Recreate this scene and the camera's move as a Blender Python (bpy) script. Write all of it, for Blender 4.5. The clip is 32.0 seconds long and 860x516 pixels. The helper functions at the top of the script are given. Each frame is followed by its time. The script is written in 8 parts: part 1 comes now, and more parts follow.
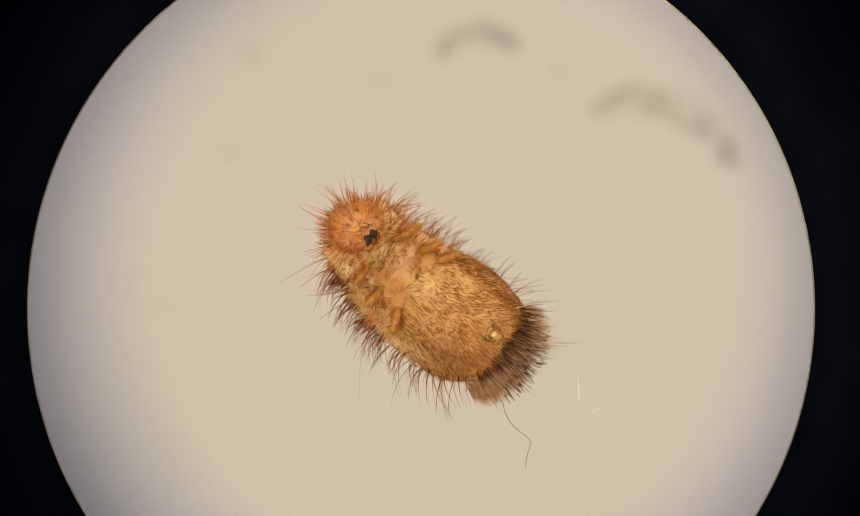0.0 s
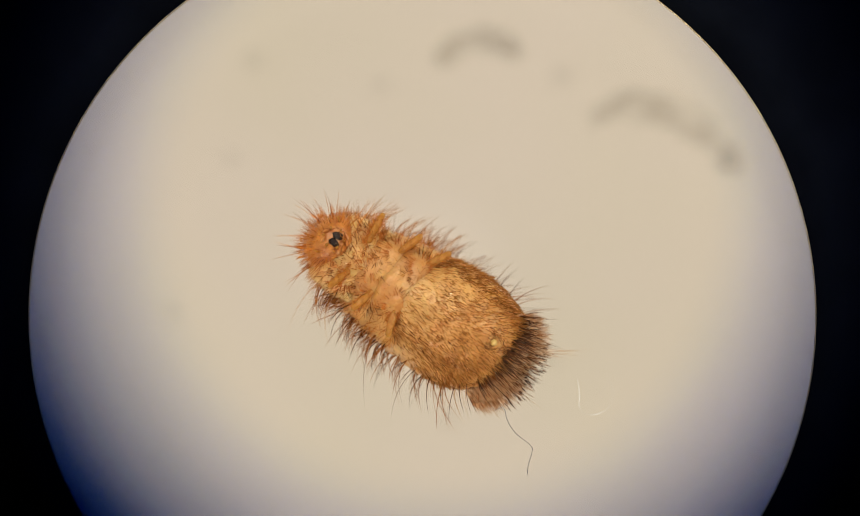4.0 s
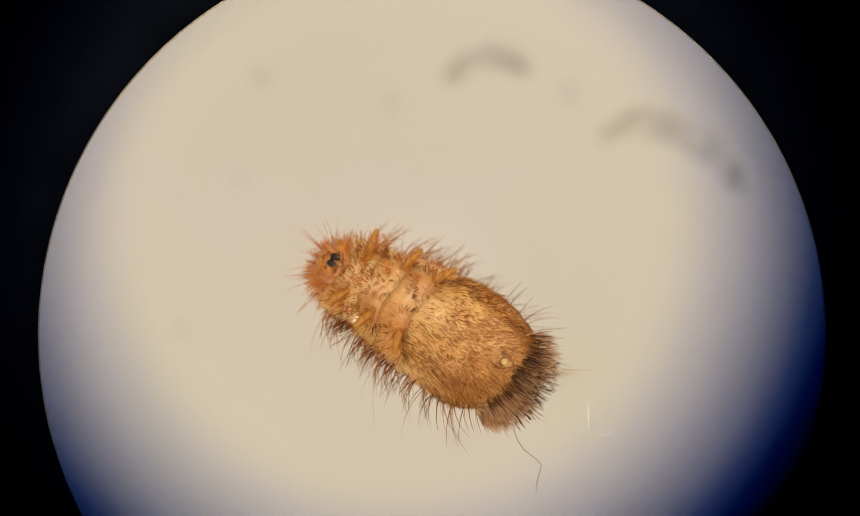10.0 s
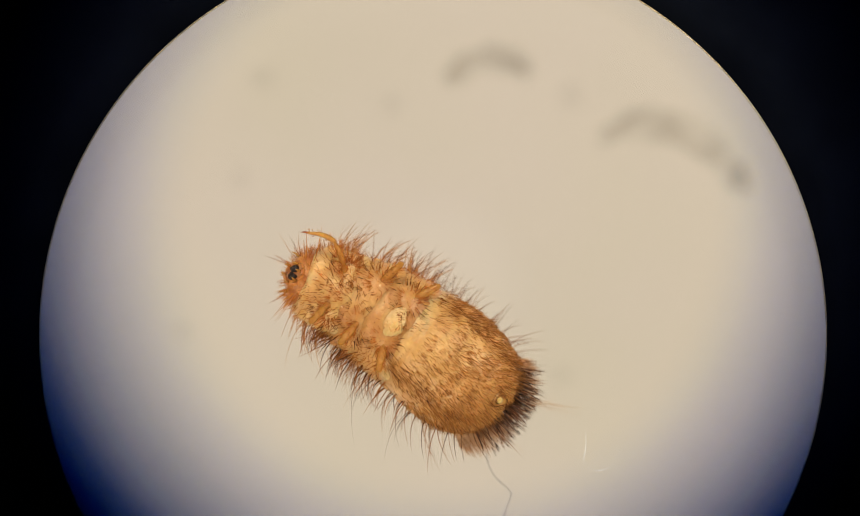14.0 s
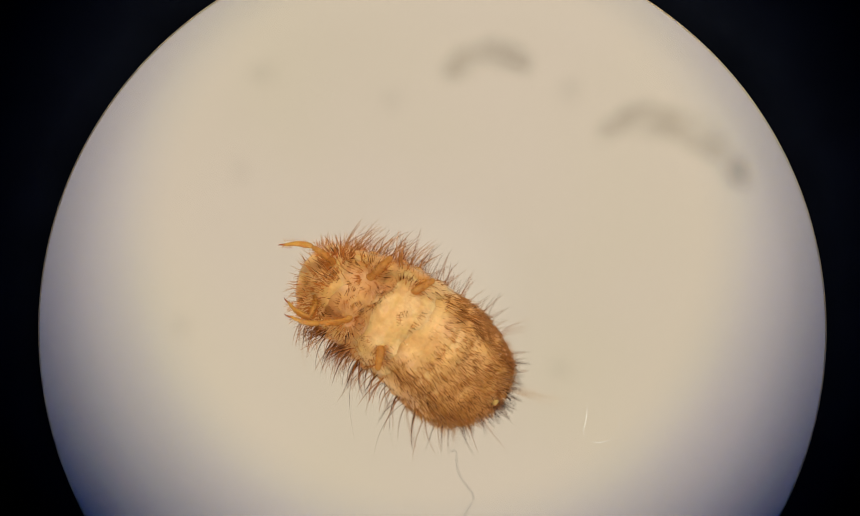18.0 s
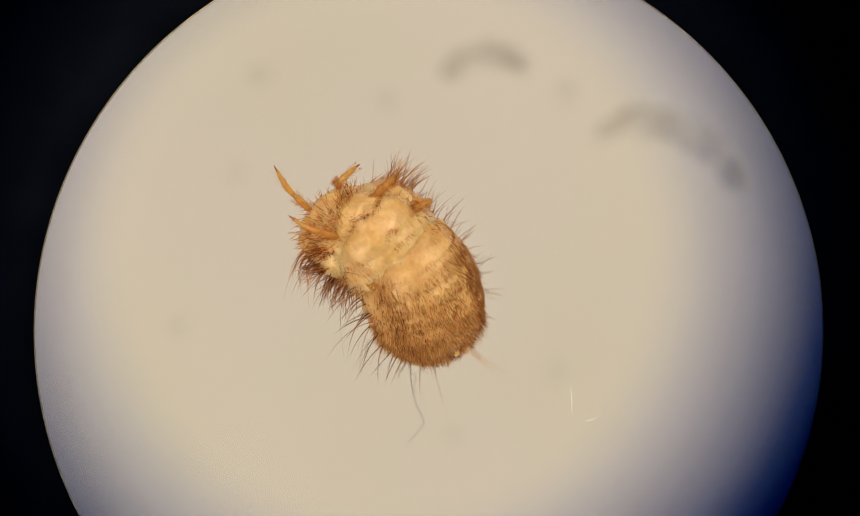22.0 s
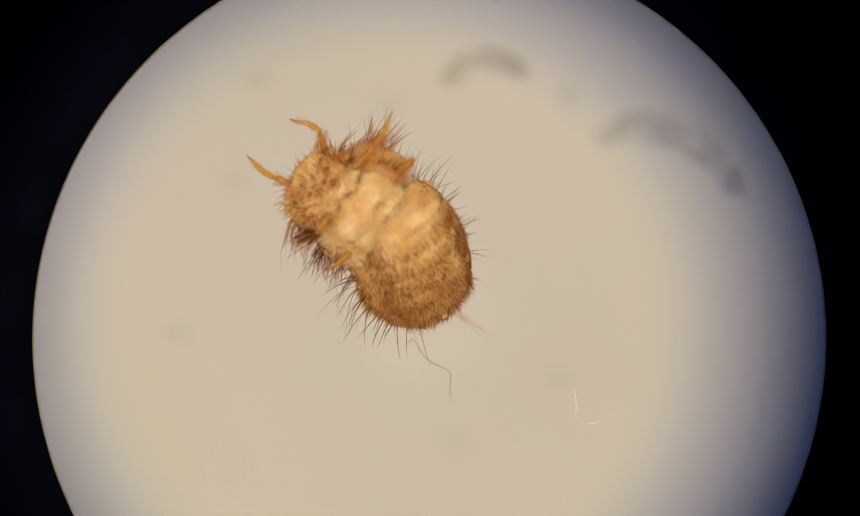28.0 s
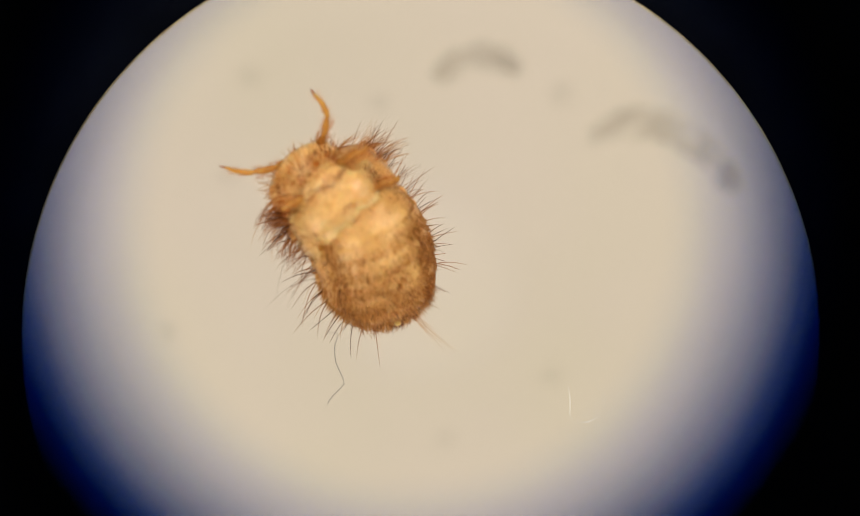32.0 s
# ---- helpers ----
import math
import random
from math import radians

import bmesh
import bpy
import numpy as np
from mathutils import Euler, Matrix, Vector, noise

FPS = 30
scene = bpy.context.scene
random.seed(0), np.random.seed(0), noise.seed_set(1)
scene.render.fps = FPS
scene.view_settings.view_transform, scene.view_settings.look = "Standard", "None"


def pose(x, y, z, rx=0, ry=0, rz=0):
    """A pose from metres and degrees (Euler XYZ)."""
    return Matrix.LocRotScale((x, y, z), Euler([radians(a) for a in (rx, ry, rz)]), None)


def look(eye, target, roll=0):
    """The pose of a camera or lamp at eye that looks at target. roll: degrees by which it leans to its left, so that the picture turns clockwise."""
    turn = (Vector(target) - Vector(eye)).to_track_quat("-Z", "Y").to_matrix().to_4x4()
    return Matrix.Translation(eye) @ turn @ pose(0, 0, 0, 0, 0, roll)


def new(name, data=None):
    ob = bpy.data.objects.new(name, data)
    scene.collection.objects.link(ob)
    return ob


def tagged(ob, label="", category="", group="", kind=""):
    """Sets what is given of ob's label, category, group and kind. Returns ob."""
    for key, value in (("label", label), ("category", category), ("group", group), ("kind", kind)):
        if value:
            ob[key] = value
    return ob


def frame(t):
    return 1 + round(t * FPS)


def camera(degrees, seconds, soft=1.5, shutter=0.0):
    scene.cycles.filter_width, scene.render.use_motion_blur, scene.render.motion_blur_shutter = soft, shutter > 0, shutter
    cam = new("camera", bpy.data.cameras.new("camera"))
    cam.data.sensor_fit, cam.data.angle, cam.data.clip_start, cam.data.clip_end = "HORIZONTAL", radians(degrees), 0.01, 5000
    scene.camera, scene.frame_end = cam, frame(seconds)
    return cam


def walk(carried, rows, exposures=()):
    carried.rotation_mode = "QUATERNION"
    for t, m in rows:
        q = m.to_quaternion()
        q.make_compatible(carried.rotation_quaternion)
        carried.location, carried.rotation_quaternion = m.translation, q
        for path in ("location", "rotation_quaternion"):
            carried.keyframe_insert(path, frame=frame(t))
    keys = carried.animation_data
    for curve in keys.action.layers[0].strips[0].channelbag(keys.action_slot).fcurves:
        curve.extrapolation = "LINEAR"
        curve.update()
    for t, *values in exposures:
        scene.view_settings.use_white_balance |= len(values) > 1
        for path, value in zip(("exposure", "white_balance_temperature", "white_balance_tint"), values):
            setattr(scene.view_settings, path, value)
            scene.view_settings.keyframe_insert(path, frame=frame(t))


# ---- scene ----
# A live dermestid larva under a low-power microscope, at true size: it is about 4 mm long.
# z = 0 is the plane in focus; the glass on which the larva lies is 1.6 mm below it.
MM = 0.001
GLASS_TOP = -1.6 * MM
PLATE_TOP = -8.3 * MM
STOP_R = 5.978 * MM

cam = camera(7.475, 32.0, soft=0.7, shutter=0.3)
cam.data.dof.use_dof = True
cam.data.dof.focus_distance = 0.09998
cam.data.dof.aperture_fstop = 64.0
walk(cam, [
    (0, pose(0.0001375, 0.0007702, 0.099994)),
    (1, pose(0.0001333, 0.0007996, 0.099994)),
    (2, pose(0.0001333, 0.0008190, 0.099994)),
    (3, pose(0.0001291, 0.0008286, 0.099994)),
    (6, pose(0.0000625, 0.0010329, 0.099994)),
    (7, pose(0.0000250, 0.0010910, 0.099994)),
    (8, pose(-0.0000042, 0.0011418, 0.099994)),
    (9, pose(-0.0000042, 0.0011523, 0.099994)),
    (10, pose(-0.0000292, 0.0011678, 0.099994)),
    (11, pose(-0.0000458, 0.0011908, 0.099994)),
    (12, pose(-0.0000583, 0.0012059, 0.099994)),
    (13, pose(-0.0000542, 0.0011908, 0.099994)),
    (14, pose(-0.0000458, 0.0011781, 0.099994)),
    (17, pose(-0.0000292, 0.0010883, 0.099994)),
    (18, pose(-0.0000354, 0.0010972, 0.099959)),
    (19, pose(-0.0000333, 0.0010761, 0.099925)),
    (20, pose(-0.0000229, 0.0010933, 0.099890)),
    (21, pose(0.0000083, 0.0011210, 0.099855)),
    (22, pose(0.0000218, 0.0011194, 0.099803)),
    (23, pose(0.0000395, 0.0011232, 0.099751)),
    (24, pose(0.0000447, 0.0011297, 0.099699)),
    (25, pose(0.0000498, 0.0011545, 0.099647)),
    (25.5, pose(0.0000470, 0.0011555, 0.099601)),
    (27.5, pose(0.0000152, 0.0012184, 0.099417)),
    (28, pose(0.0000124, 0.0012194, 0.099371)),
    (28.5, pose(0.0000052, 0.0012281, 0.099319)),
    (29, pose(0.0000103, 0.0012040, 0.099268)),
    (29.5, pose(0.0000320, 0.0011742, 0.099216)),
    (30, pose(0.0000454, 0.0011784, 0.099165)),
    (31, pose(0.0000970, 0.0011775, 0.099062)),
    (31.5, pose(0.0001186, 0.0011890, 0.099011)),
    (32, pose(0.0001402, 0.0011797, 0.098960))
], exposures=((0, 0.0), (3.5, 0.0), (6, -0.06), (9, 0.03), (14, 0.0), (17, 0.03), (18, -0.05), (19, -0.09), (20, 0.04), (22, -0.06), (24, -0.12), (25, -0.08), (28, -0.11), (30, -0.05), (31, -0.06), (32, 0.05)))

# ---- light: a backlit opal stage, two lamps beside the barrel, an added fill lamp, and a dim room ----
world = bpy.data.worlds.new("room")
scene.world = world
world.use_nodes = True
world.node_tree.nodes["Background"].inputs["Color"].default_value = (1.0, 0.93, 0.83, 1)
world.node_tree.nodes["Background"].inputs["Strength"].default_value = 0.42


def lamp(name, eye, target, watts, size, colour):
    data = bpy.data.lights.new(name, "AREA")
    data.shape, data.size, data.energy, data.color = "DISK", size, watts, colour
    ob = new(name, data)
    ob.matrix_world = look(eye, target)
    return ob


lamp("gooseneck_light_front", (-0.035, -0.050, 0.052), (0, 0, 0), 0.034, 0.011, (1.0, 0.84, 0.62))
lamp("gooseneck_light_back", (0.054, 0.030, 0.056), (0, 0, 0), 0.040, 0.011, (1.0, 0.84, 0.62))
# added lamp, unseen: brightens the larva's front end, which the others leave dark
lamp("fill_light_side", (-0.032, 0.056, 0.056), (0, 0, 0), 0.033, 0.011, (1.0, 0.84, 0.62))


# ---- materials ----
def nodes_of(name):
    mat = bpy.data.materials.new(name)
    mat.use_nodes = True
    tree = mat.node_tree
    return mat, tree, tree.nodes["Principled BSDF"]


def noise_mix(tree, scale, a, b, low=0.35, high=0.65, detail=4.0):
    """A colour that wanders between a and b, by noise in the object's own space."""
    coord = tree.nodes.new("ShaderNodeTexCoord")
    tex = tree.nodes.new("ShaderNodeTexNoise")
    tex.inputs["Scale"].default_value, tex.inputs["Detail"].default_value = scale, detail
    ramp = tree.nodes.new("ShaderNodeValToRGB")
    ramp.color_ramp.elements[0].position, ramp.color_ramp.elements[0].color = low, (*a, 1)
    ramp.color_ramp.elements[1].position, ramp.color_ramp.elements[1].color = high, (*b, 1)
    tree.links.new(coord.outputs["Object"], tex.inputs["Vector"])
    tree.links.new(tex.outputs["Fac"], ramp.inputs["Fac"])
    return ramp, tex


def skin(name, a, b, scale=2600, fine=16000, rough=0.38, sss=0.35, bump=0.4, rear=None, wet=0.0):
    """Thin cuticle: two scales of colour, a fine wrinkled relief, some light through it."""
    mat, tree, bsdf = nodes_of(name)
    ramp, tex = noise_mix(tree, scale, a, b)
    ramp2, tex2 = noise_mix(tree, fine, (0.86, 0.83, 0.78), (1.06, 1.06, 1.06), 0.3, 0.7)
    mul = tree.nodes.new("ShaderNodeMix")
    mul.data_type, mul.blend_type = "RGBA", "MULTIPLY"
    mul.inputs["Factor"].default_value = 0.8
    tree.links.new(ramp.outputs["Color"], mul.inputs["A"])
    tree.links.new(ramp2.outputs["Color"], mul.inputs["B"])
    colour = mul.outputs["Result"]
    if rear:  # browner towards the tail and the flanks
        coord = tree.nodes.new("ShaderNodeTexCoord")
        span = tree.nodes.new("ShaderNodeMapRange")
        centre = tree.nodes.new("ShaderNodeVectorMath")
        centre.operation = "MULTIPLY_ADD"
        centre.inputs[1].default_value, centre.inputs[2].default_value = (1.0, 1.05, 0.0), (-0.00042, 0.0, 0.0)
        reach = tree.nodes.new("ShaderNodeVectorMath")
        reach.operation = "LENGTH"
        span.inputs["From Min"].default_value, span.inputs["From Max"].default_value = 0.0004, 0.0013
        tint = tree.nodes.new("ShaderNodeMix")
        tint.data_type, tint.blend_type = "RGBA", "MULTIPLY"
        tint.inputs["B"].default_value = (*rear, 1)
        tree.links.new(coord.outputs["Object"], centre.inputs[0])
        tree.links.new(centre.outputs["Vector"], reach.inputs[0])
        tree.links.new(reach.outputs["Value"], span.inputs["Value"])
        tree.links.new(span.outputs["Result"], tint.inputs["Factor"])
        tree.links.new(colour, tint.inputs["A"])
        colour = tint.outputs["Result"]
    tree.links.new(colour, bsdf.inputs["Base Color"])
    relief = tree.nodes.new("ShaderNodeBump")
    relief.inputs["Strength"].default_value, relief.inputs["Distance"].default_value = bump, 0.00003
    tree.links.new(tex2.outputs["Fac"], relief.inputs["Height"])
    tree.links.new(relief.outputs["Normal"], bsdf.inputs["Normal"])
    bsdf.inputs["Roughness"].default_value = rough
    if wet:  # a thin moist film that sparkles on the wrinkles
        bsdf.inputs["Coat Weight"].default_value, bsdf.inputs["Coat Roughness"].default_value = wet, 0.07
        film = tree.nodes.new("ShaderNodeBump")
        film.inputs["Strength"].default_value, film.inputs["Distance"].default_value = 1.0, 0.00004
        tree.links.new(tex2.outputs["Fac"], film.inputs["Height"])
        tree.links.new(film.outputs["Normal"], bsdf.inputs["Coat Normal"])
    bsdf.inputs["Subsurface Weight"].default_value = sss
    bsdf.inputs["Subsurface Radius"].default_value = (1.0, 0.55, 0.25)
    bsdf.inputs["Subsurface Scale"].default_value = 0.00025
    return mat


def bristle_mat(name, dark, light, rough=0.26, clear=0.4, amber=(0.92, 0.62, 0.32)):
    """Hair-like bristles, each of its own shade, horny and amber where light shines through them."""
    mat, tree, bsdf = nodes_of(name)
    geo = tree.nodes.new("ShaderNodeNewGeometry")
    ramp = tree.nodes.new("ShaderNodeValToRGB")
    ramp.color_ramp.elements[0].color, ramp.color_ramp.elements[1].color = (*dark, 1), (*light, 1)
    tree.links.new(geo.outputs["Random Per Island"], ramp.inputs["Fac"])
    tree.links.new(ramp.outputs["Color"], bsdf.inputs["Base Color"])
    bsdf.inputs["Roughness"].default_value = rough
    see = tree.nodes.new("ShaderNodeBsdfTransparent")
    see.inputs["Color"].default_value = (*amber, 1)
    mix = tree.nodes.new("ShaderNodeMixShader")
    mix.inputs["Fac"].default_value = clear
    tree.links.new(bsdf.outputs["BSDF"], mix.inputs[1])
    tree.links.new(see.outputs["BSDF"], mix.inputs[2])
    tree.links.new(mix.outputs["Shader"], tree.nodes["Material Output"].inputs["Surface"])
    return mat


def horn(mat, amber, clear):
    """Lets light shine through a skin, as through amber."""
    tree = mat.node_tree
    see = tree.nodes.new("ShaderNodeBsdfTransparent")
    see.inputs["Color"].default_value = (*amber, 1)
    mix = tree.nodes.new("ShaderNodeMixShader")
    mix.inputs["Fac"].default_value = clear
    tree.links.new(tree.nodes["Principled BSDF"].outputs["BSDF"], mix.inputs[1])
    tree.links.new(see.outputs["BSDF"], mix.inputs[2])
    tree.links.new(mix.outputs["Shader"], tree.nodes["Material Output"].inputs["Surface"])
    return mat


def plain(name, colour, rough=0.5, metal=0.0, spec=0.5):
    mat, tree, bsdf = nodes_of(name)
    bsdf.inputs["Base Color"].default_value = (*colour, 1)
    bsdf.inputs["Roughness"].default_value, bsdf.inputs["Metallic"].default_value = rough, metal
    bsdf.inputs["Specular IOR Level"].default_value = spec
    return mat


def flock(name, colour):
    """Matt black anti-reflection coating."""
    mat, tree, bsdf = nodes_of(name)
    dull = tree.nodes.new("ShaderNodeBsdfDiffuse")
    ramp, tex = noise_mix(tree, 900, [c * 0.8 for c in colour], [c * 1.2 for c in colour])
    tree.links.new(ramp.outputs["Color"], dull.inputs["Color"])
    tree.links.new(dull.outputs["BSDF"], tree.nodes["Material Output"].inputs["Surface"])
    return mat


def tinted(name, colour):
    """Clear coloured filter, thin enough not to bend the view."""
    mat, tree, bsdf = nodes_of(name)
    clear = tree.nodes.new("ShaderNodeBsdfTransparent")
    clear.inputs["Color"].default_value = (*colour, 1)
    tree.links.new(clear.outputs["BSDF"], tree.nodes["Material Output"].inputs["Surface"])
    return mat


def glass(name, rough=0.0):
    mat, tree, bsdf = nodes_of(name)
    bsdf.inputs["Transmission Weight"].default_value, bsdf.inputs["Roughness"].default_value = 1.0, rough
    bsdf.inputs["IOR"].default_value = 1.46
    return mat


def opal(name, colour, power):
    """The backlit opal plate: a little uneven in colour."""
    mat, tree, bsdf = nodes_of(name)
    ramp, tex = noise_mix(tree, 260, [c * v for c, v in zip(colour, (0.985, 0.99, 0.965))], [c * v for c, v in zip(colour, (1.015, 1.0, 1.035))], 0.3, 0.7, 2.0)
    tree.links.new(ramp.outputs["Color"], bsdf.inputs["Emission Color"])
    bsdf.inputs["Emission Strength"].default_value = power
    bsdf.inputs["Base Color"].default_value = (0.05, 0.048, 0.044, 1)
    bsdf.inputs["Roughness"].default_value = 0.6
    bsdf.inputs["Specular IOR Level"].default_value = 0.1
    return mat


def veil(name, colour, low, high):
    """Thin dry skin that lets most of the light through, in patches between low and high."""
    mat, tree, bsdf = nodes_of(name)
    ramp, tex = noise_mix(tree, 1400, [c * 0.3 for c in colour], colour)
    tree.links.new(ramp.outputs["Color"], bsdf.inputs["Base Color"])
    bsdf.inputs["Roughness"].default_value = 0.6
    see = tree.nodes.new("ShaderNodeBsdfTransparent")
    patch, tex2 = noise_mix(tree, 2100, (low, low, low), (high, high, high), 0.40, 0.60, 2.0)
    mix = tree.nodes.new("ShaderNodeMixShader")
    tree.links.new(patch.outputs["Color"], mix.inputs["Fac"])
    tree.links.new(bsdf.outputs["BSDF"], mix.inputs[1])
    tree.links.new(see.outputs["BSDF"], mix.inputs[2])
    tree.links.new(mix.outputs["Shader"], tree.nodes["Material Output"].inputs["Surface"])
    return mat


OPAL = opal("opal_plate", (0.660, 0.555, 0.412), 1.26)
BLACK = flock("matt_black", (0.0045, 0.0058, 0.0090))
BARREL = flock("barrel_black", (0.01, 0.01, 0.012))
BENCH = plain("dark_bench", (0.03, 0.03, 0.032), 0.6)
EDGE_FRINGE = plain("edge_fringe", (0.45, 0.37, 0.22), 0.45, 1.0)
# two added filters that turn the edge of the vignette blue
VIGNETTE_BLUE = tinted("vignette_blue", (0.012, 0.17, 0.80))
VIGNETTE_PALE = tinted("vignette_pale", (0.50, 0.67, 0.92))
GLASS = glass("clear_glass")
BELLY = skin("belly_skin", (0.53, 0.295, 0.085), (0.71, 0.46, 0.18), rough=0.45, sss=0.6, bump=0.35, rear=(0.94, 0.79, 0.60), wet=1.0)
PALE = skin("thorax_skin", (0.45, 0.20, 0.042), (0.63, 0.365, 0.118), 1900, rough=0.4, sss=0.8, bump=0.35, wet=1.0)
MILKY = skin("fore_belly_skin", (0.57, 0.335, 0.10), (0.76, 0.53, 0.235), 2600, rough=0.4, sss=0.8, bump=0.45, wet=1.0)
FLANK = skin("flank_knob_skin", (0.46, 0.21, 0.055), (0.66, 0.37, 0.12), 5200, rough=0.4, sss=0.5, bump=0.6, wet=0.6)
TAIL_SKIN = skin("tail_skin", (0.34, 0.18, 0.08), (0.60, 0.40, 0.23), 4200)
HEAD_SKIN = skin("head_skin", (0.36, 0.11, 0.016), (0.62, 0.26, 0.045), 5200, 14000, rough=0.35, sss=0.2, bump=0.8, wet=1.0)
LEG_SKIN = horn(skin("leg_skin", (0.42, 0.18, 0.03), (0.66, 0.35, 0.075), 9000, 30000, rough=0.22, sss=0.2, bump=0.7, wet=1.0), (0.94, 0.72, 0.32), 0.42)
FOOT_SKIN = horn(skin("foot_skin", (0.50, 0.23, 0.04), (0.72, 0.41, 0.09), 9000, 30000, rough=0.2, sss=0.2, bump=0.7, wet=1.0), (0.95, 0.74, 0.34), 0.48)
HIP = horn(skin("hip_skin", (0.56, 0.33, 0.10), (0.74, 0.50, 0.21), 3000, 20000, rough=0.3, sss=0.5, bump=0.5, wet=1.0), (0.95, 0.80, 0.52), 0.3)
CLAW = horn(skin("claw_horn", (0.28, 0.06, 0.012), (0.44, 0.13, 0.025), 9000, 30000, rough=0.2, sss=0.0, bump=0.3, wet=1.0), (0.80, 0.40, 0.15), 0.25)
FINE = bristle_mat("fine_hairs", (0.15, 0.046, 0.009), (0.54, 0.25, 0.058), rough=0.13, clear=0.3, amber=(0.94, 0.62, 0.26))
TAWNY = bristle_mat("tawny_hairs", (0.29, 0.115, 0.026), (0.67, 0.365, 0.10), rough=0.13, clear=0.4, amber=(0.95, 0.68, 0.34))
GOLD = bristle_mat("golden_hairs", (0.48, 0.24, 0.065), (0.80, 0.50, 0.19), rough=0.16, clear=0.5, amber=(0.95, 0.72, 0.42))
BROWN = bristle_mat("brown_bristles", (0.12, 0.032, 0.006), (0.46, 0.17, 0.035), clear=0.3, amber=(0.90, 0.56, 0.24))
DARK = bristle_mat("dark_bristles", (0.022, 0.007, 0.004), (0.20, 0.075, 0.025), clear=0.1)
ASHY = bristle_mat("ashy_bristles", (0.50, 0.30, 0.15), (0.86, 0.66, 0.43), clear=0.42)
FAN = bristle_mat("fan_hairs", (0.40, 0.17, 0.04), (0.74, 0.42, 0.14), clear=0.5, amber=(0.93, 0.62, 0.30))
RUST = bristle_mat("rusty_hairs", (0.36, 0.105, 0.014), (0.80, 0.36, 0.07), rough=0.2, clear=0.42, amber=(0.95, 0.58, 0.22))
JAW = skin("black_jaws", (0.006, 0.004, 0.004), (0.03, 0.012, 0.006), 9000, 30000, rough=0.22, sss=0.0, bump=0.9)
VENT = skin("pale_vent", (0.52, 0.34, 0.10), (0.70, 0.52, 0.22), 9000, rough=0.55)
FIBRE = plain("navy_fibre", (0.012, 0.016, 0.045), 0.5)
HUSK = veil("husk_skin", (0.46, 0.40, 0.27), 0.79, 0.975)
HUSK_DARK = veil("husk_dark", (0.20, 0.17, 0.14), 0.85, 0.95)
CRUMB = skin("crumb", (0.30, 0.24, 0.18), (0.58, 0.50, 0.40), 20000)
GRIT = veil("grey_grit", (0.24, 0.22, 0.19), 0.93, 0.96)
GLINT_WHITE = plain("glint_white", (0.85, 0.85, 0.82), 0.18)


# ---- mesh tools ----
def mesh_of(name, verts, faces, mat, smooth=True):
    me = bpy.data.meshes.new(name)
    me.from_pydata([tuple(v) for v in verts], [], faces)
    me.update()
    if smooth:
        me.polygons.foreach_set("use_smooth", [True] * len(me.polygons))
    me.materials.append(mat)
    return me


HAIRY = {"nap", "golden_nap", "side_bristles", "under_bristles", "guard_hairs", "dark_tuft", "ashy_tuft", "fringe", "ruff", "side_brush", "bristle_fan",
         "collar_fringe", "crown_bristles", "leg_hairs", "shin_spines", "flank_rope", "dark_tips", "dark_spines", "tawny_nap", "middle_tuft", "shoulder_tuft"}


def part(name, me, parent, label="", m=None):
    ob = new(name, me)
    ob.parent = parent
    if m is not None:
        ob.matrix_basis = m
    if name in HAIRY:
        return tagged(ob, label, kind="stuff")
    return tagged(ob, label) if label else ob


def lathe(profile, n=96):
    """Verts and faces of a closed profile of (radius, z) turned about z."""
    verts, faces, k = [], [], len(profile)
    for i in range(n):
        a = 2 * math.pi * i / n
        verts += [(r * math.cos(a), r * math.sin(a), z) for r, z in profile]
    for i in range(n):
        j = (i + 1) % n
        for q in range(k):
            p = (q + 1) % k
            faces.append((i * k + q, j * k + q, j * k + p, i * k + p))
    return verts, faces


def solid(profile, n=64):
    """A turned body whose profile of (radius, z) begins and ends on the axis."""
    verts, faces, inner = [(0, 0, profile[0][1]), (0, 0, profile[-1][1])], [], profile[1:-1]
    k = len(inner)
    for i in range(n):
        a = 2 * math.pi * i / n
        verts += [(r * math.cos(a), r * math.sin(a), z) for r, z in inner]
    for i in range(n):
        j = (i + 1) % n
        faces.append((0, 2 + j * k, 2 + i * k))
        faces.append((1, 2 + i * k + k - 1, 2 + j * k + k - 1))
        for q in range(k - 1):
            faces.append((2 + i * k + q, 2 + j * k + q, 2 + j * k + q + 1, 2 + i * k + q + 1))
    return verts, faces


def loft(rings, around=28):
    """A closed body along x. rings: (x, y, z, half width, half height)."""
    verts, faces, n = [], [], len(rings)
    for x, y, z, w, h in rings:
        for i in range(around):
            a = 2 * math.pi * i / around
            verts.append((x, y + w * math.cos(a), z + h * math.sin(a)))
    for q in range(n - 1):
        for i in range(around):
            j = (i + 1) % around
            faces.append((q * around + i, q * around + j, (q + 1) * around + j, (q + 1) * around + i))
    for q, flip in ((0, True), (n - 1, False)):
        x, y, z, w, h = rings[q]
        verts.append((x, y, z))
        c = len(verts) - 1
        for i in range(around):
            j = (i + 1) % around
            faces.append((c, q * around + j, q * around + i) if flip else (c, q * around + i, q * around + j))
    return verts, faces


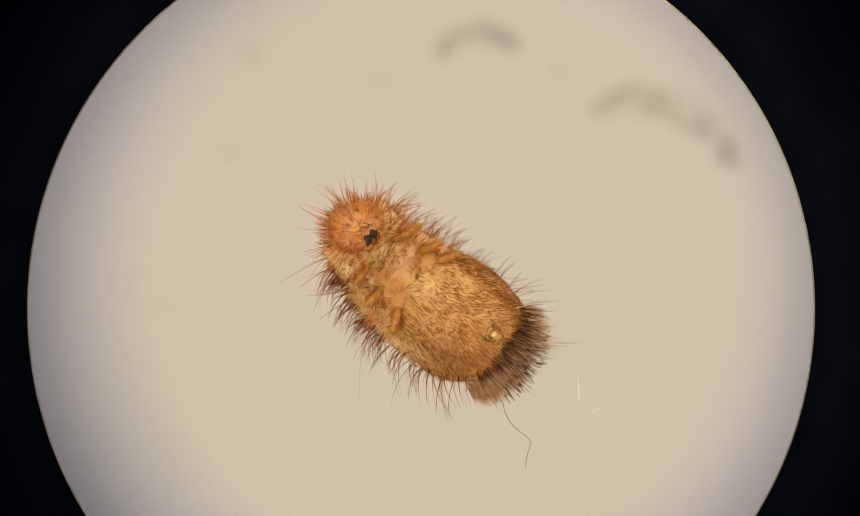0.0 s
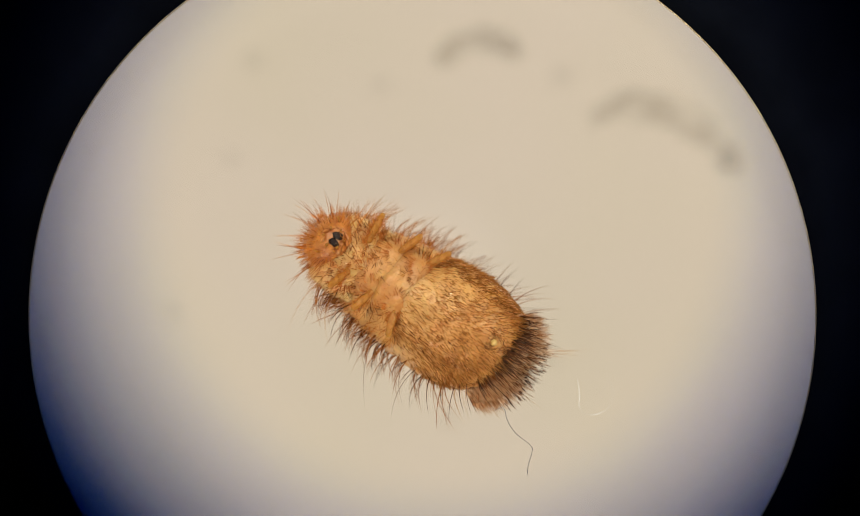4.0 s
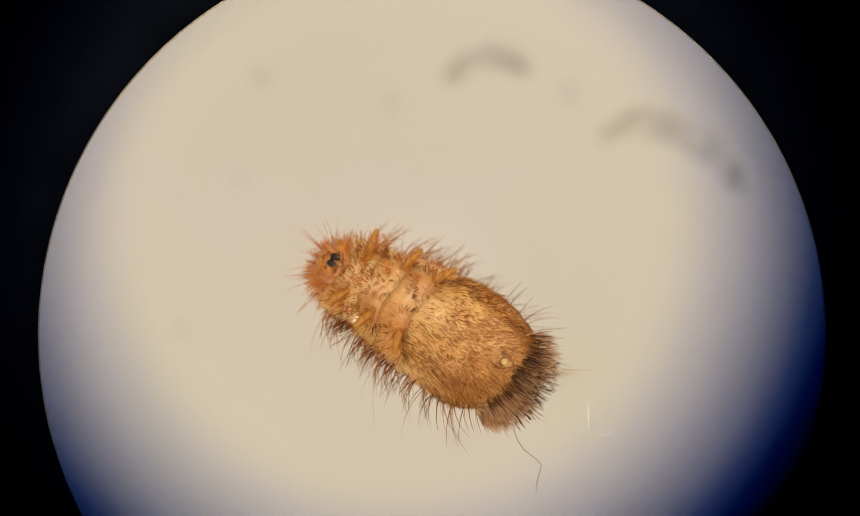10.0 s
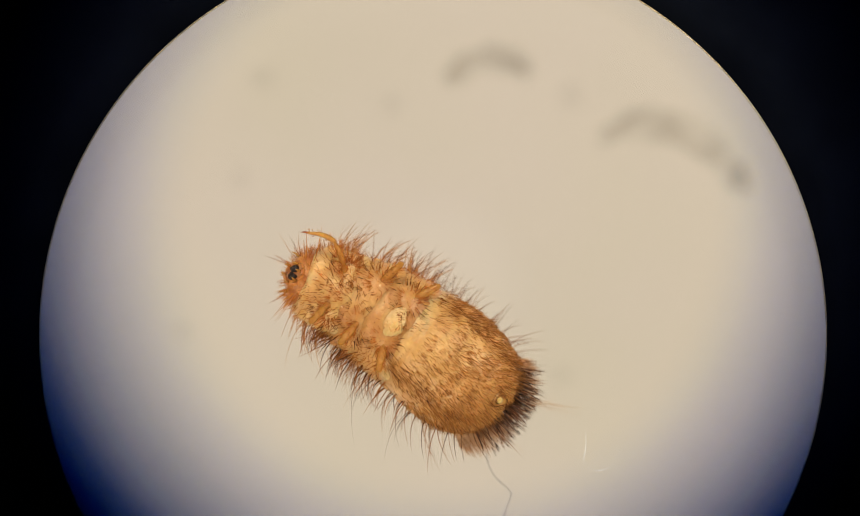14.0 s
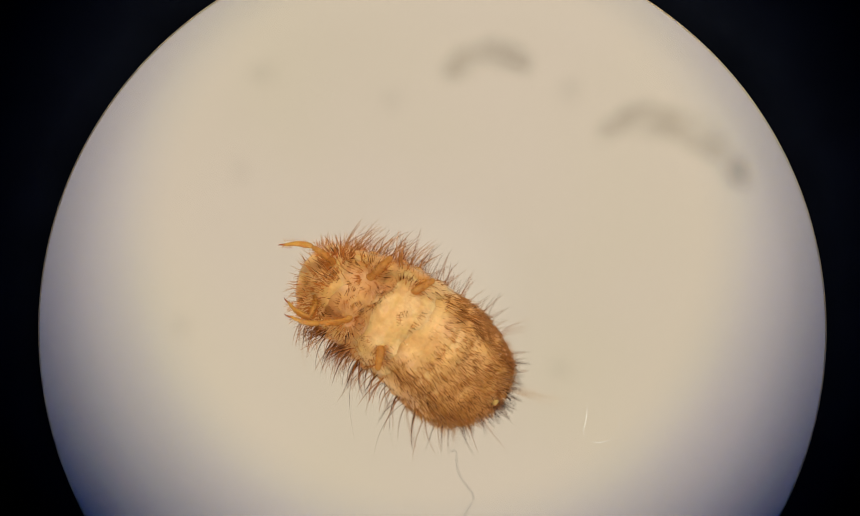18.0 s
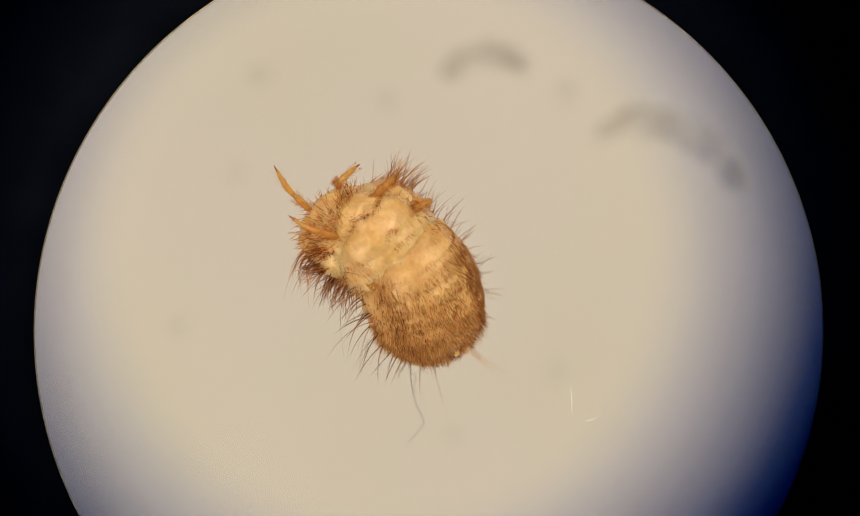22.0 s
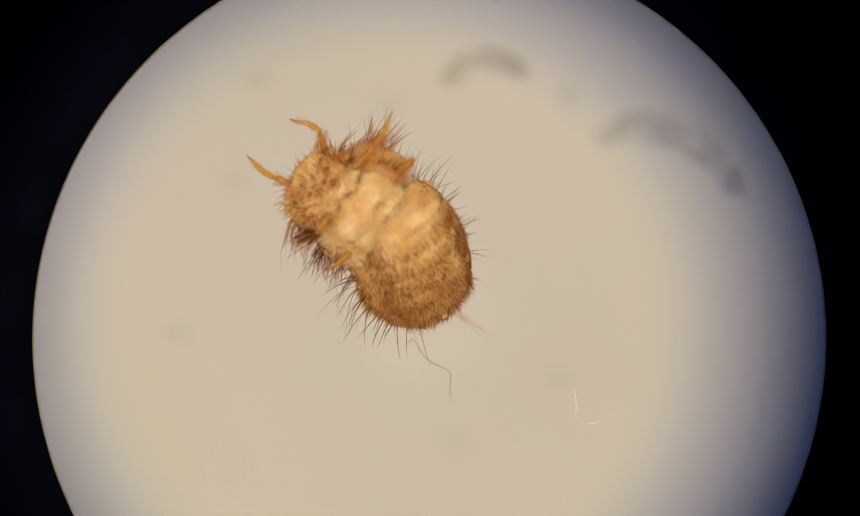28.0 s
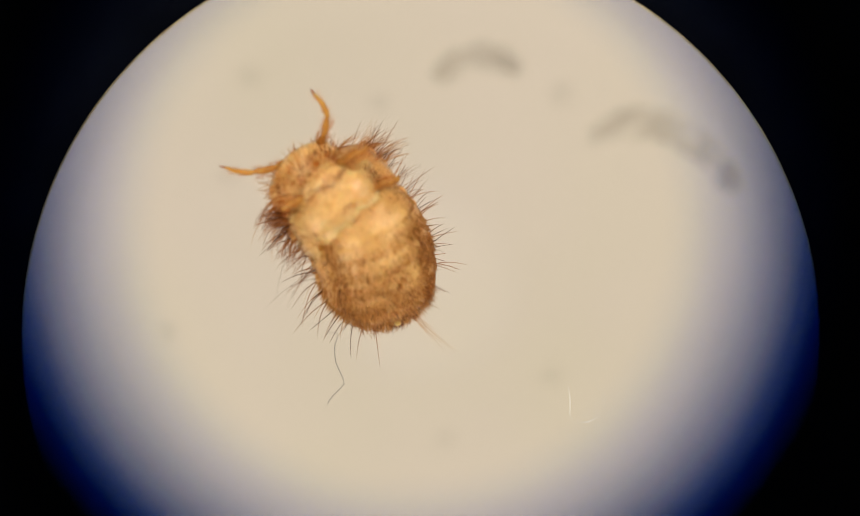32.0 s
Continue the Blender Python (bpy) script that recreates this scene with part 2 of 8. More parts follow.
def tube(points, radii, sides=5):
    """A tube along points, tapered by radii."""
    verts, faces = [], []
    pts = [Vector(p) for p in points]
    side = Vector((0.3, 0.5, 0.81))
    for i, p in enumerate(pts):
        way = (pts[min(i + 1, len(pts) - 1)] - pts[max(i - 1, 0)]).normalized()
        side = (side - way * side.dot(way)).normalized()
        up = way.cross(side)
        for s in range(sides):
            a = 2 * math.pi * s / sides
            verts.append(p + (side * math.cos(a) + up * math.sin(a)) * radii[i])
    for i in range(len(pts) - 1):
        for s in range(sides):
            q = (s + 1) % sides
            faces.append((i * sides + s, i * sides + q, (i + 1) * sides + q, (i + 1) * sides + s))
    faces.append(tuple(range(sides))[::-1])
    faces.append(tuple(range((len(pts) - 1) * sides, len(pts) * sides)))
    return verts, faces


class Hairs:
    """Gathers curved, tapered three-sided hairs into one mesh."""

    def __init__(self):
        self.verts, self.faces = [], []

    def add(self, root, way, length, thick, curl, bits=4):
        root, way, curl = Vector(root), Vector(way).normalized(), Vector(curl)
        side = way.orthogonal().normalized()
        up = way.cross(side)
        base = len(self.verts)
        for i in range(bits):
            f = i / bits
            p = root + way * (length * f) + curl * (length * f * f)
            r = thick * (1 - 0.75 * f)
            for s in range(3):
                a = 2.0944 * s
                self.verts.append(p + (side * math.cos(a) + up * math.sin(a)) * r)
        self.verts.append(root + way * length + curl * length)
        for i in range(bits - 1):
            for s in range(3):
                q = (s + 1) % 3
                self.faces.append((base + 3 * i + s, base + 3 * i + q, base + 3 * i + 3 + q, base + 3 * i + 3 + s))
        tip = base + 3 * (bits - 1)
        for s in range(3):
            self.faces.append((tip + s, tip + (s + 1) % 3, base + 3 * bits))

    def mesh(self, name, mat):
        return mesh_of(name, self.verts, self.faces, mat)


rnd = random.Random(7)


def jit(a):
    return Vector((rnd.uniform(-a, a), rnd.uniform(-a, a), rnd.uniform(-a, a)))


# ---- the setting ----
bench = tagged(new("floor", mesh_of("floor", *solid([(0, -0.0123), (0.298, -0.0123), (0.3, -0.0143), (0.3, -0.0323), (0, -0.0323)], 48), BENCH)),
               "dark matt microscope bench under the stage", kind="structure")
plate = tagged(new("stage_plate", mesh_of("stage_plate", *solid([(0, PLATE_TOP), (0.0595, PLATE_TOP), (0.06, PLATE_TOP - 0.0005), (0.06, -0.0123), (0, -0.0123)], 96), OPAL)),
               "cream backlit opal stage plate of the microscope", kind="structure")
dish = tagged(new("glass_dish", mesh_of("glass_dish", *solid([(0, GLASS_TOP), (0.0235, GLASS_TOP), (0.024, GLASS_TOP - 0.0005), (0.024, PLATE_TOP), (0.023, PLATE_TOP),
              (0.023, GLASS_TOP - 0.0015), (0.0225, GLASS_TOP - 0.001), (0, GLASS_TOP - 0.001)], 128), GLASS)),
              "upturned clear glass dish on the stage plate", kind="structure")
dish.visible_shadow = False
stop = tagged(new("field_stop", mesh_of("field_stop", *lathe([(STOP_R, -0.00002), (STOP_R + 0.0006, 0.0), (0.017, 0.0), (0.0172, -0.0002), (0.0172, GLASS_TOP), (0.0075, GLASS_TOP)], 360), BLACK)),
              "matt black ring with a round opening", kind="structure")
# a golden ring stands in for the bright fringe of light at the edge
part("lip", mesh_of("lip", *lathe([(STOP_R + 0.000012 * math.cos(a), -0.000012 + 0.00001 * math.sin(a)) for a in [math.pi * i / 3 for i in range(6)]], 360), EDGE_FRINGE), stop, "thin golden ring for the bright edge fringe")
barrel = tagged(new("barrel", mesh_of("barrel", *lathe([(0.0115, 0.036), (0.0125, 0.036), (0.0150, 0.042), (0.0150, 0.112), (0.0140, 0.112), (0.0140, 0.042)], 96), BARREL)),
                "black microscope barrel above the stage", kind="structure")

# added rings: the dark vignette of the soft-edged eyepiece pupil, wandering over the view
iris = tagged(new("iris"), "black ring with blue rims, added for the lens vignette", "iris")
part("ring", mesh_of("ring", *lathe([(0.00372, 0.0), (0.00376, -0.0001), (0.0086, -0.0001), (0.0086, 0.0002), (0.00376, 0.0002)], 160), BLACK), iris)
# these rims put the lens's blue colour fringe inside the dark ring
part("rim", mesh_of("rim", *lathe([(0.00344, 0.0003), (0.00382, 0.0003), (0.00382, 0.00035), (0.00344, 0.00035)], 160), VIGNETTE_BLUE), iris, "blue filter rim, added for the vignette").visible_shadow = False
part("inner_rim", mesh_of("inner_rim", *lathe([(0.00322, 0.0004), (0.00344, 0.0004), (0.00344, 0.00045), (0.00322, 0.00045)], 160), VIGNETTE_PALE), iris, "pale filter rim, added for the vignette").visible_shadow = False


# ---- the larva: x towards the head, z towards the camera (its belly) ----
larva = tagged(new("beetle_larva"), "hairy golden-brown beetle larva lying on its back", "larva")
A, B, H = 1.22 * MM, 0.90 * MM, 0.84 * MM


def abdomen_r(s):
    return (1 - abs(s) ** (2.5 if s < 0 else 2.7)) ** 0.5 if abs(s) < 1 else 0.0


def groove(s):
    """Eight rings, each swelling a little between shallow folds."""
    f = ((s + 1) * 0.5 * 8) % 1.0
    return 1.0 - 0.024 * (abs(2 * f - 1) ** 4)


def abdomen_at(s, a, out=1.0):
    r, g = abdomen_r(s), groove(s)
    sag = 0.92 if math.sin(a) < 0 else 1.0
    p = Vector((A * s, B * r * g * math.cos(a) * out, H * r * g * math.sin(a) * out * sag))
    n = Vector((p.x / A ** 2, p.y / B ** 2, p.z / H ** 2)).normalized()
    return p, n


def abdomen():
    verts, faces, ns, na = [], [], 100, 72
    ss = [math.sin(math.pi / 2 * (2 * i / (ns - 1) - 1)) * 0.9995 for i in range(ns)]
    for s in ss:
        for i in range(na):
            p, n = abdomen_at(s, 2 * math.pi * i / na)
            w = noise.noise(p * 3500) * 0.018 + noise.noise(p * 9000) * 0.008
            verts.append(p + n * w * MM)
    for q in range(ns - 1):
        for i in range(na):
            j = (i + 1) % na
            faces.append((q * na + i, q * na + j, (q + 1) * na + j, (q + 1) * na + i))
    faces.append(tuple(range(na))[::-1])
    faces.append(tuple(range((ns - 1) * na, ns * na)))
    return part("abdomen", mesh_of("abdomen", verts, faces, BELLY), larva, "tan ringed belly with a fine golden nap")


belly = abdomen()


def belly_hairs():
    """Short curved hairs that lie towards the tail; the middle of the fore belly is nearly bare."""
    fine, tawny, gold = Hairs(), Hairs(), Hairs()
    for row in range(62):
        s0 = -0.97 + 1.85 * row / 61
        count = int(6 + 50 * abdomen_r(s0))
        for k in range(count):
            s = max(-0.98, min(0.92, s0 + rnd.gauss(0, 0.020)))
            a = -0.22 + (math.pi + 0.44) * (k + 0.5 * (row % 2) + rnd.gauss(0, 0.16)) / count
            fore = max(0.0, min(1.0, (s + 0.05) / 0.6))
            bare = fore * math.exp(-((a - math.pi / 2) / 0.95) ** 4)
            if a < 0.55 and rnd.random() < 0.9 * min(1.0, max(0.0, (s + 0.25) / 0.4)):  # one flank is nearly bare
                continue
            p, n = abdomen_at(s, a)
            if -0.92 < s < -0.66 and abs(p.y - 0.02 * MM) < 0.085 * MM:
                continue
            wave = 0.45 * math.sin(6 * s + 2.5 * a) + 0.25 * noise.noise(p * 4200)
            way = n * rnd.uniform(0.3, 0.6) + Vector((-1, math.cos(a) * 0.22 + wave, 0)) + jit(0.16)
            curl = -n * 0.35 - Vector((0, wave * 1.6, 0)) + jit(0.28)
            if rnd.random() > 0.85 * bare:
                hairs = fine if rnd.random() < 0.24 - 0.08 * (s + 0.72) else tawny
                hairs.add(p - n * 0.004 * MM, way, rnd.uniform(0.10, 0.17) * MM, rnd.uniform(0.0064, 0.0094) * (1 - 0.4 * bare) * MM, curl, 6)
            if rnd.random() > 0.6 * bare:  # a thin golden undercoat
                p, n = abdomen_at(max(-0.98, min(0.95, s + rnd.gauss(0, 0.02))), a + rnd.gauss(0, 0.04))
                gold.add(p, way + jit(0.35), rnd.uniform(0.08, 0.15) * MM, 0.0042 * MM, curl + jit(0.2), 4)
    part("nap", fine.mesh("nap", FINE), belly, "short brown hairs")
    part("tawny_nap", tawny.mesh("tawny_nap", TAWNY), belly, "short tawny hairs")
    part("golden_nap", gold.mesh("golden_nap", GOLD), belly, "short golden hairs")
    for side in (0.74, math.pi - 0.74):  # a brushed rope of longer hairs along either flank
        rope = Hairs()
        for i in range(90):
            s = rnd.uniform(-0.86, 0.55)
            p, n = abdomen_at(s, side + rnd.gauss(0, 0.09) + 0.08 * math.sin(5 * s))
            rope.add(p, n * rnd.uniform(0.25, 0.5) + Vector((-1, 0, 0.15)) + jit(0.22), rnd.uniform(0.15, 0.27) * MM, rnd.uniform(0.0055, 0.008) * MM, -n * 0.2 + jit(0.14), 5)
        part("flank_rope", rope.mesh("flank_rope", FINE), belly, "brushed line of longer brown hairs")


belly_hairs()


def side_bristles(place, parent, n, span, low, high, length, mat, back=0.35, thick=0.0065, name="side_bristles", droop=-0.25, sweep=(0.15, 0.75), stray=0.05):
    """Long curved bristles along both sides, unevenly spaced. place(s, a) gives a point and a normal."""
    for sign in (1, -1):
        h = Hairs()
        count = n if sign > 0 else int(n * 1.5)
        for i in range(count):
            s = span[0] + (span[1] - span[0]) * (i + rnd.uniform(-0.4, 1.4)) / count
            s = max(-0.96, min(0.96, s))
            a = rnd.uniform(low, high) - (0.3 if sign < 0 else 0.0)
            a = a if sign > 0 else math.pi - a
            p, nn = place(s, a)
            way = nn + Vector((-back + rnd.uniform(-0.35, 0.35), 0, rnd.uniform(-0.15, 0.25))) + jit(0.2)
            far = sign > 0 and rnd.random() < stray
            ln = rnd.uniform(*length) * MM * (1.7 if far else 1) * (0.75 if s < -0.55 else 1) * 1.12
            h.add(p, way, ln, thick * MM * rnd.uniform(0.75, 1.15) * (0.55 if far else 1) * (1 if sign > 0 else 0.8), Vector((-rnd.uniform(*sweep) * (1 if sign > 0 else 0.55), 0, droop * rnd.random())) + jit(0.16), 7)
        part(name, h.mesh(name, mat), parent, "long curved brown bristles" if mat is not GOLD else "thin golden bristles")


side_bristles(abdomen_at, belly, 40, (-0.95, 0.9), -0.40, 0.25, (0.34, 0.56), BROWN, back=-0.1, thick=0.0105, sweep=(0.25, 0.85))
side_bristles(abdomen_at, belly, 34, (-0.9, 0.85), -1.1, -0.3, (0.26, 0.52), GOLD, back=0.1, thick=0.0075, name="under_bristles")


def knobs(place, parent, spots, size):
    """Small brown bumps along both flanks, from which the bristles spring."""
    for sign in (1, -1):
        for s in spots:
            p, n = place(s, 0.02 if sign > 0 else math.pi + 0.1)
            verts, faces = loft([(x * size * MM, 0, 0, r * size * 0.8 * MM, r * size * 0.8 * MM) for x, r in ((-1, 0.35), (-0.65, 0.8), (0, 1), (0.65, 0.8), (1, 0.35))], 12)
            verts = [Vector(v) * (1 + 0.25 * noise.noise(Vector(v) * 9000 + Vector((s * 7, sign, 0)))) for v in verts]
            ob = part("flank_knob", mesh_of("flank_knob", verts, faces, FLANK), parent, "brown bristle-bearing bump")
            ob.location = p - n * size * 0.45 * MM


knobs(abdomen_at, belly, (-0.75, -0.52, -0.29, -0.06, 0.17, 0.40, 0.62), 0.105)

vent = part("vent", mesh_of("vent", *loft([(x * 0.06 * MM, 0, 0, 0.062 * MM * r, 0.055 * MM * r) for x, r in ((-1, 0.3), (-0.7, 0.8), (0, 1), (0.6, 0.75), (0.9, 0.3))], 12), VENT), belly, "pale yellow vent",
            pose(-0.97 * MM, 0.02 * MM, 0.535 * MM, 0, 60, 0))


pit = part("vent_pit", mesh_of("vent_pit", *lathe([((0.10 + 0.035 * math.cos(q)) * MM, 0.028 * math.sin(q) * MM) for q in [math.pi * i / 4 for i in range(8)]], 24), FLANK), belly, "brown ring round the vent",
           pose(-0.965 * MM, 0.02 * MM, 0.505 * MM, 0, -50, 0))

guard = Hairs()
for i in range(64):
    a = i * 0.0982 + rnd.uniform(-0.05, 0.05)
    out = Vector((math.cos(a), math.sin(a), 0))
    guard.add(out * rnd.uniform(0.12, 0.19) * MM, -out * 0.55 + Vector((-0.45, 0, 0.5)) + jit(0.25), rnd.uniform(0.08, 0.16) * MM, 0.006 * MM, jit(0.2), 4)
part("guard_hairs", guard.mesh("guard_hairs", BROWN), belly, "brown hairs round the vent", pose(-0.965 * MM, 0.02 * MM, 0.505 * MM, 0, -50, 0))


def build_tail():
    """The back end: a dark fan of dense bristles that stands out behind and under the belly."""
    rings = []
    for i in range(16):
        f = i / 15
        r = math.sin(math.pi * (0.06 + 0.9 * f)) ** 0.6
        rings.append(((-0.05 - 0.78 * f) * MM, 0, (-0.06 - 0.10 * f) * MM, 0.80 * MM * r, 0.46 * MM * r))
    body = part("tail", mesh_of("tail", *loft(rings, 36), TAIL_SKIN), larva, "dark brown hairy hind end")
    dark, ashy, brown, tips = Hairs(), Hairs(), Hairs(), Hairs()

    def spot(a, f):
        r = math.sin(math.pi * (0.06 + 0.9 * f)) ** 0.6
        n = Vector((0, math.cos(a), math.sin(a)))
        return Vector(((-0.05 - 0.78 * f) * MM, 0.80 * MM * r * n.y, (-0.06 - 0.10 * f) * MM + 0.46 * MM * r * n.z)), n

    for i in range(1150):  # a pale brush whose hairs run side by side
        a, f = rnd.uniform(0, 2 * math.pi), rnd.uniform(0.25, 1.0)
        p, n = spot(a, f)
        lie = Vector((-1.0, 0.38 * p.y / (0.6 * MM), 0.22 * n.z)) + jit(0.17)
        # near-black core: dark bristles, plus the shade behind the belly put into colour
        core = abs(n.y + 0.08) < 0.58 and rnd.random() < 0.7
        (dark if core else ashy).add(p, lie, rnd.uniform(0.12, 0.28) * MM, rnd.uniform(0.0055, 0.008) * MM, jit(0.12), 4)
    for i in range(150):  # black ends round the rim of the brush
        a, f = rnd.uniform(0, 2 * math.pi), rnd.uniform(0.86, 1.0)
        p, n = spot(a, f)
        lie = Vector((-1.0, 0.42 * p.y / (0.6 * MM), 0.22 * n.z)) + jit(0.10)
        tips.add(p + lie * rnd.uniform(0.06, 0.20) * MM, lie, rnd.uniform(0.05, 0.13) * MM, 0.0095 * MM, jit(0.15), 4)
    for i in range(190):  # a stiff fringe that springs from under the rim of the belly, blackened for the shade there
        y = max(-0.58, min(0.52, rnd.gauss(-0.10, 0.32)))
        z = 0.50 - 0.42 * min(0.9, abs(y)) + rnd.uniform(-0.10, 0.06)
        brown.add(Vector((-0.50 * MM + 0.45 * y * y * MM, y * MM, z * MM)), Vector((-0.9, 0.75 * y, rnd.uniform(0.0, 0.5))) + jit(0.22), rnd.uniform(0.24, 0.50) * MM, rnd.uniform(0.009, 0.0135) * MM, Vector((-0.15, 0.1 * y, -0.25)) + jit(0.15), 6)
    part("dark_tuft", dark.mesh("dark_tuft", DARK), body, "dense near-black bristles")
    part("ashy_tuft", ashy.mesh("ashy_tuft", ASHY), body, "pale brush of ash-brown hairs")
    part("dark_tips", tips.mesh("dark_tips", DARK), body, "black hair ends")
    part("fringe", brown.mesh("fringe", DARK), body, "stiff dark brown fringe")
    lash = Hairs()
    for i in range(9):
        lash.add(Vector((-1.10 * MM, rnd.uniform(-0.30, -0.06) * MM, rnd.uniform(-0.2, -0.05) * MM)), Vector((-0.93, rnd.uniform(-0.42, -0.28), rnd.uniform(0.0, 0.15))), rnd.uniform(0.7, 1.25) * MM, rnd.uniform(0.004, 0.006) * MM, Vector((0, -0.05, 0.04)) + jit(0.10), 9)
    part("tail_hairs", lash.mesh("tail_hairs", ASHY), belly, "long thin tail hairs")
    for i in range(6):
        y = rnd.uniform(-0.6, 0.1)
        flake, flake_faces = loft([(x * 0.035 * MM, 0, 0, 0.03 * MM * r, 0.012 * MM * r) for x, r in ((-1, 0.3), (-0.4, 0.9), (0.3, 1), (1, 0.3))], 7)
        part("crumb", mesh_of("crumb", flake, flake_faces, CRUMB), body, "pale clinging crumb", pose((-0.86 + 0.3 * abs(y)) * MM + rnd.uniform(-0.1, 0.1) * MM, (y - 0.1) * MM, rnd.uniform(-0.1, 0.25) * MM, rnd.uniform(0, 90), rnd.uniform(0, 90), rnd.uniform(0, 180)))
    return body


tail = build_tail()


def segment(name, w0, w1, h0, h1, hair, flesh, length=0.50):
    """One ring of the thorax, from its hind joint at the origin towards +x."""
    seed = Vector((len(name) * 1.7, 0, 0))
    rings = []
    for i in range(40):  # rounded at both ends, so that neighbours run into one another
        x = -0.40 + (length + 0.70) * (0.5 - 0.5 * math.cos(math.pi * (i + 0.5) / 40))
        f = min(1.0, max(0.0, x / length))
        end = math.sqrt(max(0.0, 1 - (min(0.0, x) / 0.41) ** 2 - (max(0.0, x - length) / 0.31) ** 2))
        rings.append((x * MM, 0, 0, (w0 + (w1 - w0) * f) * end * MM, (h0 + (h1 - h0) * f) * end * MM))
    verts, faces = loft(rings, 72)
    shaped = []
    for v in verts:
        v = Vector(v)
        out = Vector((0, v.y, v.z)).normalized()
        fold = 0.035 * math.exp(-((abs(v.y) / (w0 * MM) - 0.72) / 0.10) ** 2) * (1 if v.z > 0 else 0)  # a shallow fold between belly and flank
        swell = 0.05 * math.exp(-((v.x / MM - 0.22) / 0.17) ** 2 - ((abs(v.y) / MM - 0.42) / 0.20) ** 2) * (1 if v.z > 0 else 0)  # the pads that bear the legs
        shaped.append(v + out * (noise.noise(v * 1900 + seed) * 0.045 + noise.noise(v * 6500) * 0.018 + swell - fold) * MM)
    body = part(name, mesh_of(name, shaped, faces, flesh), larva, "pale translucent thorax ring")

    def place(s, a):
        f = (s + 1) / 2
        n = Vector((0, math.cos(a), math.sin(a)))
        return Vector((length * f * MM, (w0 + (w1 - w0) * f) * n.y * MM, (h0 + (h1 - h0) * f) * n.z * MM)), n

    def on_top(x, y):
        """A point of the underside (towards +z) at x, y, in metres, from millimetres."""
        f = min(1.0, max(0.0, x / length))
        w, h = w0 + (w1 - w0) * f, h0 + (h1 - h0) * f
        return Vector((x, y, h * 0.985 * math.sqrt(max(0.05, 1 - (y / w) ** 2)))) * MM

    side_bristles(place, body, int(8 + 9 * hair), (-0.9, 0.9), -0.45, 0.2, (0.34, 0.58), BROWN if hair > 0.6 else RUST, back=-0.25, thick=0.0102, sweep=(0.2, 0.8))
    side_bristles(place, body, 14, (-0.9, 0.9), -1.2, -0.3, (0.25, 0.5), GOLD, back=-0.1, thick=0.0075, name="under_bristles")
    knobs(place, body, (-0.45, 0.45), 0.11)
    # golden bristles that ray out round each leg base, among short dark spines
    fan, spines, middle = Hairs(), Hairs(), Hairs()
    for sign in (1, -1):
        for i in range(70):
            a = rnd.uniform(-2.8, 2.8)
            out = Vector((math.sin(a) * 0.9, sign * math.cos(a), 0))
            c = on_top(0.22 + out.x * rnd.uniform(0.07, 0.13), sign * 0.36 + out.y * rnd.uniform(0.07, 0.13))
            fan.add(c, out + Vector((0, 0, rnd.uniform(0.35, 0.8))) + jit(0.2), rnd.uniform(0.12, 0.23) * MM, rnd.uniform(0.0052, 0.0075) * MM, Vector((0, 0, -0.25)) + jit(0.12), 5)
        for i in range(38):
            a = rnd.uniform(-2.4, 2.4) + 0.5
            out = Vector((-math.sin(a), sign * math.cos(a), 0))
            c = on_top(0.22 + out.x * rnd.uniform(0.17, 0.26), sign * 0.36 + out.y * rnd.uniform(0.16, 0.26))
            spines.add(c, out + Vector((0, 0, rnd.uniform(0.2, 0.6))) + jit(0.25), rnd.uniform(0.09, 0.16) * MM, rnd.uniform(0.0075, 0.0105) * MM, jit(0.15), 4)
        for k in range(3):  # little tufts beside the middle line
            c0 = Vector((rnd.uniform(0.02, 0.46), sign * rnd.uniform(0.04, 0.20), 0))
            turn = rnd.uniform(0, 6.28)
            for i in range(7):
                a = turn + (i - 3) * 0.16
                row = Vector((-math.sin(turn), math.cos(turn), 0)) * (i - 3) * 0.022
                middle.add(on_top(c0.x + row.x, c0.y + row.y), Vector((math.cos(a), math.sin(a), rnd.uniform(0.3, 0.7))) + jit(0.15), rnd.uniform(0.07, 0.14) * MM, 0.0075 * MM, jit(0.2), 4)
    part("bristle_fan", fan.mesh("bristle_fan", RUST), body, "golden bristles round the leg bases")
    part("dark_spines", spines.mesh("dark_spines", FINE), body, "short dark spines")
    part("middle_tuft", middle.mesh("middle_tuft", FINE), body, "little dark tufts along the middle")
    for sign in (1, -1):
        # a loose brush of bristles above the flank: dark and splayed on one side, coloured as lit amber on the other
        brush = Hairs()
        root, n = place(0.1, 0.16 if sign > 0 else -0.05)
        for i in range((9 if hair > 0.9 else 14) if sign > 0 else 16):
            off = jit(0.10)
            start = root + Vector((off.x * 1.8, off.y * 0.3, off.z)) * MM
            way = Vector((0.25 if sign > 0 else -0.05, 1.0, 0.22 if sign > 0 else 0.05)) + jit(0.30)
            brush.add(Vector((start.x, start.y * sign, start.z)), Vector((way.x, way.y * sign, way.z)), rnd.uniform(0.28, 0.58) * MM, 0.0088 * MM, Vector((-0.35, 0, -0.1)) + jit(0.15), 6)
        part("side_brush", brush.mesh("side_brush", BROWN if sign > 0 else FAN), body, "loose brush of dark bristles" if sign > 0 else "loose brush of bristles, amber as if lit")
    nap = Hairs()
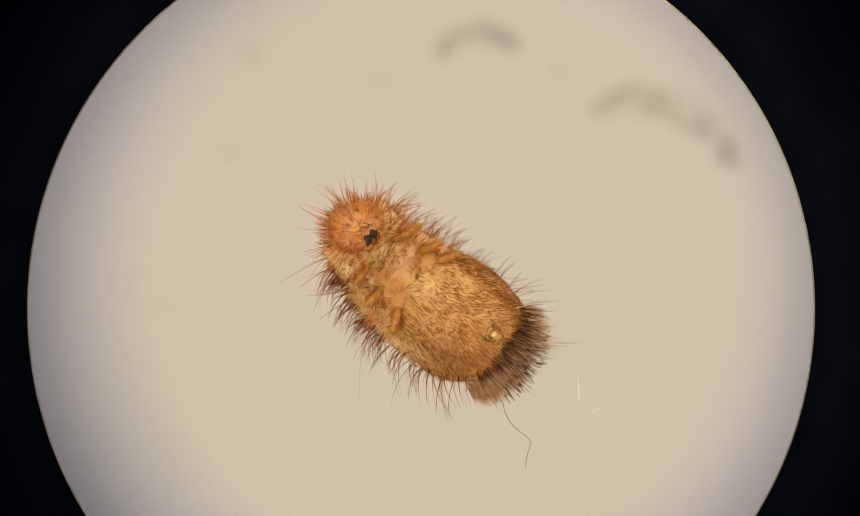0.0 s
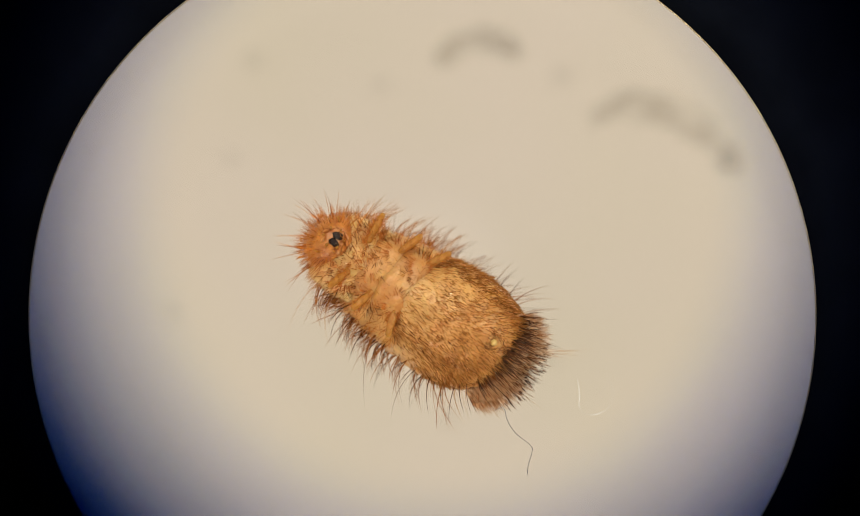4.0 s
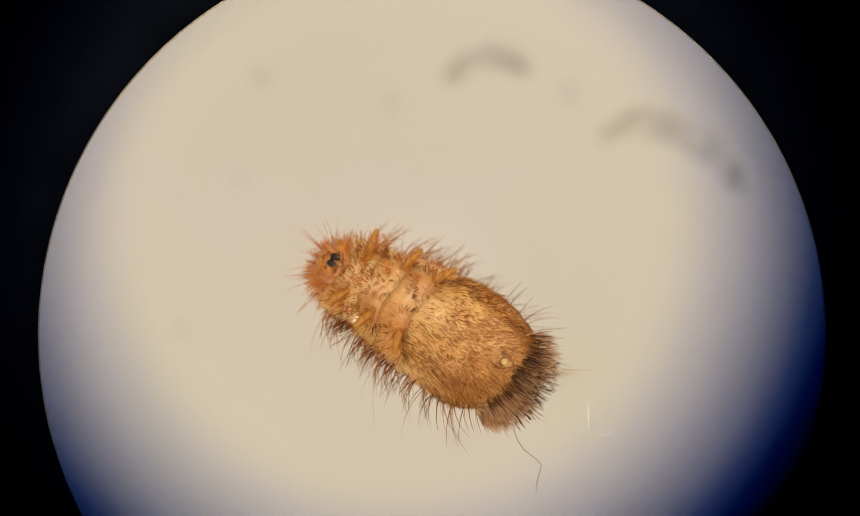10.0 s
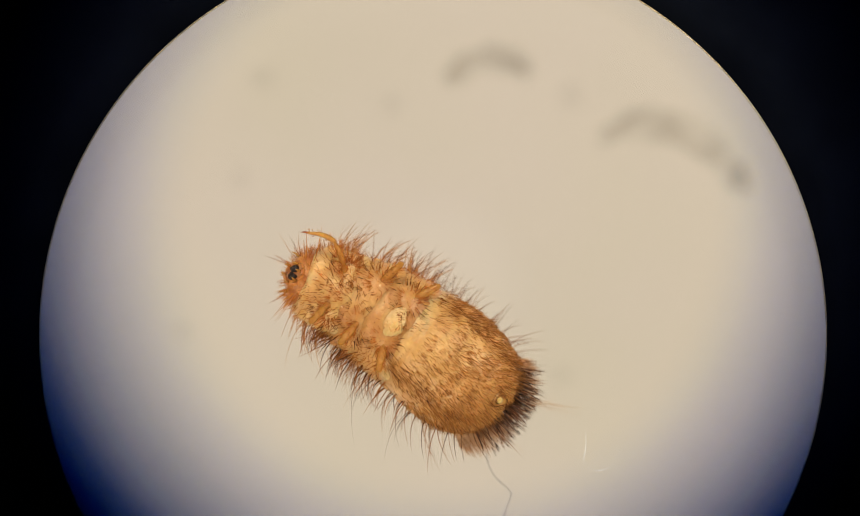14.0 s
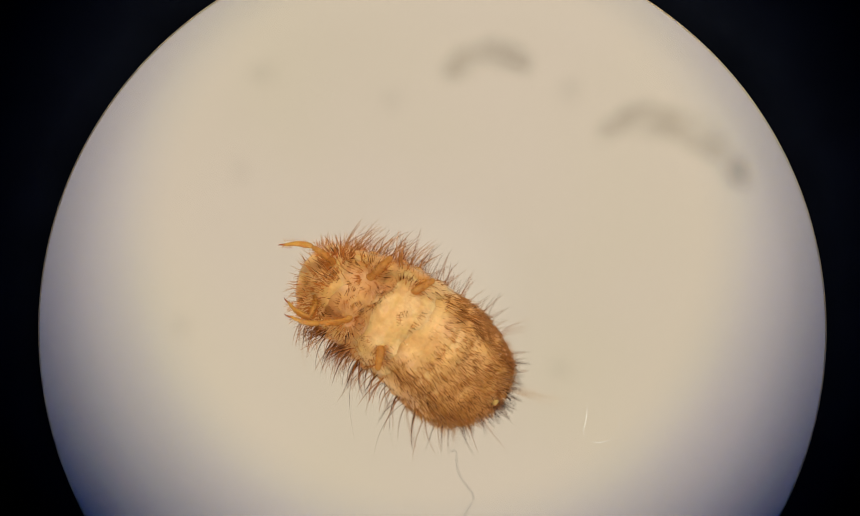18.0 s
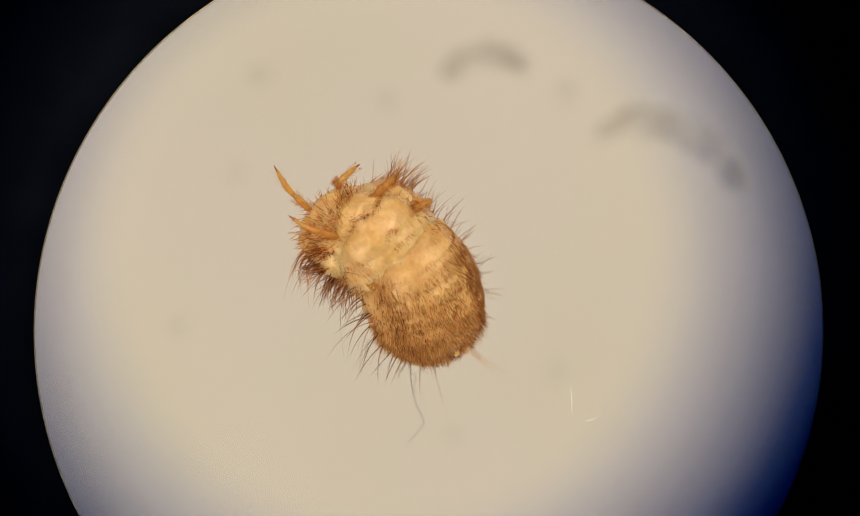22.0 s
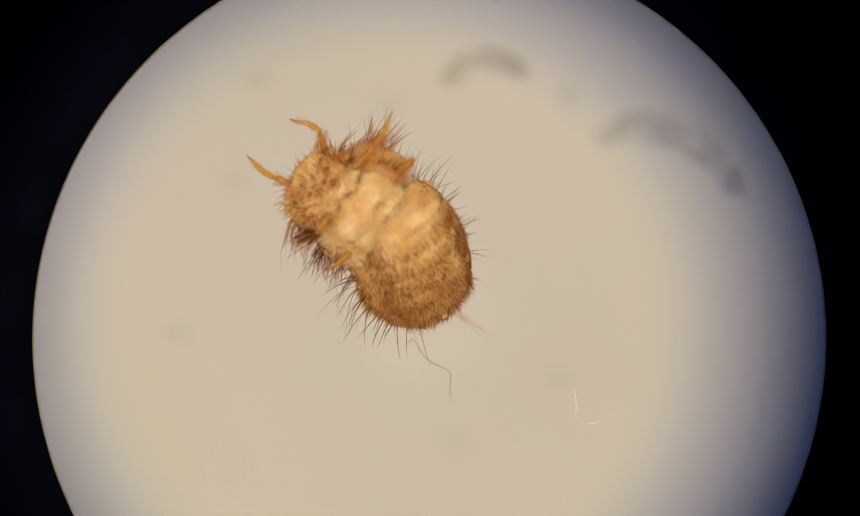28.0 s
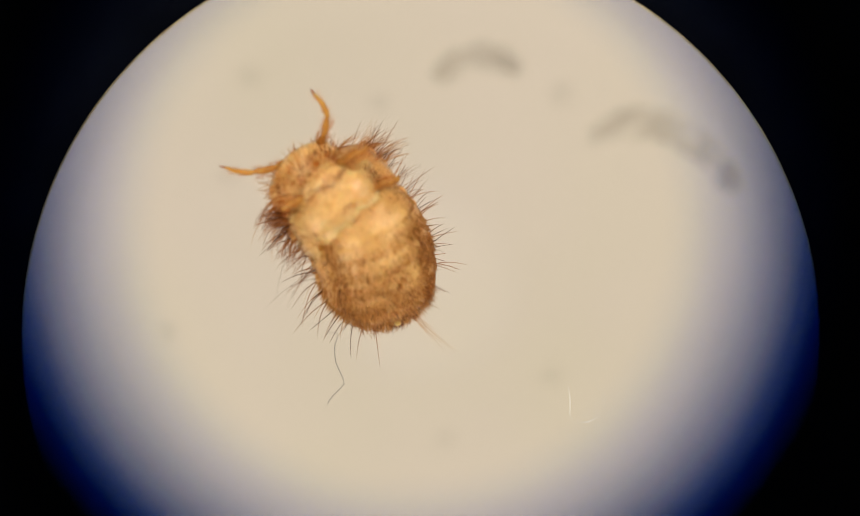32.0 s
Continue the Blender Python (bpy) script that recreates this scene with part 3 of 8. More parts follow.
    for i in range(int(230 * hair)):
        s, a = rnd.uniform(-1, 1), rnd.choice((rnd.uniform(-0.1, 0.75), rnd.uniform(math.pi - 0.75, math.pi + 0.1), rnd.uniform(-0.1, 0.95), rnd.uniform(0.75, 2.4)))
        p, n = place(s, a)
        nap.add(p, n * 0.5 + jit(0.7), rnd.uniform(0.08, 0.17) * MM, 0.0045 * MM, jit(0.2), 4)
    part("nap", nap.mesh("nap", RUST if hair > 0.6 else FAN), body, "short rusty hairs" if hair > 0.6 else "short golden hairs")
    return body


def build_fore_belly():
    """The soft, nearly bare first rings of the belly, which slide in and out between the belly and the thorax."""
    rings = []
    for i in range(52):
        u = -math.cos(math.pi * (i + 0.5) / 52)
        r = (1 - abs(u) ** (2.8 if u < 0 else 3.4)) ** 0.5
        rings.append((u * (1.20 if u < 0 else 0.92) * MM, 0, 0, (0.86 - 0.10 * max(0.0, u)) * r * MM, 0.80 * r * MM))
    verts, faces = loft(rings, 72)
    shaped = []
    for v in verts:
        v = Vector(v)
        crease = 0.018 * abs(math.sin(v.x / MM * 6.5 + 0.4)) ** 8 + 0.03 * math.exp(-((abs(v.y) / MM - 0.62 - 0.04 * math.sin(7 * v.x / MM)) / 0.07) ** 2)
        shaped.append(v + v.normalized() * (noise.noise(v * 2300) * 0.040 + noise.noise(v * 7000) * 0.020 - crease) * MM)
    body = part("fore_belly", mesh_of("fore_belly", shaped, faces, MILKY), larva, "pale translucent fore belly with soft folds")

    def place(s, a):
        r = math.sqrt(max(0.02, 1 - (0.75 * s) ** 2))
        n = Vector((0, math.cos(a), math.sin(a)))
        return Vector((0.71 * s, 0.875 * r * n.y, 0.80 * r * n.z)) * MM, n

    def top(x, y):
        u = x / (1.20 if x < 0 else 0.92)
        r = max(0.05, 1 - abs(u) ** (2.8 if u < 0 else 3.4)) ** 0.5
        return 0.80 * r * math.sqrt(max(0.03, 1 - (y / (0.875 * r)) ** 2))

    side_bristles(place, body, 22, (-0.8, 0.8), -0.40, 0.15, (0.32, 0.54), BROWN, back=-0.1, thick=0.0102, sweep=(0.1, 0.65))
    knobs(place, body, (-0.4, 0.3), 0.10)
    tufts, down = Hairs(), Hairs()
    for x, y in ((0.36, 0.03), (0.32, -0.15), (0.10, -0.02), (0.08, -0.22)):  # four little tufts beside the middle line
        turn = rnd.uniform(2.2, 4.0)
        for i in range(6):
            row = Vector((-math.sin(turn), math.cos(turn), 0)) * (i - 2.5) * 0.03 + jit(0.012)
            c = Vector((x + row.x, y + row.y, top(x, y)))
            tufts.add(c * MM, Vector((math.cos(turn), math.sin(turn), rnd.uniform(0.2, 0.5))) + jit(0.2), rnd.uniform(0.08, 0.14) * MM, 0.0062 * MM, jit(0.2), 4)
    for i in range(84):  # a ragged dark line across the front
        y = rnd.uniform(-0.5, 0.5)
        x = 0.74 - 0.30 * y * y + 0.03 * math.sin(11 * y) + rnd.gauss(0, 0.022)
        c = Vector((x, y, top(x, y)))
        tufts.add(c * MM, Vector((rnd.uniform(-0.4, 0.9), 0.6, rnd.uniform(0.3, 0.6))) + jit(0.3), rnd.uniform(0.08, 0.15) * MM, 0.0056 * MM, jit(0.25), 4)
    for i in range(760):  # fine down towards the hind rings
        x, y = rnd.uniform(-1.05, -0.15), rnd.uniform(-0.7, 0.7)
        if rnd.random() < 0.15 - 0.8 * x:
            c = Vector((x, y, top(x, y)))
            down.add(c * MM, c * 0.4 + Vector((-1, 0.3 * math.sin(9 * x + 4 * y), 0)) + jit(0.25), rnd.uniform(0.09, 0.15) * MM, rnd.uniform(0.0045, 0.0065) * MM, -c * 0.25 + jit(0.2), 5)
    for i in range(260):
        s, a = rnd.uniform(-0.9, 0.9), rnd.choice((rnd.uniform(-0.1, 1.0), rnd.uniform(math.pi - 1.0, math.pi + 0.1)))
        p, n = place(s, a)
        down.add(p, n * 0.4 + Vector((-1, 0, 0)) + jit(0.4), rnd.uniform(0.10, 0.18) * MM, rnd.uniform(0.0045, 0.0075) * MM, -n * 0.2 + jit(0.2), 5)
    for sign in (1, -1):  # a thick tuft on either shoulder, one coloured golden as if lit
        bunch = Hairs()
        for i in range(36 if sign > 0 else 22):
            root = Vector((0.55 + rnd.gauss(0, 0.06), sign * (0.66 + rnd.gauss(0, 0.03)), rnd.gauss(0.12, 0.07)))
            bunch.add(root * MM, Vector((0.65, sign * 0.75, 0.05)) + jit(0.28), rnd.uniform(0.32, 0.66) * MM, rnd.uniform(0.007, 0.0105) * MM, Vector((-0.25, 0, -0.1)) + jit(0.12), 6)
        part("shoulder_tuft", bunch.mesh("shoulder_tuft", BROWN if sign > 0 else FAN), body, "thick dark shoulder tuft" if sign > 0 else "shoulder tuft, golden as if lit")
    part("middle_tuft", tufts.mesh("middle_tuft", FINE), body, "little dark tufts along the middle")
    part("tawny_nap", down.mesh("tawny_nap", TAWNY), body, "tawny hairs on the flanks")
    return body


fore_belly = build_fore_belly()
metathorax = segment("metathorax", 0.85, 0.82, 0.74, 0.69, 1.0, PALE)
mesothorax = segment("mesothorax", 0.81, 0.70, 0.67, 0.57, 0.8, PALE)
prothorax = segment("prothorax", 0.68, 0.61, 0.56, 0.44, 0.5, MILKY, 0.54)


def collar():
    """A ragged golden fringe round the front edge of the first ring, with stiff spines along its throat."""
    h, ruff, stiff, shoulder = Hairs(), Hairs(), Hairs(), Hairs()
    for i in range(110):
        a = rnd.uniform(0, 6.28)
        n = Vector((0, math.cos(a), math.sin(a)))
        h.add(Vector((rnd.uniform(0.36, 0.50), 0.47 * n.y, 0.40 * n.z)) * MM, Vector((0.9, 0.6 * n.y, 0.6 * n.z)) + jit(0.3), rnd.uniform(0.14, 0.32) * MM, rnd.uniform(0.006, 0.009) * MM, jit(0.12), 5)
    for i in range(120):
        y, x = rnd.uniform(-0.95, 0.95), rnd.uniform(0.0, 0.32)
        h.add(Vector((x, 0.60 * y, 0.53 * math.sqrt(1 - 0.85 * y * y))) * MM, Vector((0.45, 0.8 * y, 0.75 - 0.5 * abs(y))) + jit(0.3), rnd.uniform(0.13, 0.30) * MM, rnd.uniform(0.005, 0.008) * MM, Vector((0.1, 0, -0.2)) + jit(0.12), 5)
    for i in range(26):
        y = -0.9 + 1.8 * (i + rnd.random()) / 26
        x = 0.40 + 0.05 * math.sin(9 * y)
        stiff.add(Vector((x, 0.50 * y, 0.46 * math.sqrt(1 - 0.8 * y * y))) * MM, Vector((0.6, 0.45 * y, 0.7)) + jit(0.2), rnd.uniform(0.10, 0.18) * MM, 0.0075 * MM, jit(0.15), 4)
    for i in range(380):  # an uneven ruff over the rounded front and sides
        a, x = rnd.uniform(0, 6.28), rnd.uniform(-0.15, 0.78)
        n = Vector((0, math.cos(a), math.sin(a)))
        f = min(1.0, max(0.0, x / 0.54))
        end = math.sqrt(max(0.02, 1 - (max(0.0, x - 0.54) / 0.31) ** 2))
        root = Vector((x, (0.68 - 0.07 * f) * end * n.y, (0.56 - 0.12 * f) * end * n.z))
        clump = 0.6 + 0.8 * abs(noise.noise(root * 4.5))
        ruff.add(root * MM, Vector((0.35 + 1.3 * (1 - end), n.y, n.z)) + jit(0.4), rnd.uniform(0.12, 0.28) * clump * MM, rnd.uniform(0.0060, 0.0090) * MM, Vector((0.1, 0, 0)) + jit(0.25), 5)
    for i in range(34):  # a dark brush on one shoulder
        root = Vector((0.05 + rnd.gauss(0, 0.09), 0.62 + rnd.gauss(0, 0.02), rnd.gauss(0.05, 0.10)))
        shoulder.add(root * MM, Vector((0.45, 1.0, 0.12)) + jit(0.30), rnd.uniform(0.26, 0.50) * MM, rnd.uniform(0.006, 0.0095) * MM, Vector((0.1, -0.1, 0)) + jit(0.15), 6)
    part("shoulder_tuft", shoulder.mesh("shoulder_tuft", BROWN), prothorax, "dark brown shoulder brush")
    part("collar_fringe", h.mesh("collar_fringe", RUST), prothorax, "ragged rusty fringe")
    part("ruff", ruff.mesh("ruff", FAN), prothorax, "uneven golden ruff")
    part("dark_spines", stiff.mesh("dark_spines", FINE), prothorax, "row of short dark spines")


collar()


def build_head():
    rings = []
    for x, w, h in ((-0.10, 0.30, 0.28), (-0.02, 0.42, 0.38), (0.10, 0.47, 0.42), (0.24, 0.47, 0.43), (0.36, 0.42, 0.40), (0.44, 0.33, 0.33), (0.49, 0.22, 0.22), (0.515, 0.10, 0.10)):
        rings.append((x * MM, 0, 0, w * MM, h * MM))
    ob = part("head", mesh_of("head", *loft(rings, 40), HEAD_SKIN), larva, "glossy reddish-brown head capsule")
    rust = Hairs()
    mouth = Vector((0.36, 0, 0.34))
    made = 0
    while made < 620:
        n = Vector((rnd.uniform(-0.5, 1), rnd.uniform(-1, 1), rnd.uniform(-1, 1)))
        if n.length > 1 or n.length < 0.2:
            continue
        n.normalize()
        p = Vector((0.16 + 0.36 * n.x, 0.46 * n.y, 0.42 * n.z))
        gap = (p - mouth).length
        if gap < 0.22:
            continue
        made += 1
        rust.add(p * MM, n + (p - mouth).normalized() * 0.35 + jit(0.28), (rnd.uniform(0.07, 0.13) if gap < 0.30 else rnd.uniform(0.09, 0.20) if rnd.random() < 0.93 else rnd.uniform(0.35, 0.6)) * MM, rnd.uniform(0.006, 0.0095) * MM, Vector((0.05, 0, -0.15)) + jit(0.2), 5)
    part("crown_bristles", rust.mesh("crown_bristles", RUST), ob, "rusty bristles")
    for k in range(9):  # glossy lobes round the mouth
        a = 2 * math.pi * k / 9 + rnd.uniform(-0.2, 0.2)
        rnd_len = rnd.uniform(0.05, 0.09)
        lobe, lobe_faces = loft([(x * rnd_len * MM, 0, 0, r * 0.030 * MM, r * 0.028 * MM) for x, r in ((-1, 0.35), (-0.6, 0.85), (0, 1), (0.6, 0.85), (1, 0.35))], 10)
        part("mouth_lobe", mesh_of("mouth_lobe", lobe, lobe_faces, HEAD_SKIN), ob, "glossy amber mouth lobe",
             pose((0.36 + 0.145 * math.cos(a)) * MM, 0.185 * math.sin(a) * MM, (0.355 - 0.125 * math.cos(a)) * MM, 0, 40, math.degrees(a) + 90))
    for y in (0.058, -0.058):
        jaw, jaw_faces = loft([(x * 0.078 * MM, 0, 0, 0.064 * MM * r, 0.055 * MM * r) for x, r in ((-1, 0.35), (-0.85, 0.75), (-0.4, 1.0), (0, 0.98), (0.4, 0.9), (0.75, 0.75), (1.0, 0.3))], 14)
        jaw = [Vector(v) * (1 + 0.4 * noise.noise(Vector(v) * 24000 + Vector((y * 99, 0, 0)))) for v in jaw]
        part("jaw", mesh_of("jaw", jaw, jaw_faces, JAW), ob, "rough black jaw", pose(0.37 * MM, y * MM, 0.375 * MM, 0, 40, -8 if y > 0 else 8))
    for k in range(6):
        a = k * 1.05 + 0.3
        base = Vector((0.37 + 0.13 * math.cos(a), 0.15 * math.sin(a), 0.34 - 0.10 * math.cos(a)))
        pts = [base * MM, (base + Vector((0.05, 0.01 * math.sin(a), 0.05))) * MM, (base + Vector((0.07, -0.02 * math.sin(a), 0.10))) * MM]
        part("palp", mesh_of("palp", *tube(pts, [0.024 * MM, 0.020 * MM, 0.007 * MM], 7), LEG_SKIN), ob, "tiny amber feeler")
    lip = loft([(x * 0.10 * MM, 0, 0, 0.20 * MM * r, 0.06 * MM * r) for x, r in ((-1, 0.4), (-0.6, 0.85), (0, 1), (0.6, 0.85), (1, 0.35))], 18)
    part("lip", mesh_of("lip", *lip, HEAD_SKIN), ob, "glossy brown lip", pose(0.20 * MM, 0, 0.385 * MM, 0, 15, 0))
    for y in (1, -1):
        pts = [(0, 0, 0), (0.05 * MM, y * 0.03 * MM, 0.03 * MM), (0.10 * MM, y * 0.05 * MM, 0.04 * MM), (0.16 * MM, y * 0.06 * MM, 0.04 * MM)]
        part("antenna", mesh_of("antenna", *tube(pts, [0.022 * MM, 0.020 * MM, 0.015 * MM, 0.006 * MM], 7), LEG_SKIN), ob, "stubby amber antenna", pose(0.36 * MM, y * 0.26 * MM, 0.22 * MM))
    return ob


head = build_head()


def bent(rings, bow, wave):
    """Rings (x, half width) of a leg joint, in millimetres, bowed a little and ringed by fine ridges."""
    span = rings[-1][0] - rings[0][0]
    out, n = [], 34
    for i in range(n):
        x = rings[0][0] + span * i / (n - 1)
        k = max(q for q in range(len(rings) - 1) if rings[q][0] <= x + 1e-9)
        f = (x - rings[k][0]) / (rings[k + 1][0] - rings[k][0])
        f = f * f * (3 - 2 * f)
        w = rings[k][1] + (rings[k + 1][1] - rings[k][1]) * f
        u = (x - rings[0][0]) / span
        out.append((x * MM, 0, bow * math.sin(math.pi * u) * MM, w * (1 + wave * math.sin(x * 160)) * MM, w * 0.82 * (1 + wave * math.sin(x * 160)) * MM))
    return out


def build_leg(s):
    """Thigh along +x from the hip, with its shin as a part; s: a size factor."""
    thigh = bent([(x, w * s * 0.88) for x, w in ((-0.10, 0.05), (-0.06, 0.10), (0.02, 0.110), (0.08, 0.078), (0.115, 0.066), (0.15, 0.082), (0.26, 0.092), (0.37, 0.080), (0.44, 0.058), (0.47, 0.03))], 0.035, 0.02)
    leg = part("leg", mesh_of("leg", *loft(thigh, 18), LEG_SKIN), larva, "amber jointed leg")
    shin = bent([(x, w * s) for x, w in ((-0.03, 0.03), (0.0, 0.060), (0.08, 0.068), (0.20, 0.060), (0.30, 0.046), (0.325, 0.038), (0.34, 0.042), (0.40, 0.034), (0.43, 0.024))], 0.045, 0.03)
    tibia = part("shin", mesh_of("shin", *loft(shin, 16), FOOT_SKIN), leg, "glossy amber shin")
    claw = [(0.415, 0, 0.006), (0.46, 0, 0.004), (0.50, 0, -0.006), (0.53, 0, -0.024)]
    part("claw", mesh_of("claw", *tube([[c * MM for c in p] for p in claw], [0.024 * s * MM, 0.020 * s * MM, 0.012 * s * MM, 0.003 * s * MM], 9), CLAW), tibia, "reddish-brown claw")
    hip = [(0.03, 0, 0.0), (-0.03, 0, -0.005), (-0.08, 0, -0.02), (-0.13, 0, -0.05), (-0.17, 0, -0.09)]
    part("hip", mesh_of("hip", *tube([[c * MM for c in p] for p in hip], [0.05 * s * MM, 0.09 * s * MM, 0.085 * s * MM, 0.06 * s * MM, 0.02 * s * MM], 14), HIP), leg, "pale translucent hip joint")
    spines = Hairs()
    for i in range(50):
        a, x = rnd.uniform(0, 6.28), rnd.uniform(0.05, 0.42)
        n = Vector((0.6, math.cos(a), math.sin(a)))
        spines.add(Vector((x, 0.046 * math.cos(a) * s / 0.8, 0.04 + 0.036 * math.sin(a))) * MM, n, rnd.uniform(0.035, 0.07) * MM, 0.0042 * MM, Vector((0.2, 0, 0)), 3)
    h = Hairs()
    for i in range(110):
        a, x = rnd.uniform(0, 6.28), rnd.uniform(0.0, 0.45)
        n = Vector((0.7, math.cos(a), math.sin(a)))
        h.add(Vector((x, 0.062 * math.cos(a), 0.028 + 0.05 * math.sin(a))) * MM, n, rnd.uniform(0.05, 0.10) * MM, 0.0042 * MM, Vector((0.2, 0, 0)), 3)
    part("leg_hairs", h.mesh("leg_hairs", RUST), leg, "short rusty hairs")
    part("shin_spines", spines.mesh("shin_spines", RUST), tibia, "short brown spines")
    return leg, tibia


leg_proL, tibia_proL = build_leg(0.74)
leg_proR, tibia_proR = build_leg(0.74)
leg_mesoL, tibia_mesoL = build_leg(0.78)
leg_mesoR, tibia_mesoR = build_leg(0.78)
leg_metaL, tibia_metaL = build_leg(0.8)
leg_metaR, tibia_metaR = build_leg(0.8)


# ---- loose things on and under the glass ----
def thread(name, points, thick, mat, label, category, wane=(1.0,)):
    ob = new(name, mesh_of(name, *tube([[c * MM for c in p] for p in points], [thick * MM * (wane[i % len(wane)] if 0 < i < len(points) - 1 else 0.3) for i in range(len(points))], 6), mat))
    return tagged(ob, label, category)


fibre = thread("fibre", [(-0.14, 0.02, 0.1), (-0.02, 0.08, 0.14), (0.02, 0.02, 0.12), (0.04, -0.10, 0.05), (0.10, -0.22, 0.0), (0.18, -0.33, -0.02), (0.28, -0.41, -0.03), (0.38, -0.48, -0.03),
               (0.44, -0.56, -0.02), (0.42, -0.66, -0.02), (0.38, -0.78, -0.03), (0.36, -0.90, -0.05), (0.37, -0.99, -0.06)], 0.0044, FIBRE, "thin kinked navy textile fibre caught on the tail", "fibre")
# white colour and uneven thickness stand in for the thread's broken glints
clear_thread = thread("clear_thread", [(0.0, 0.0, 0.0), (0.02, -0.12, 0.02), (0.03, -0.26, 0.02), (0.02, -0.40, 0.01), (0.07, -0.50, 0.0), (0.17, -0.535, 0.0), (0.30, -0.53, 0.0), (0.43, -0.47, 0.0), (0.52, -0.36, 0.01),
                      (0.55, -0.20, 0.02), (0.51, -0.06, 0.03), (0.44, 0.02, 0.03)], 0.0065, GLINT_WHITE, "fine clear thread lying on the glass, glints painted white", "thread", (0.9, 0.5, 0.95, 0.35, 0.15, 0.1, 0.8, 0.2, 0.1, 0.3, 0.1, 0.2))


def husk(name, start, turn, sweep, radius, width, dark_end, label):
    """A curled cast skin lying on the stage plate, with folded rings and a darker end."""
    ob = tagged(new(name), label, "cast skin")
    n, verts, faces, around = 44, [], [], 16
    for i in range(n):
        f = i / (n - 1)
        a = math.radians(turn + sweep * f)
        c = Vector((start[0] + radius * math.cos(a), start[1] + radius * math.sin(a), 0))
        out = Vector((math.cos(a), math.sin(a), 0))
        w = width * (math.sin(math.pi * (0.07 + 0.86 * f)) ** 0.5) * (1 + 0.10 * math.sin(f * 44)) * (1 + 0.5 * noise.noise(Vector((f * 8, start[0], start[1]))))
        for k in range(around):
            b = 2 * math.pi * k / around
            verts.append((c + out * (w * math.cos(b)) + Vector((0, 0, w * 0.75 * (1 + math.sin(b))))) * MM)
    for i in range(n - 1):
        for k in range(around):
            j = (k + 1) % around
            faces.append((i * around + k, i * around + j, (i + 1) * around + j, (i + 1) * around + k))
    faces += [tuple(range(around)), tuple(range((n - 1) * around, n * around))[::-1]]
    part("shell", mesh_of("shell", verts, faces, HUSK), ob)
    a = math.radians(turn + sweep * dark_end)
    cap = loft([(x * 0.24 * MM, 0, 0, 0.17 * MM * r, 0.17 * MM * r) for x, r in ((-1, 0.4), (-0.6, 0.85), (0, 1), (0.6, 0.85), (1, 0.4))], 14)
    part("head_cap", mesh_of("head_cap", *cap, HUSK_DARK), ob, "dark head end",
         pose((start[0] + radius * 1.06 * math.cos(a)) * MM, (start[1] + radius * 1.06 * math.sin(a)) * MM, width * 1.3 * MM, 0, 0, math.degrees(a) + 90))
    ob.location.z = PLATE_TOP
    return ob


husk("cast_skin", (3.58, 1.75), 122, -104, 1.65, 0.26, 0.93, "curled grey-brown cast skin on the stage plate")
husk("cast_skin", (0.98, 3.68), 150, -110, 0.82, 0.22, 0.8, "small curled grey-brown cast skin on the stage plate")


def speck(x, y, r):
    verts, faces = solid([(0, 0.6 * r), (0.6 * r, 0.5 * r), (r, 0.1 * r), (0.9 * r, 0), (0, 0)], 9)
    verts = [Vector(v) * MM * (1 + 0.3 * noise.noise(Vector(v) * 9 + Vector((x, y, 0)))) for v in verts]
    ob = tagged(new("speck", mesh_of("speck", verts, faces, GRIT)), "small grey dust speck on the stage plate", "speck", "specks on the stage plate")
    ob.location = (x * 0.967 * MM, y * 0.967 * MM, PLATE_TOP)


for x, y, r in ((-0.72, 3.85, 0.10), (-3.3, 2.6, 0.10), (2.4, 4.0, 0.13), (-4.3, -0.05, 0.09), (0.42, -1.85, 0.10), (2.2, -0.8, 0.10), (-2.9, 4.3, 0.12)):
    speck(x, y, r * 1.6)


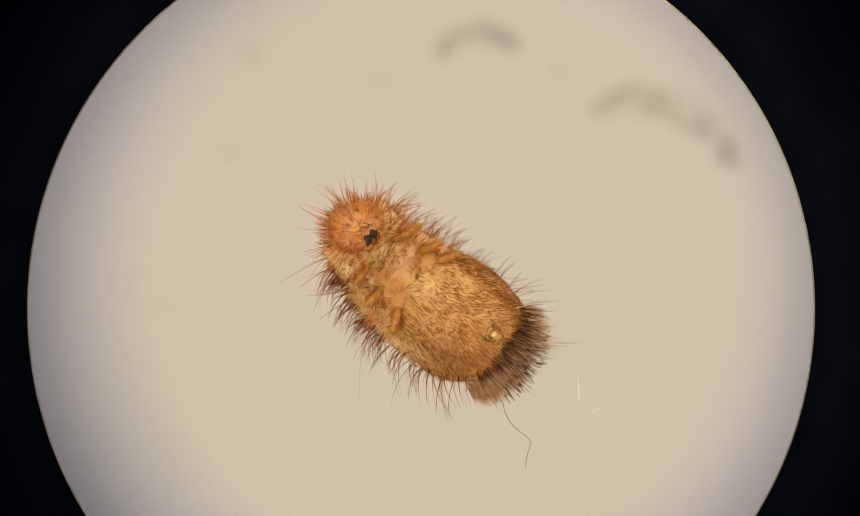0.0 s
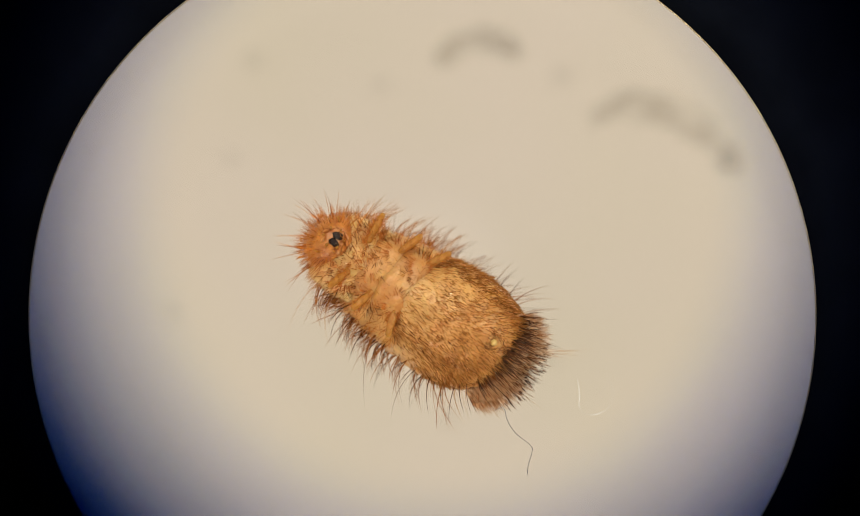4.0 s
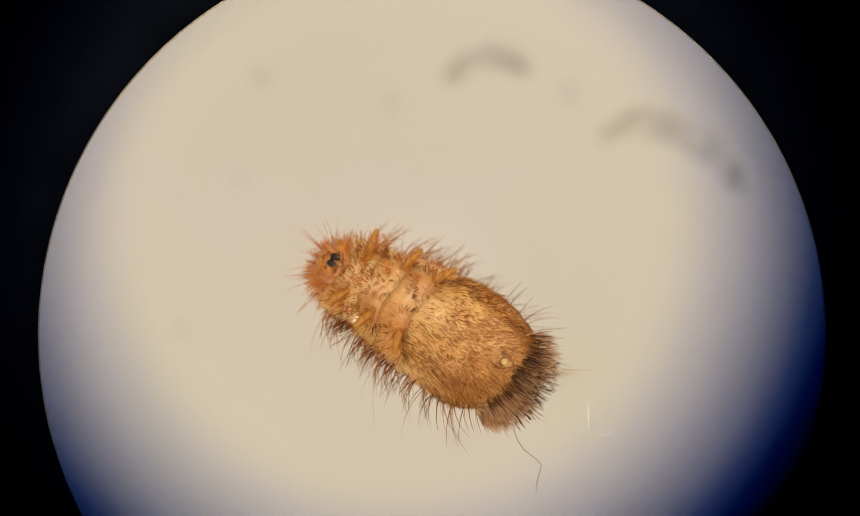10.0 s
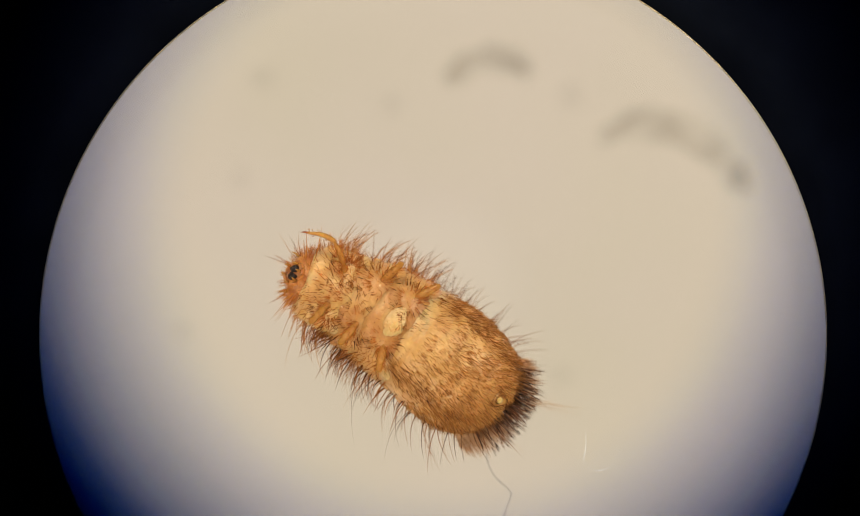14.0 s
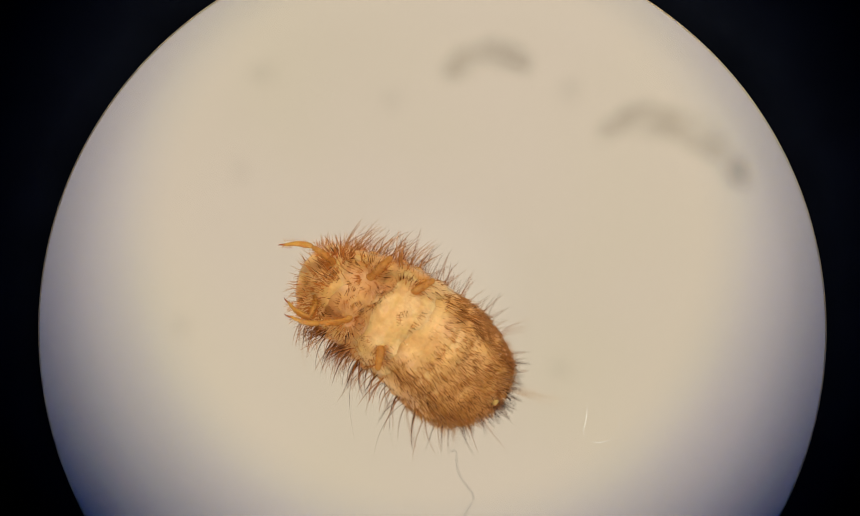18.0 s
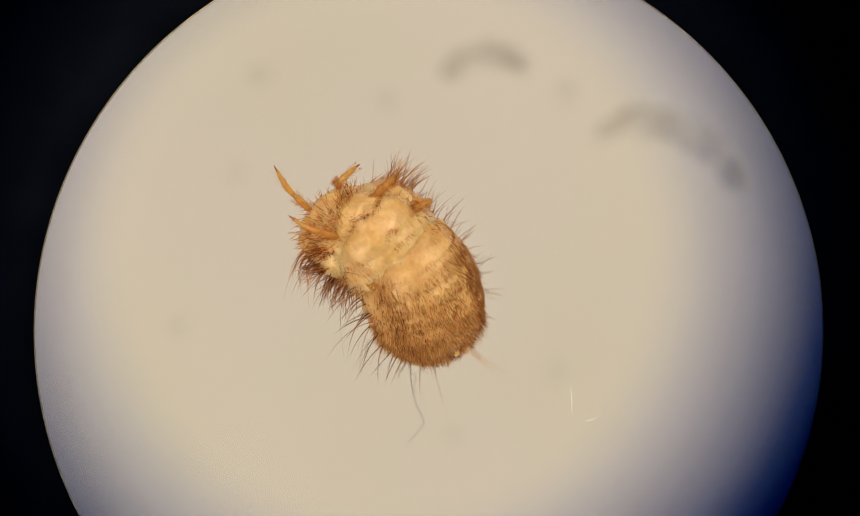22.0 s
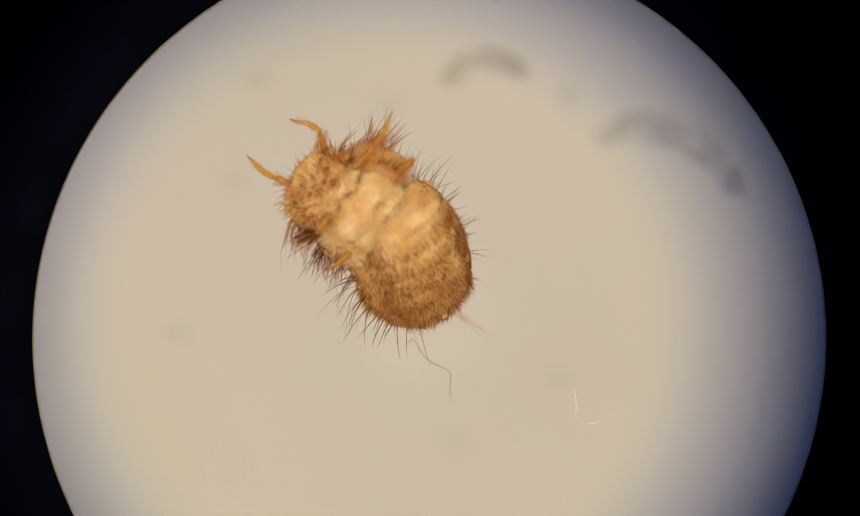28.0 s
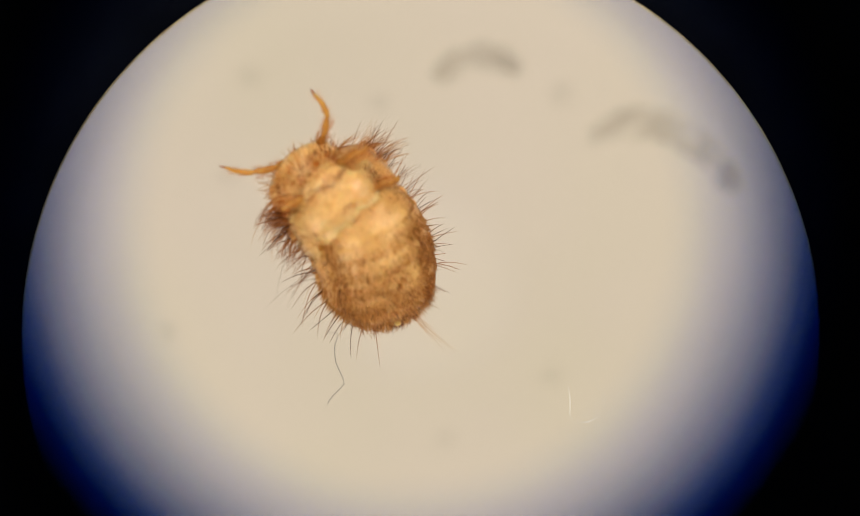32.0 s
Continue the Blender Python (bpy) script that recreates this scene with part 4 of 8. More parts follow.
def motions():
    walk(iris, [
        (0, pose(0.000260, 0.000648, 0.045216)),
        (0.5, pose(0.000289, 0.000824, 0.044120)),
        (1, pose(0.000554, 0.000473, 0.042429)),
        (1.5, pose(0.000502, 0.000085, 0.043611)),
        (2, pose(0.000382, 0.000379, 0.044832)),
        (2.5, pose(0.000257, 0.000672, 0.045216)),
        (3, pose(0.000244, 0.001155, 0.041839)),
        (3.5, pose(0.000244, 0.001400, 0.039533)),
        (5.5, pose(0.000281, 0.001021, 0.043454)),
        (6, pose(-0.000079, 0.001512, 0.037313)),
        (6.5, pose(-0.000349, 0.001337, 0.038174)),
        (7, pose(-0.000229, 0.001577, 0.036455)),
        (7.5, pose(0.000069, 0.001340, 0.041022)),
        (8, pose(0.000218, 0.000342, 0.041214)),
        (8.5, pose(0.000050, 0.000756, 0.042764)),
        (9, pose(-0.000558, 0.001292, 0.035892)),
        (9.5, pose(-0.000355, 0.001421, 0.036693)),
        (10, pose(-0.000313, 0.001497, 0.036585)),
        (10.5, pose(-0.000363, 0.001428, 0.036693)),
        (11, pose(-0.000232, 0.001487, 0.037378)),
        (11.5, pose(0.000043, 0.001374, 0.041022)),
        (12, pose(0.000187, 0.001062, 0.039220)),
        (12.5, pose(0.000494, 0.000217, 0.042533)),
        (13, pose(0.000017, 0.001383, 0.038322)),
        (13.5, pose(0.000012, 0.001407, 0.040657)),
        (14, pose(0.000150, 0.001542, 0.038601)),
        (14.5, pose(0.000160, 0.001363, 0.039945)),
        (16.5, pose(-0.000151, 0.001707, 0.035973)),
        (17, pose(-0.000475, 0.001720, 0.034714)),
        (17.5, pose(-0.000081, 0.001433, 0.038780)),
        (18, pose(0.000033, 0.001359, 0.040431)),
        (18.5, pose(-0.000185, 0.001333, 0.038134)),
        (19, pose(-0.000327, 0.001365, 0.037843)),
        (19.5, pose(-0.000362, 0.001226, 0.039452)),
        (20, pose(-0.000311, 0.001942, 0.035310)),
        (20.5, pose(0.000005, 0.001591, 0.036703)),
        (21, pose(-0.000100, 0.001295, 0.041210)),
        (21.5, pose(-0.000353, 0.001031, 0.042537)),
        (22, pose(-0.000376, 0.001193, 0.038866)),
        (22.5, pose(-0.000652, 0.000951, 0.039749)),
        (23, pose(-0.000407, 0.001199, 0.037611)),
        (23.5, pose(-0.000430, 0.001015, 0.041757)),
        (24, pose(-0.000522, 0.001250, 0.037395)),
        (24.5, pose(-0.000173, 0.000673, 0.041341)),
        (25, pose(-0.000395, 0.000876, 0.036205)),
        (25.5, pose(-0.000715, 0.000662, 0.039536)),
        (27.5, pose(-0.000546, 0.000956, 0.041101)),
        (28, pose(-0.000394, 0.000623, 0.039170)),
        (28.5, pose(-0.000268, -0.000057, 0.038795)),
        (29, pose(-0.000383, 0.001082, 0.031783)),
        (29.5, pose(-0.000045, 0.001324, 0.036103)),
        (30, pose(0.000060, 0.000899, 0.033374)),
        (30.5, pose(0.000237, 0.001317, 0.036767)),
        (31, pose(-0.000100, 0.001603, 0.034043)),
        (31.5, pose(-0.000109, 0.001421, 0.033263)),
        (32, pose(-0.000037, 0.001539, 0.032838))
    ])
    walk(larva, [
        (0, pose(0.000422, -0.000092, -0.000480, 12.0, 20.0, 149.0)), (0.5, pose(0.000420, -0.000086, -0.000480, 12.0, 20.0, 149.0)),
        (1, pose(0.000435, -0.000113, -0.000480, 12.0, 20.0, 149.0)), (2, pose(0.000418, -0.000110, -0.000480, 12.0, 20.0, 149.0)),
        (3, pose(0.000405, -0.000117, -0.000480, 12.0, 20.0, 149.0)), (3.5, pose(0.000403, -0.000100, -0.000480, 12.0, 20.0, 149.0)),
        (5.5, pose(0.000425, -0.000131, -0.000480, 12.0, 20.0, 149.0)), (7, pose(0.000410, -0.000106, -0.000480, 12.0, 20.0, 149.0)),
        (9, pose(0.000423, -0.000103, -0.000480, 12.0, 20.0, 149.0)), (11, pose(0.000398, -0.000115, -0.000480, 12.0, 20.0, 149.0)),
        (12, pose(0.000402, -0.000125, -0.000480, 12.0, 20.0, 149.0)), (12.5, pose(0.000396, -0.000158, -0.000480, 12.0, 18.0, 148.0)),
        (13, pose(0.000314, -0.000316, -0.000480, 8.0, 8.0, 144.0)), (13.5, pose(0.000268, -0.000306, -0.000480, 8.0, 6.0, 143.0)),
        (14, pose(0.000189, -0.000413, -0.000480, 8.0, 4.0, 143.0)), (14.5, pose(0.000141, -0.000478, -0.000480, 8.0, 2.0, 143.0)),
        (16.5, pose(0.000127, -0.000472, -0.000540, 4.0, -8.0, 142.0)), (17, pose(0.000088, -0.000403, -0.000540, 4.0, -8.0, 141.0)),
        (17.5, pose(0.000068, -0.000381, -0.000540, 4.0, -9.0, 140.0)), (18, pose(0.000099, -0.000377, -0.000540, 4.0, -10.0, 140.0)),
        (18.5, pose(0.000074, -0.000337, -0.000540, 4.0, -11.0, 138.0)), (19, pose(0.000025, -0.000154, -0.000540, 4.0, -12.0, 135.0)),
        (19.5, pose(0.000156, 0.000205, -0.000606, 8.0, -12.0, 122.0)), (20, pose(0.000237, 0.000616, -0.000593, 12.0, -12.0, 119.0)),
        (20.5, pose(0.000118, 0.000655, -0.000579, 14.0, -14.0, 118.0)), (21, pose(0.000100, 0.000702, -0.000565, 14.0, -14.0, 118.0)),
        (21.5, pose(-0.000186, 0.000467, -0.000551, 10.0, -12.0, 119.0)), (22, pose(-0.000137, 0.000642, -0.000538, 12.0, -12.0, 118.0)),
        (22.5, pose(-0.000153, 0.000552, -0.000524, 12.0, -12.0, 118.0)), (23, pose(-0.000036, 0.000705, -0.000510, 14.0, -14.0, 118.0)),
        (23.5, pose(-0.000251, 0.000583, -0.000496, 10.0, -12.0, 118.0)), (24, pose(-0.000031, 0.000737, -0.000482, 12.0, -14.0, 118.0)),
        (24.5, pose(-0.000162, 0.000616, -0.000469, 10.0, -12.0, 119.0)), (25, pose(-0.000209, 0.000737, -0.000455, 8.0, -12.0, 119.0)),
        (25.5, pose(0.000064, 0.000905, -0.000441, 12.0, -14.0, 119.0)), (27.5, pose(-0.000210, 0.001285, -0.000400, 14.0, -14.0, 118.0)),
        (28, pose(-0.000346, 0.001319, -0.000400, 14.0, -14.0, 118.0)), (28.5, pose(-0.000927, 0.000937, -0.000400, 2.0, -12.0, 119.0)),
        (29, pose(-0.000697, 0.001054, -0.000400, 4.0, -12.0, 127.0)), (29.5, pose(-0.000525, 0.001299, -0.000400, 10.0, -14.0, 118.0)),
        (30, pose(-0.000487, 0.001370, -0.000400, 12.0, -14.0, 113.0)), (30.5, pose(-0.001125, 0.000979, -0.000400, 2.0, -12.0, 109.0)),
        (31, pose(-0.000908, 0.001128, -0.000400, 4.0, -12.0, 111.0)), (31.5, pose(-0.000546, 0.001338, -0.000400, 8.0, -14.0, 112.0)),
        (32, pose(-0.000739, 0.001254, -0.000400, 6.0, -14.0, 110.0)),
    ])
    walk(belly, [
        (0, pose(0.0, 0.0, 0.0, 0.0, 0.0, 0.0)), (0.5, pose(0.0, 0.0, 0.0, 0.0, 0.0, 0.0)), (1, pose(0.0, 0.0, 0.0, 0.0, 0.0, 0.0)), (2, pose(0.0, 0.0, 0.0, 0.0, 0.0, 0.0)),
        (3, pose(0.0, 0.0, 0.0, 0.0, 0.0, 0.0)), (3.5, pose(0.0, 0.0, 0.0, 0.0, 0.0, 0.0)), (5.5, pose(0.0, 0.0, 0.0, 0.0, 0.0, 0.0)), (7, pose(0.0, 0.0, 0.0, 0.0, 0.0, 0.0)),
        (9, pose(0.0, 0.0, 0.0, 0.0, 0.0, 0.0)), (11, pose(0.0, 0.0, 0.0, 0.0, 0.0, 0.0)), (12, pose(0.0, 0.0, 0.0, 0.0, 0.0, 0.0)), (12.5, pose(0.0, 0.0, 0.0, 0.0, 0.0, 0.0)),
        (13, pose(0.0, 0.0, 0.0, 0.0, -3.0, 0.0)), (13.5, pose(0.0, 0.0, 0.0, 0.0, -4.0, 0.0)), (14, pose(0.0, 0.0, 0.0, 0.0, -6.0, 0.0)), (14.5, pose(0.0, 0.0, 0.0, 0.0, -7.0, 0.0)),
        (16.5, pose(0.0, 0.0, 0.0, 0.0, -12.0, 0.0)), (17, pose(0.0, 0.0, 0.0, 0.0, -12.0, 0.0)), (17.5, pose(0.0, 0.0, 0.0, 0.0, -14.0, 0.0)), (18, pose(0.0, 0.0, 0.0, 0.0, -14.0, 0.0)),
        (18.5, pose(0.0, 0.0, 0.0, 0.0, -14.0, 0.0)), (19, pose(0.0, 0.0, 0.0, 0.0, -14.0, 0.0)), (19.5, pose(0.0, 0.0, 0.0, 0.0, -15.0, 0.0)), (20, pose(0.0, 0.0, 0.0, 0.0, -15.0, 0.0)),
        (20.5, pose(0.0, 0.0, 0.0, 0.0, -15.0, 0.0)), (21, pose(0.0, 0.0, 0.0, 0.0, -15.0, 0.0)), (21.5, pose(0.0, 0.0, 0.0, 0.0, -15.0, 0.0)), (22, pose(0.0, 0.0, 0.0, 0.0, -15.0, 0.0)),
        (22.5, pose(0.0, 0.0, 0.0, 0.0, -15.0, 0.0)), (23, pose(0.0, 0.0, 0.0, 0.0, -15.0, 0.0)), (23.5, pose(0.0, 0.0, 0.0, 0.0, -15.0, 0.0)), (24, pose(0.0, 0.0, 0.0, 0.0, -15.0, 0.0)),
        (24.5, pose(0.0, 0.0, 0.0, 0.0, -15.0, 0.0)), (25, pose(0.0, 0.0, 0.0, 0.0, -15.0, 0.0)), (25.5, pose(0.0, 0.0, 0.0, 0.0, -15.0, 0.0)), (27.5, pose(0.0, 0.0, 0.0, 0.0, -15.0, 0.0)),
        (28, pose(0.0, 0.0, 0.0, 0.0, -15.0, 0.0)), (28.5, pose(0.0, 0.0, 0.0, 0.0, -15.0, 0.0)), (29, pose(0.0, 0.0, 0.0, 0.0, -15.0, 0.0)), (29.5, pose(0.0, 0.0, 0.0, 0.0, -15.0, 0.0)),
        (30, pose(0.0, 0.0, 0.0, 0.0, -15.0, 0.0)), (30.5, pose(0.0, 0.0, 0.0, 0.0, -15.0, 0.0)), (31, pose(0.0, 0.0, 0.0, 0.0, -15.0, 0.0)), (31.5, pose(0.0, 0.0, 0.0, 0.0, -15.0, 0.0)),
        (32, pose(0.0, 0.0, 0.0, 0.0, -15.0, 0.0)),
    ])
    walk(fore_belly, [
        (0, pose(0.000340, 0.000000, -0.000100, 0.0, -10.7, -2.4)), (0.5, pose(0.000341, 0.000000, -0.000100, 0.0, -9.0, -3.3)),
        (1, pose(0.000342, 0.000000, -0.000099, 0.0, -7.0, -3.1)), (2, pose(0.000344, 0.000000, -0.000099, 0.0, -6.5, -3.1)),
        (3, pose(0.000346, 0.000000, -0.000098, 0.0, -6.5, -1.0)), (3.5, pose(0.000347, 0.000000, -0.000098, 0.0, -5.8, -0.1)),
        (5.5, pose(0.000351, 0.000000, -0.000097, 0.0, -2.1, 0.8)), (7, pose(0.000353, 0.000000, -0.000096, 0.0, -1.6, 0.8)),
        (9, pose(0.000356, 0.000000, -0.000095, 0.0, -1.0, 0.7)), (11, pose(0.000361, 0.000000, -0.000094, 0.0, -2.6, 1.3)),
        (12, pose(0.000362, 0.000000, -0.000093, 0.0, 0.1, 1.1)), (12.5, pose(0.000364, 0.000000, -0.000093, 0.0, 2.0, 0.7)),
        (13, pose(0.000552, 0.000000, -0.000036, 0.0, 0.8, 2.9)), (13.5, pose(0.000587, 0.000000, -0.000026, 0.0, 1.0, 3.4)),
        (14, pose(0.000602, 0.000000, -0.000000, 0.0, -2.5, 3.0)), (14.5, pose(0.000614, 0.000000, 0.000003, 0.0, -2.8, 2.8)),
        (16.5, pose(0.000679, 0.000015, 0.000045, 0.0, -2.8, 7.0)), (17, pose(0.000691, 0.000015, 0.000049, 0.0, -2.5, 7.0)),
        (17.5, pose(0.000691, 0.000015, 0.000049, 0.0, -2.5, 7.0)), (18, pose(0.000691, 0.000015, 0.000049, 0.0, -2.5, 7.0)),
        (18.5, pose(0.000691, 0.000015, 0.000049, 0.0, -2.1, 7.0)), (19, pose(0.000691, 0.000015, 0.000049, 0.0, -1.9, 8.4)),
        (19.5, pose(0.000748, 0.000205, 0.000042, 0.0, -4.2, 22.4)), (20, pose(0.000773, 0.000312, 0.000015, 0.0, -7.0, 27.0)),
        (20.5, pose(0.000794, 0.000331, -0.000001, 0.0, -7.0, 26.5)), (21, pose(0.000815, 0.000350, -0.000018, 0.0, -7.0, 26.0)),
        (21.5, pose(0.000871, 0.000264, -0.000004, 0.0, -7.0, 20.5)), (22, pose(0.000927, 0.000177, 0.000010, 0.0, -7.0, 15.0)),
        (22.5, pose(0.000900, 0.000199, 0.000005, 0.0, -7.0, 16.5)), (23, pose(0.000873, 0.000222, -0.000001, 0.0, -7.0, 18.0)),
        (23.5, pose(0.000858, 0.000246, 0.000002, 0.0, -7.0, 17.5)), (24, pose(0.000843, 0.000270, 0.000005, 0.0, -7.0, 17.0)),
        (24.5, pose(0.000824, 0.000204, 0.000030, 0.0, -7.0, 17.0)), (25, pose(0.000805, 0.000138, 0.000055, 0.0, -7.0, 17.0)),
        (25.5, pose(0.000805, 0.000159, 0.000047, 0.0, -7.0, 18.2)), (27.5, pose(0.000806, 0.000240, 0.000015, 0.0, -7.0, 22.8)),
        (28, pose(0.000806, 0.000261, 0.000007, 0.0, -7.0, 24.0)), (28.5, pose(0.000796, 0.000237, 0.000005, 0.0, -7.0, 16.5)),
        (29, pose(0.000785, 0.000213, 0.000004, 0.0, -7.0, 9.0)), (29.5, pose(0.000754, 0.000212, -0.000006, 0.0, -7.0, 18.5)),
        (30, pose(0.000723, 0.000211, -0.000017, 0.0, -7.0, 28.0)), (30.5, pose(0.000701, 0.000238, 0.000003, 0.0, -7.0, 19.0)),
        (31, pose(0.000678, 0.000264, 0.000023, 0.0, -7.0, 10.0)), (31.5, pose(0.000718, 0.000220, 0.000013, 0.0, -7.0, 14.0)),
        (32, pose(0.000757, 0.000176, 0.000002, 0.0, -7.0, 18.0)),
    ])
    walk(metathorax, [
        (0, pose(0.000500, 0.000000, 0.000060, 0.0, -21.3, -3.4)), (0.5, pose(0.000501, 0.000000, 0.000060, 0.0, -18.0, -4.7)),
        (1, pose(0.000502, 0.000000, 0.000060, 0.0, -13.9, -4.4)), (2, pose(0.000503, 0.000000, 0.000060, 0.0, -13.0, -4.4)),
        (3, pose(0.000505, 0.000000, 0.000060, 0.0, -13.0, -1.5)), (3.5, pose(0.000506, 0.000000, 0.000060, 0.0, -11.7, -0.2)),
        (5.5, pose(0.000509, 0.000000, 0.000060, 0.0, -4.2, 1.2)), (7, pose(0.000511, 0.000000, 0.000060, 0.0, -3.2, 1.2)),
        (9, pose(0.000514, 0.000000, 0.000060, 0.0, -2.0, 1.0)), (11, pose(0.000518, 0.000000, 0.000060, 0.0, -5.2, 1.9)),
        (12, pose(0.000519, 0.000000, 0.000060, 0.0, 0.3, 1.6)), (12.5, pose(0.000520, 0.000000, 0.000060, 0.0, 4.0, 1.0)),
        (13, pose(0.000680, 0.000000, 0.000060, 0.0, 1.5, 4.2)), (13.5, pose(0.000710, 0.000000, 0.000060, 0.0, 2.0, 4.9)),
        (14, pose(0.000740, 0.000000, 0.000060, 0.0, -2.1, 4.3)), (14.5, pose(0.000750, 0.000000, 0.000060, 0.0, -2.9, 4.0)),
        (16.5, pose(0.000790, 0.000000, 0.000012, 0.0, 1.3, 10.0)), (17, pose(0.000800, 0.000000, 0.000012, 0.0, 2.0, 10.0)),
        (17.5, pose(0.000800, 0.000000, 0.000012, 0.0, 2.0, 10.0)), (18, pose(0.000800, 0.000000, 0.000012, 0.0, 2.0, 10.0)),
        (18.5, pose(0.000800, 0.000000, 0.000012, 0.0, 2.7, 10.0)), (19, pose(0.000800, 0.000000, 0.000012, 0.0, 3.3, 12.0)),
        (19.5, pose(0.000830, 0.000025, -0.000024, 0.0, 1.3, 32.0)), (20, pose(0.000860, 0.000050, -0.000060, 0.0, 1.3, 48.0)),
        (20.5, pose(0.000860, 0.000050, -0.000060, 0.0, 1.3, 44.0)), (21, pose(0.000860, 0.000050, -0.000060, 0.0, 1.3, 36.0)),
        (21.5, pose(0.000860, 0.000050, -0.000060, 0.0, 1.3, 26.0)), (22, pose(0.000860, 0.000050, -0.000060, 0.0, 1.3, 30.0)),
        (22.5, pose(0.000860, 0.000050, -0.000060, 0.0, 1.3, 28.0)), (23, pose(0.000860, 0.000050, -0.000060, 0.0, 1.3, 26.0)),
        (23.5, pose(0.000860, 0.000050, -0.000060, 0.0, 1.3, 24.0)), (24, pose(0.000860, 0.000050, -0.000060, 0.0, 1.3, 26.0)),
        (24.5, pose(0.000860, 0.000050, -0.000060, 0.0, 1.3, 24.0)), (25, pose(0.000860, 0.000050, -0.000060, 0.0, 1.3, 24.0)),
        (25.5, pose(0.000860, 0.000050, -0.000060, 0.0, 1.3, 28.0)), (27.5, pose(0.000860, 0.000050, -0.000060, 0.0, 1.3, 36.0)),
        (28, pose(0.000860, 0.000050, -0.000060, 0.0, 1.3, 36.0)), (28.5, pose(0.000810, 0.000050, -0.000060, 0.0, 1.3, 14.0)),
        (29, pose(0.000760, 0.000050, -0.000060, 0.0, 1.3, 14.0)), (29.5, pose(0.000760, 0.000050, -0.000060, 0.0, 1.3, 24.0)),
        (30, pose(0.000760, 0.000050, -0.000060, 0.0, 1.3, 36.0)), (30.5, pose(0.000760, 0.000050, -0.000060, 0.0, 1.3, 16.0)),
        (31, pose(0.000760, 0.000050, -0.000060, 0.0, 1.3, 20.0)), (31.5, pose(0.000760, 0.000050, -0.000060, 0.0, 1.3, 24.0)),
        (32, pose(0.000760, 0.000050, -0.000060, 0.0, 1.3, 24.0)),
    ])
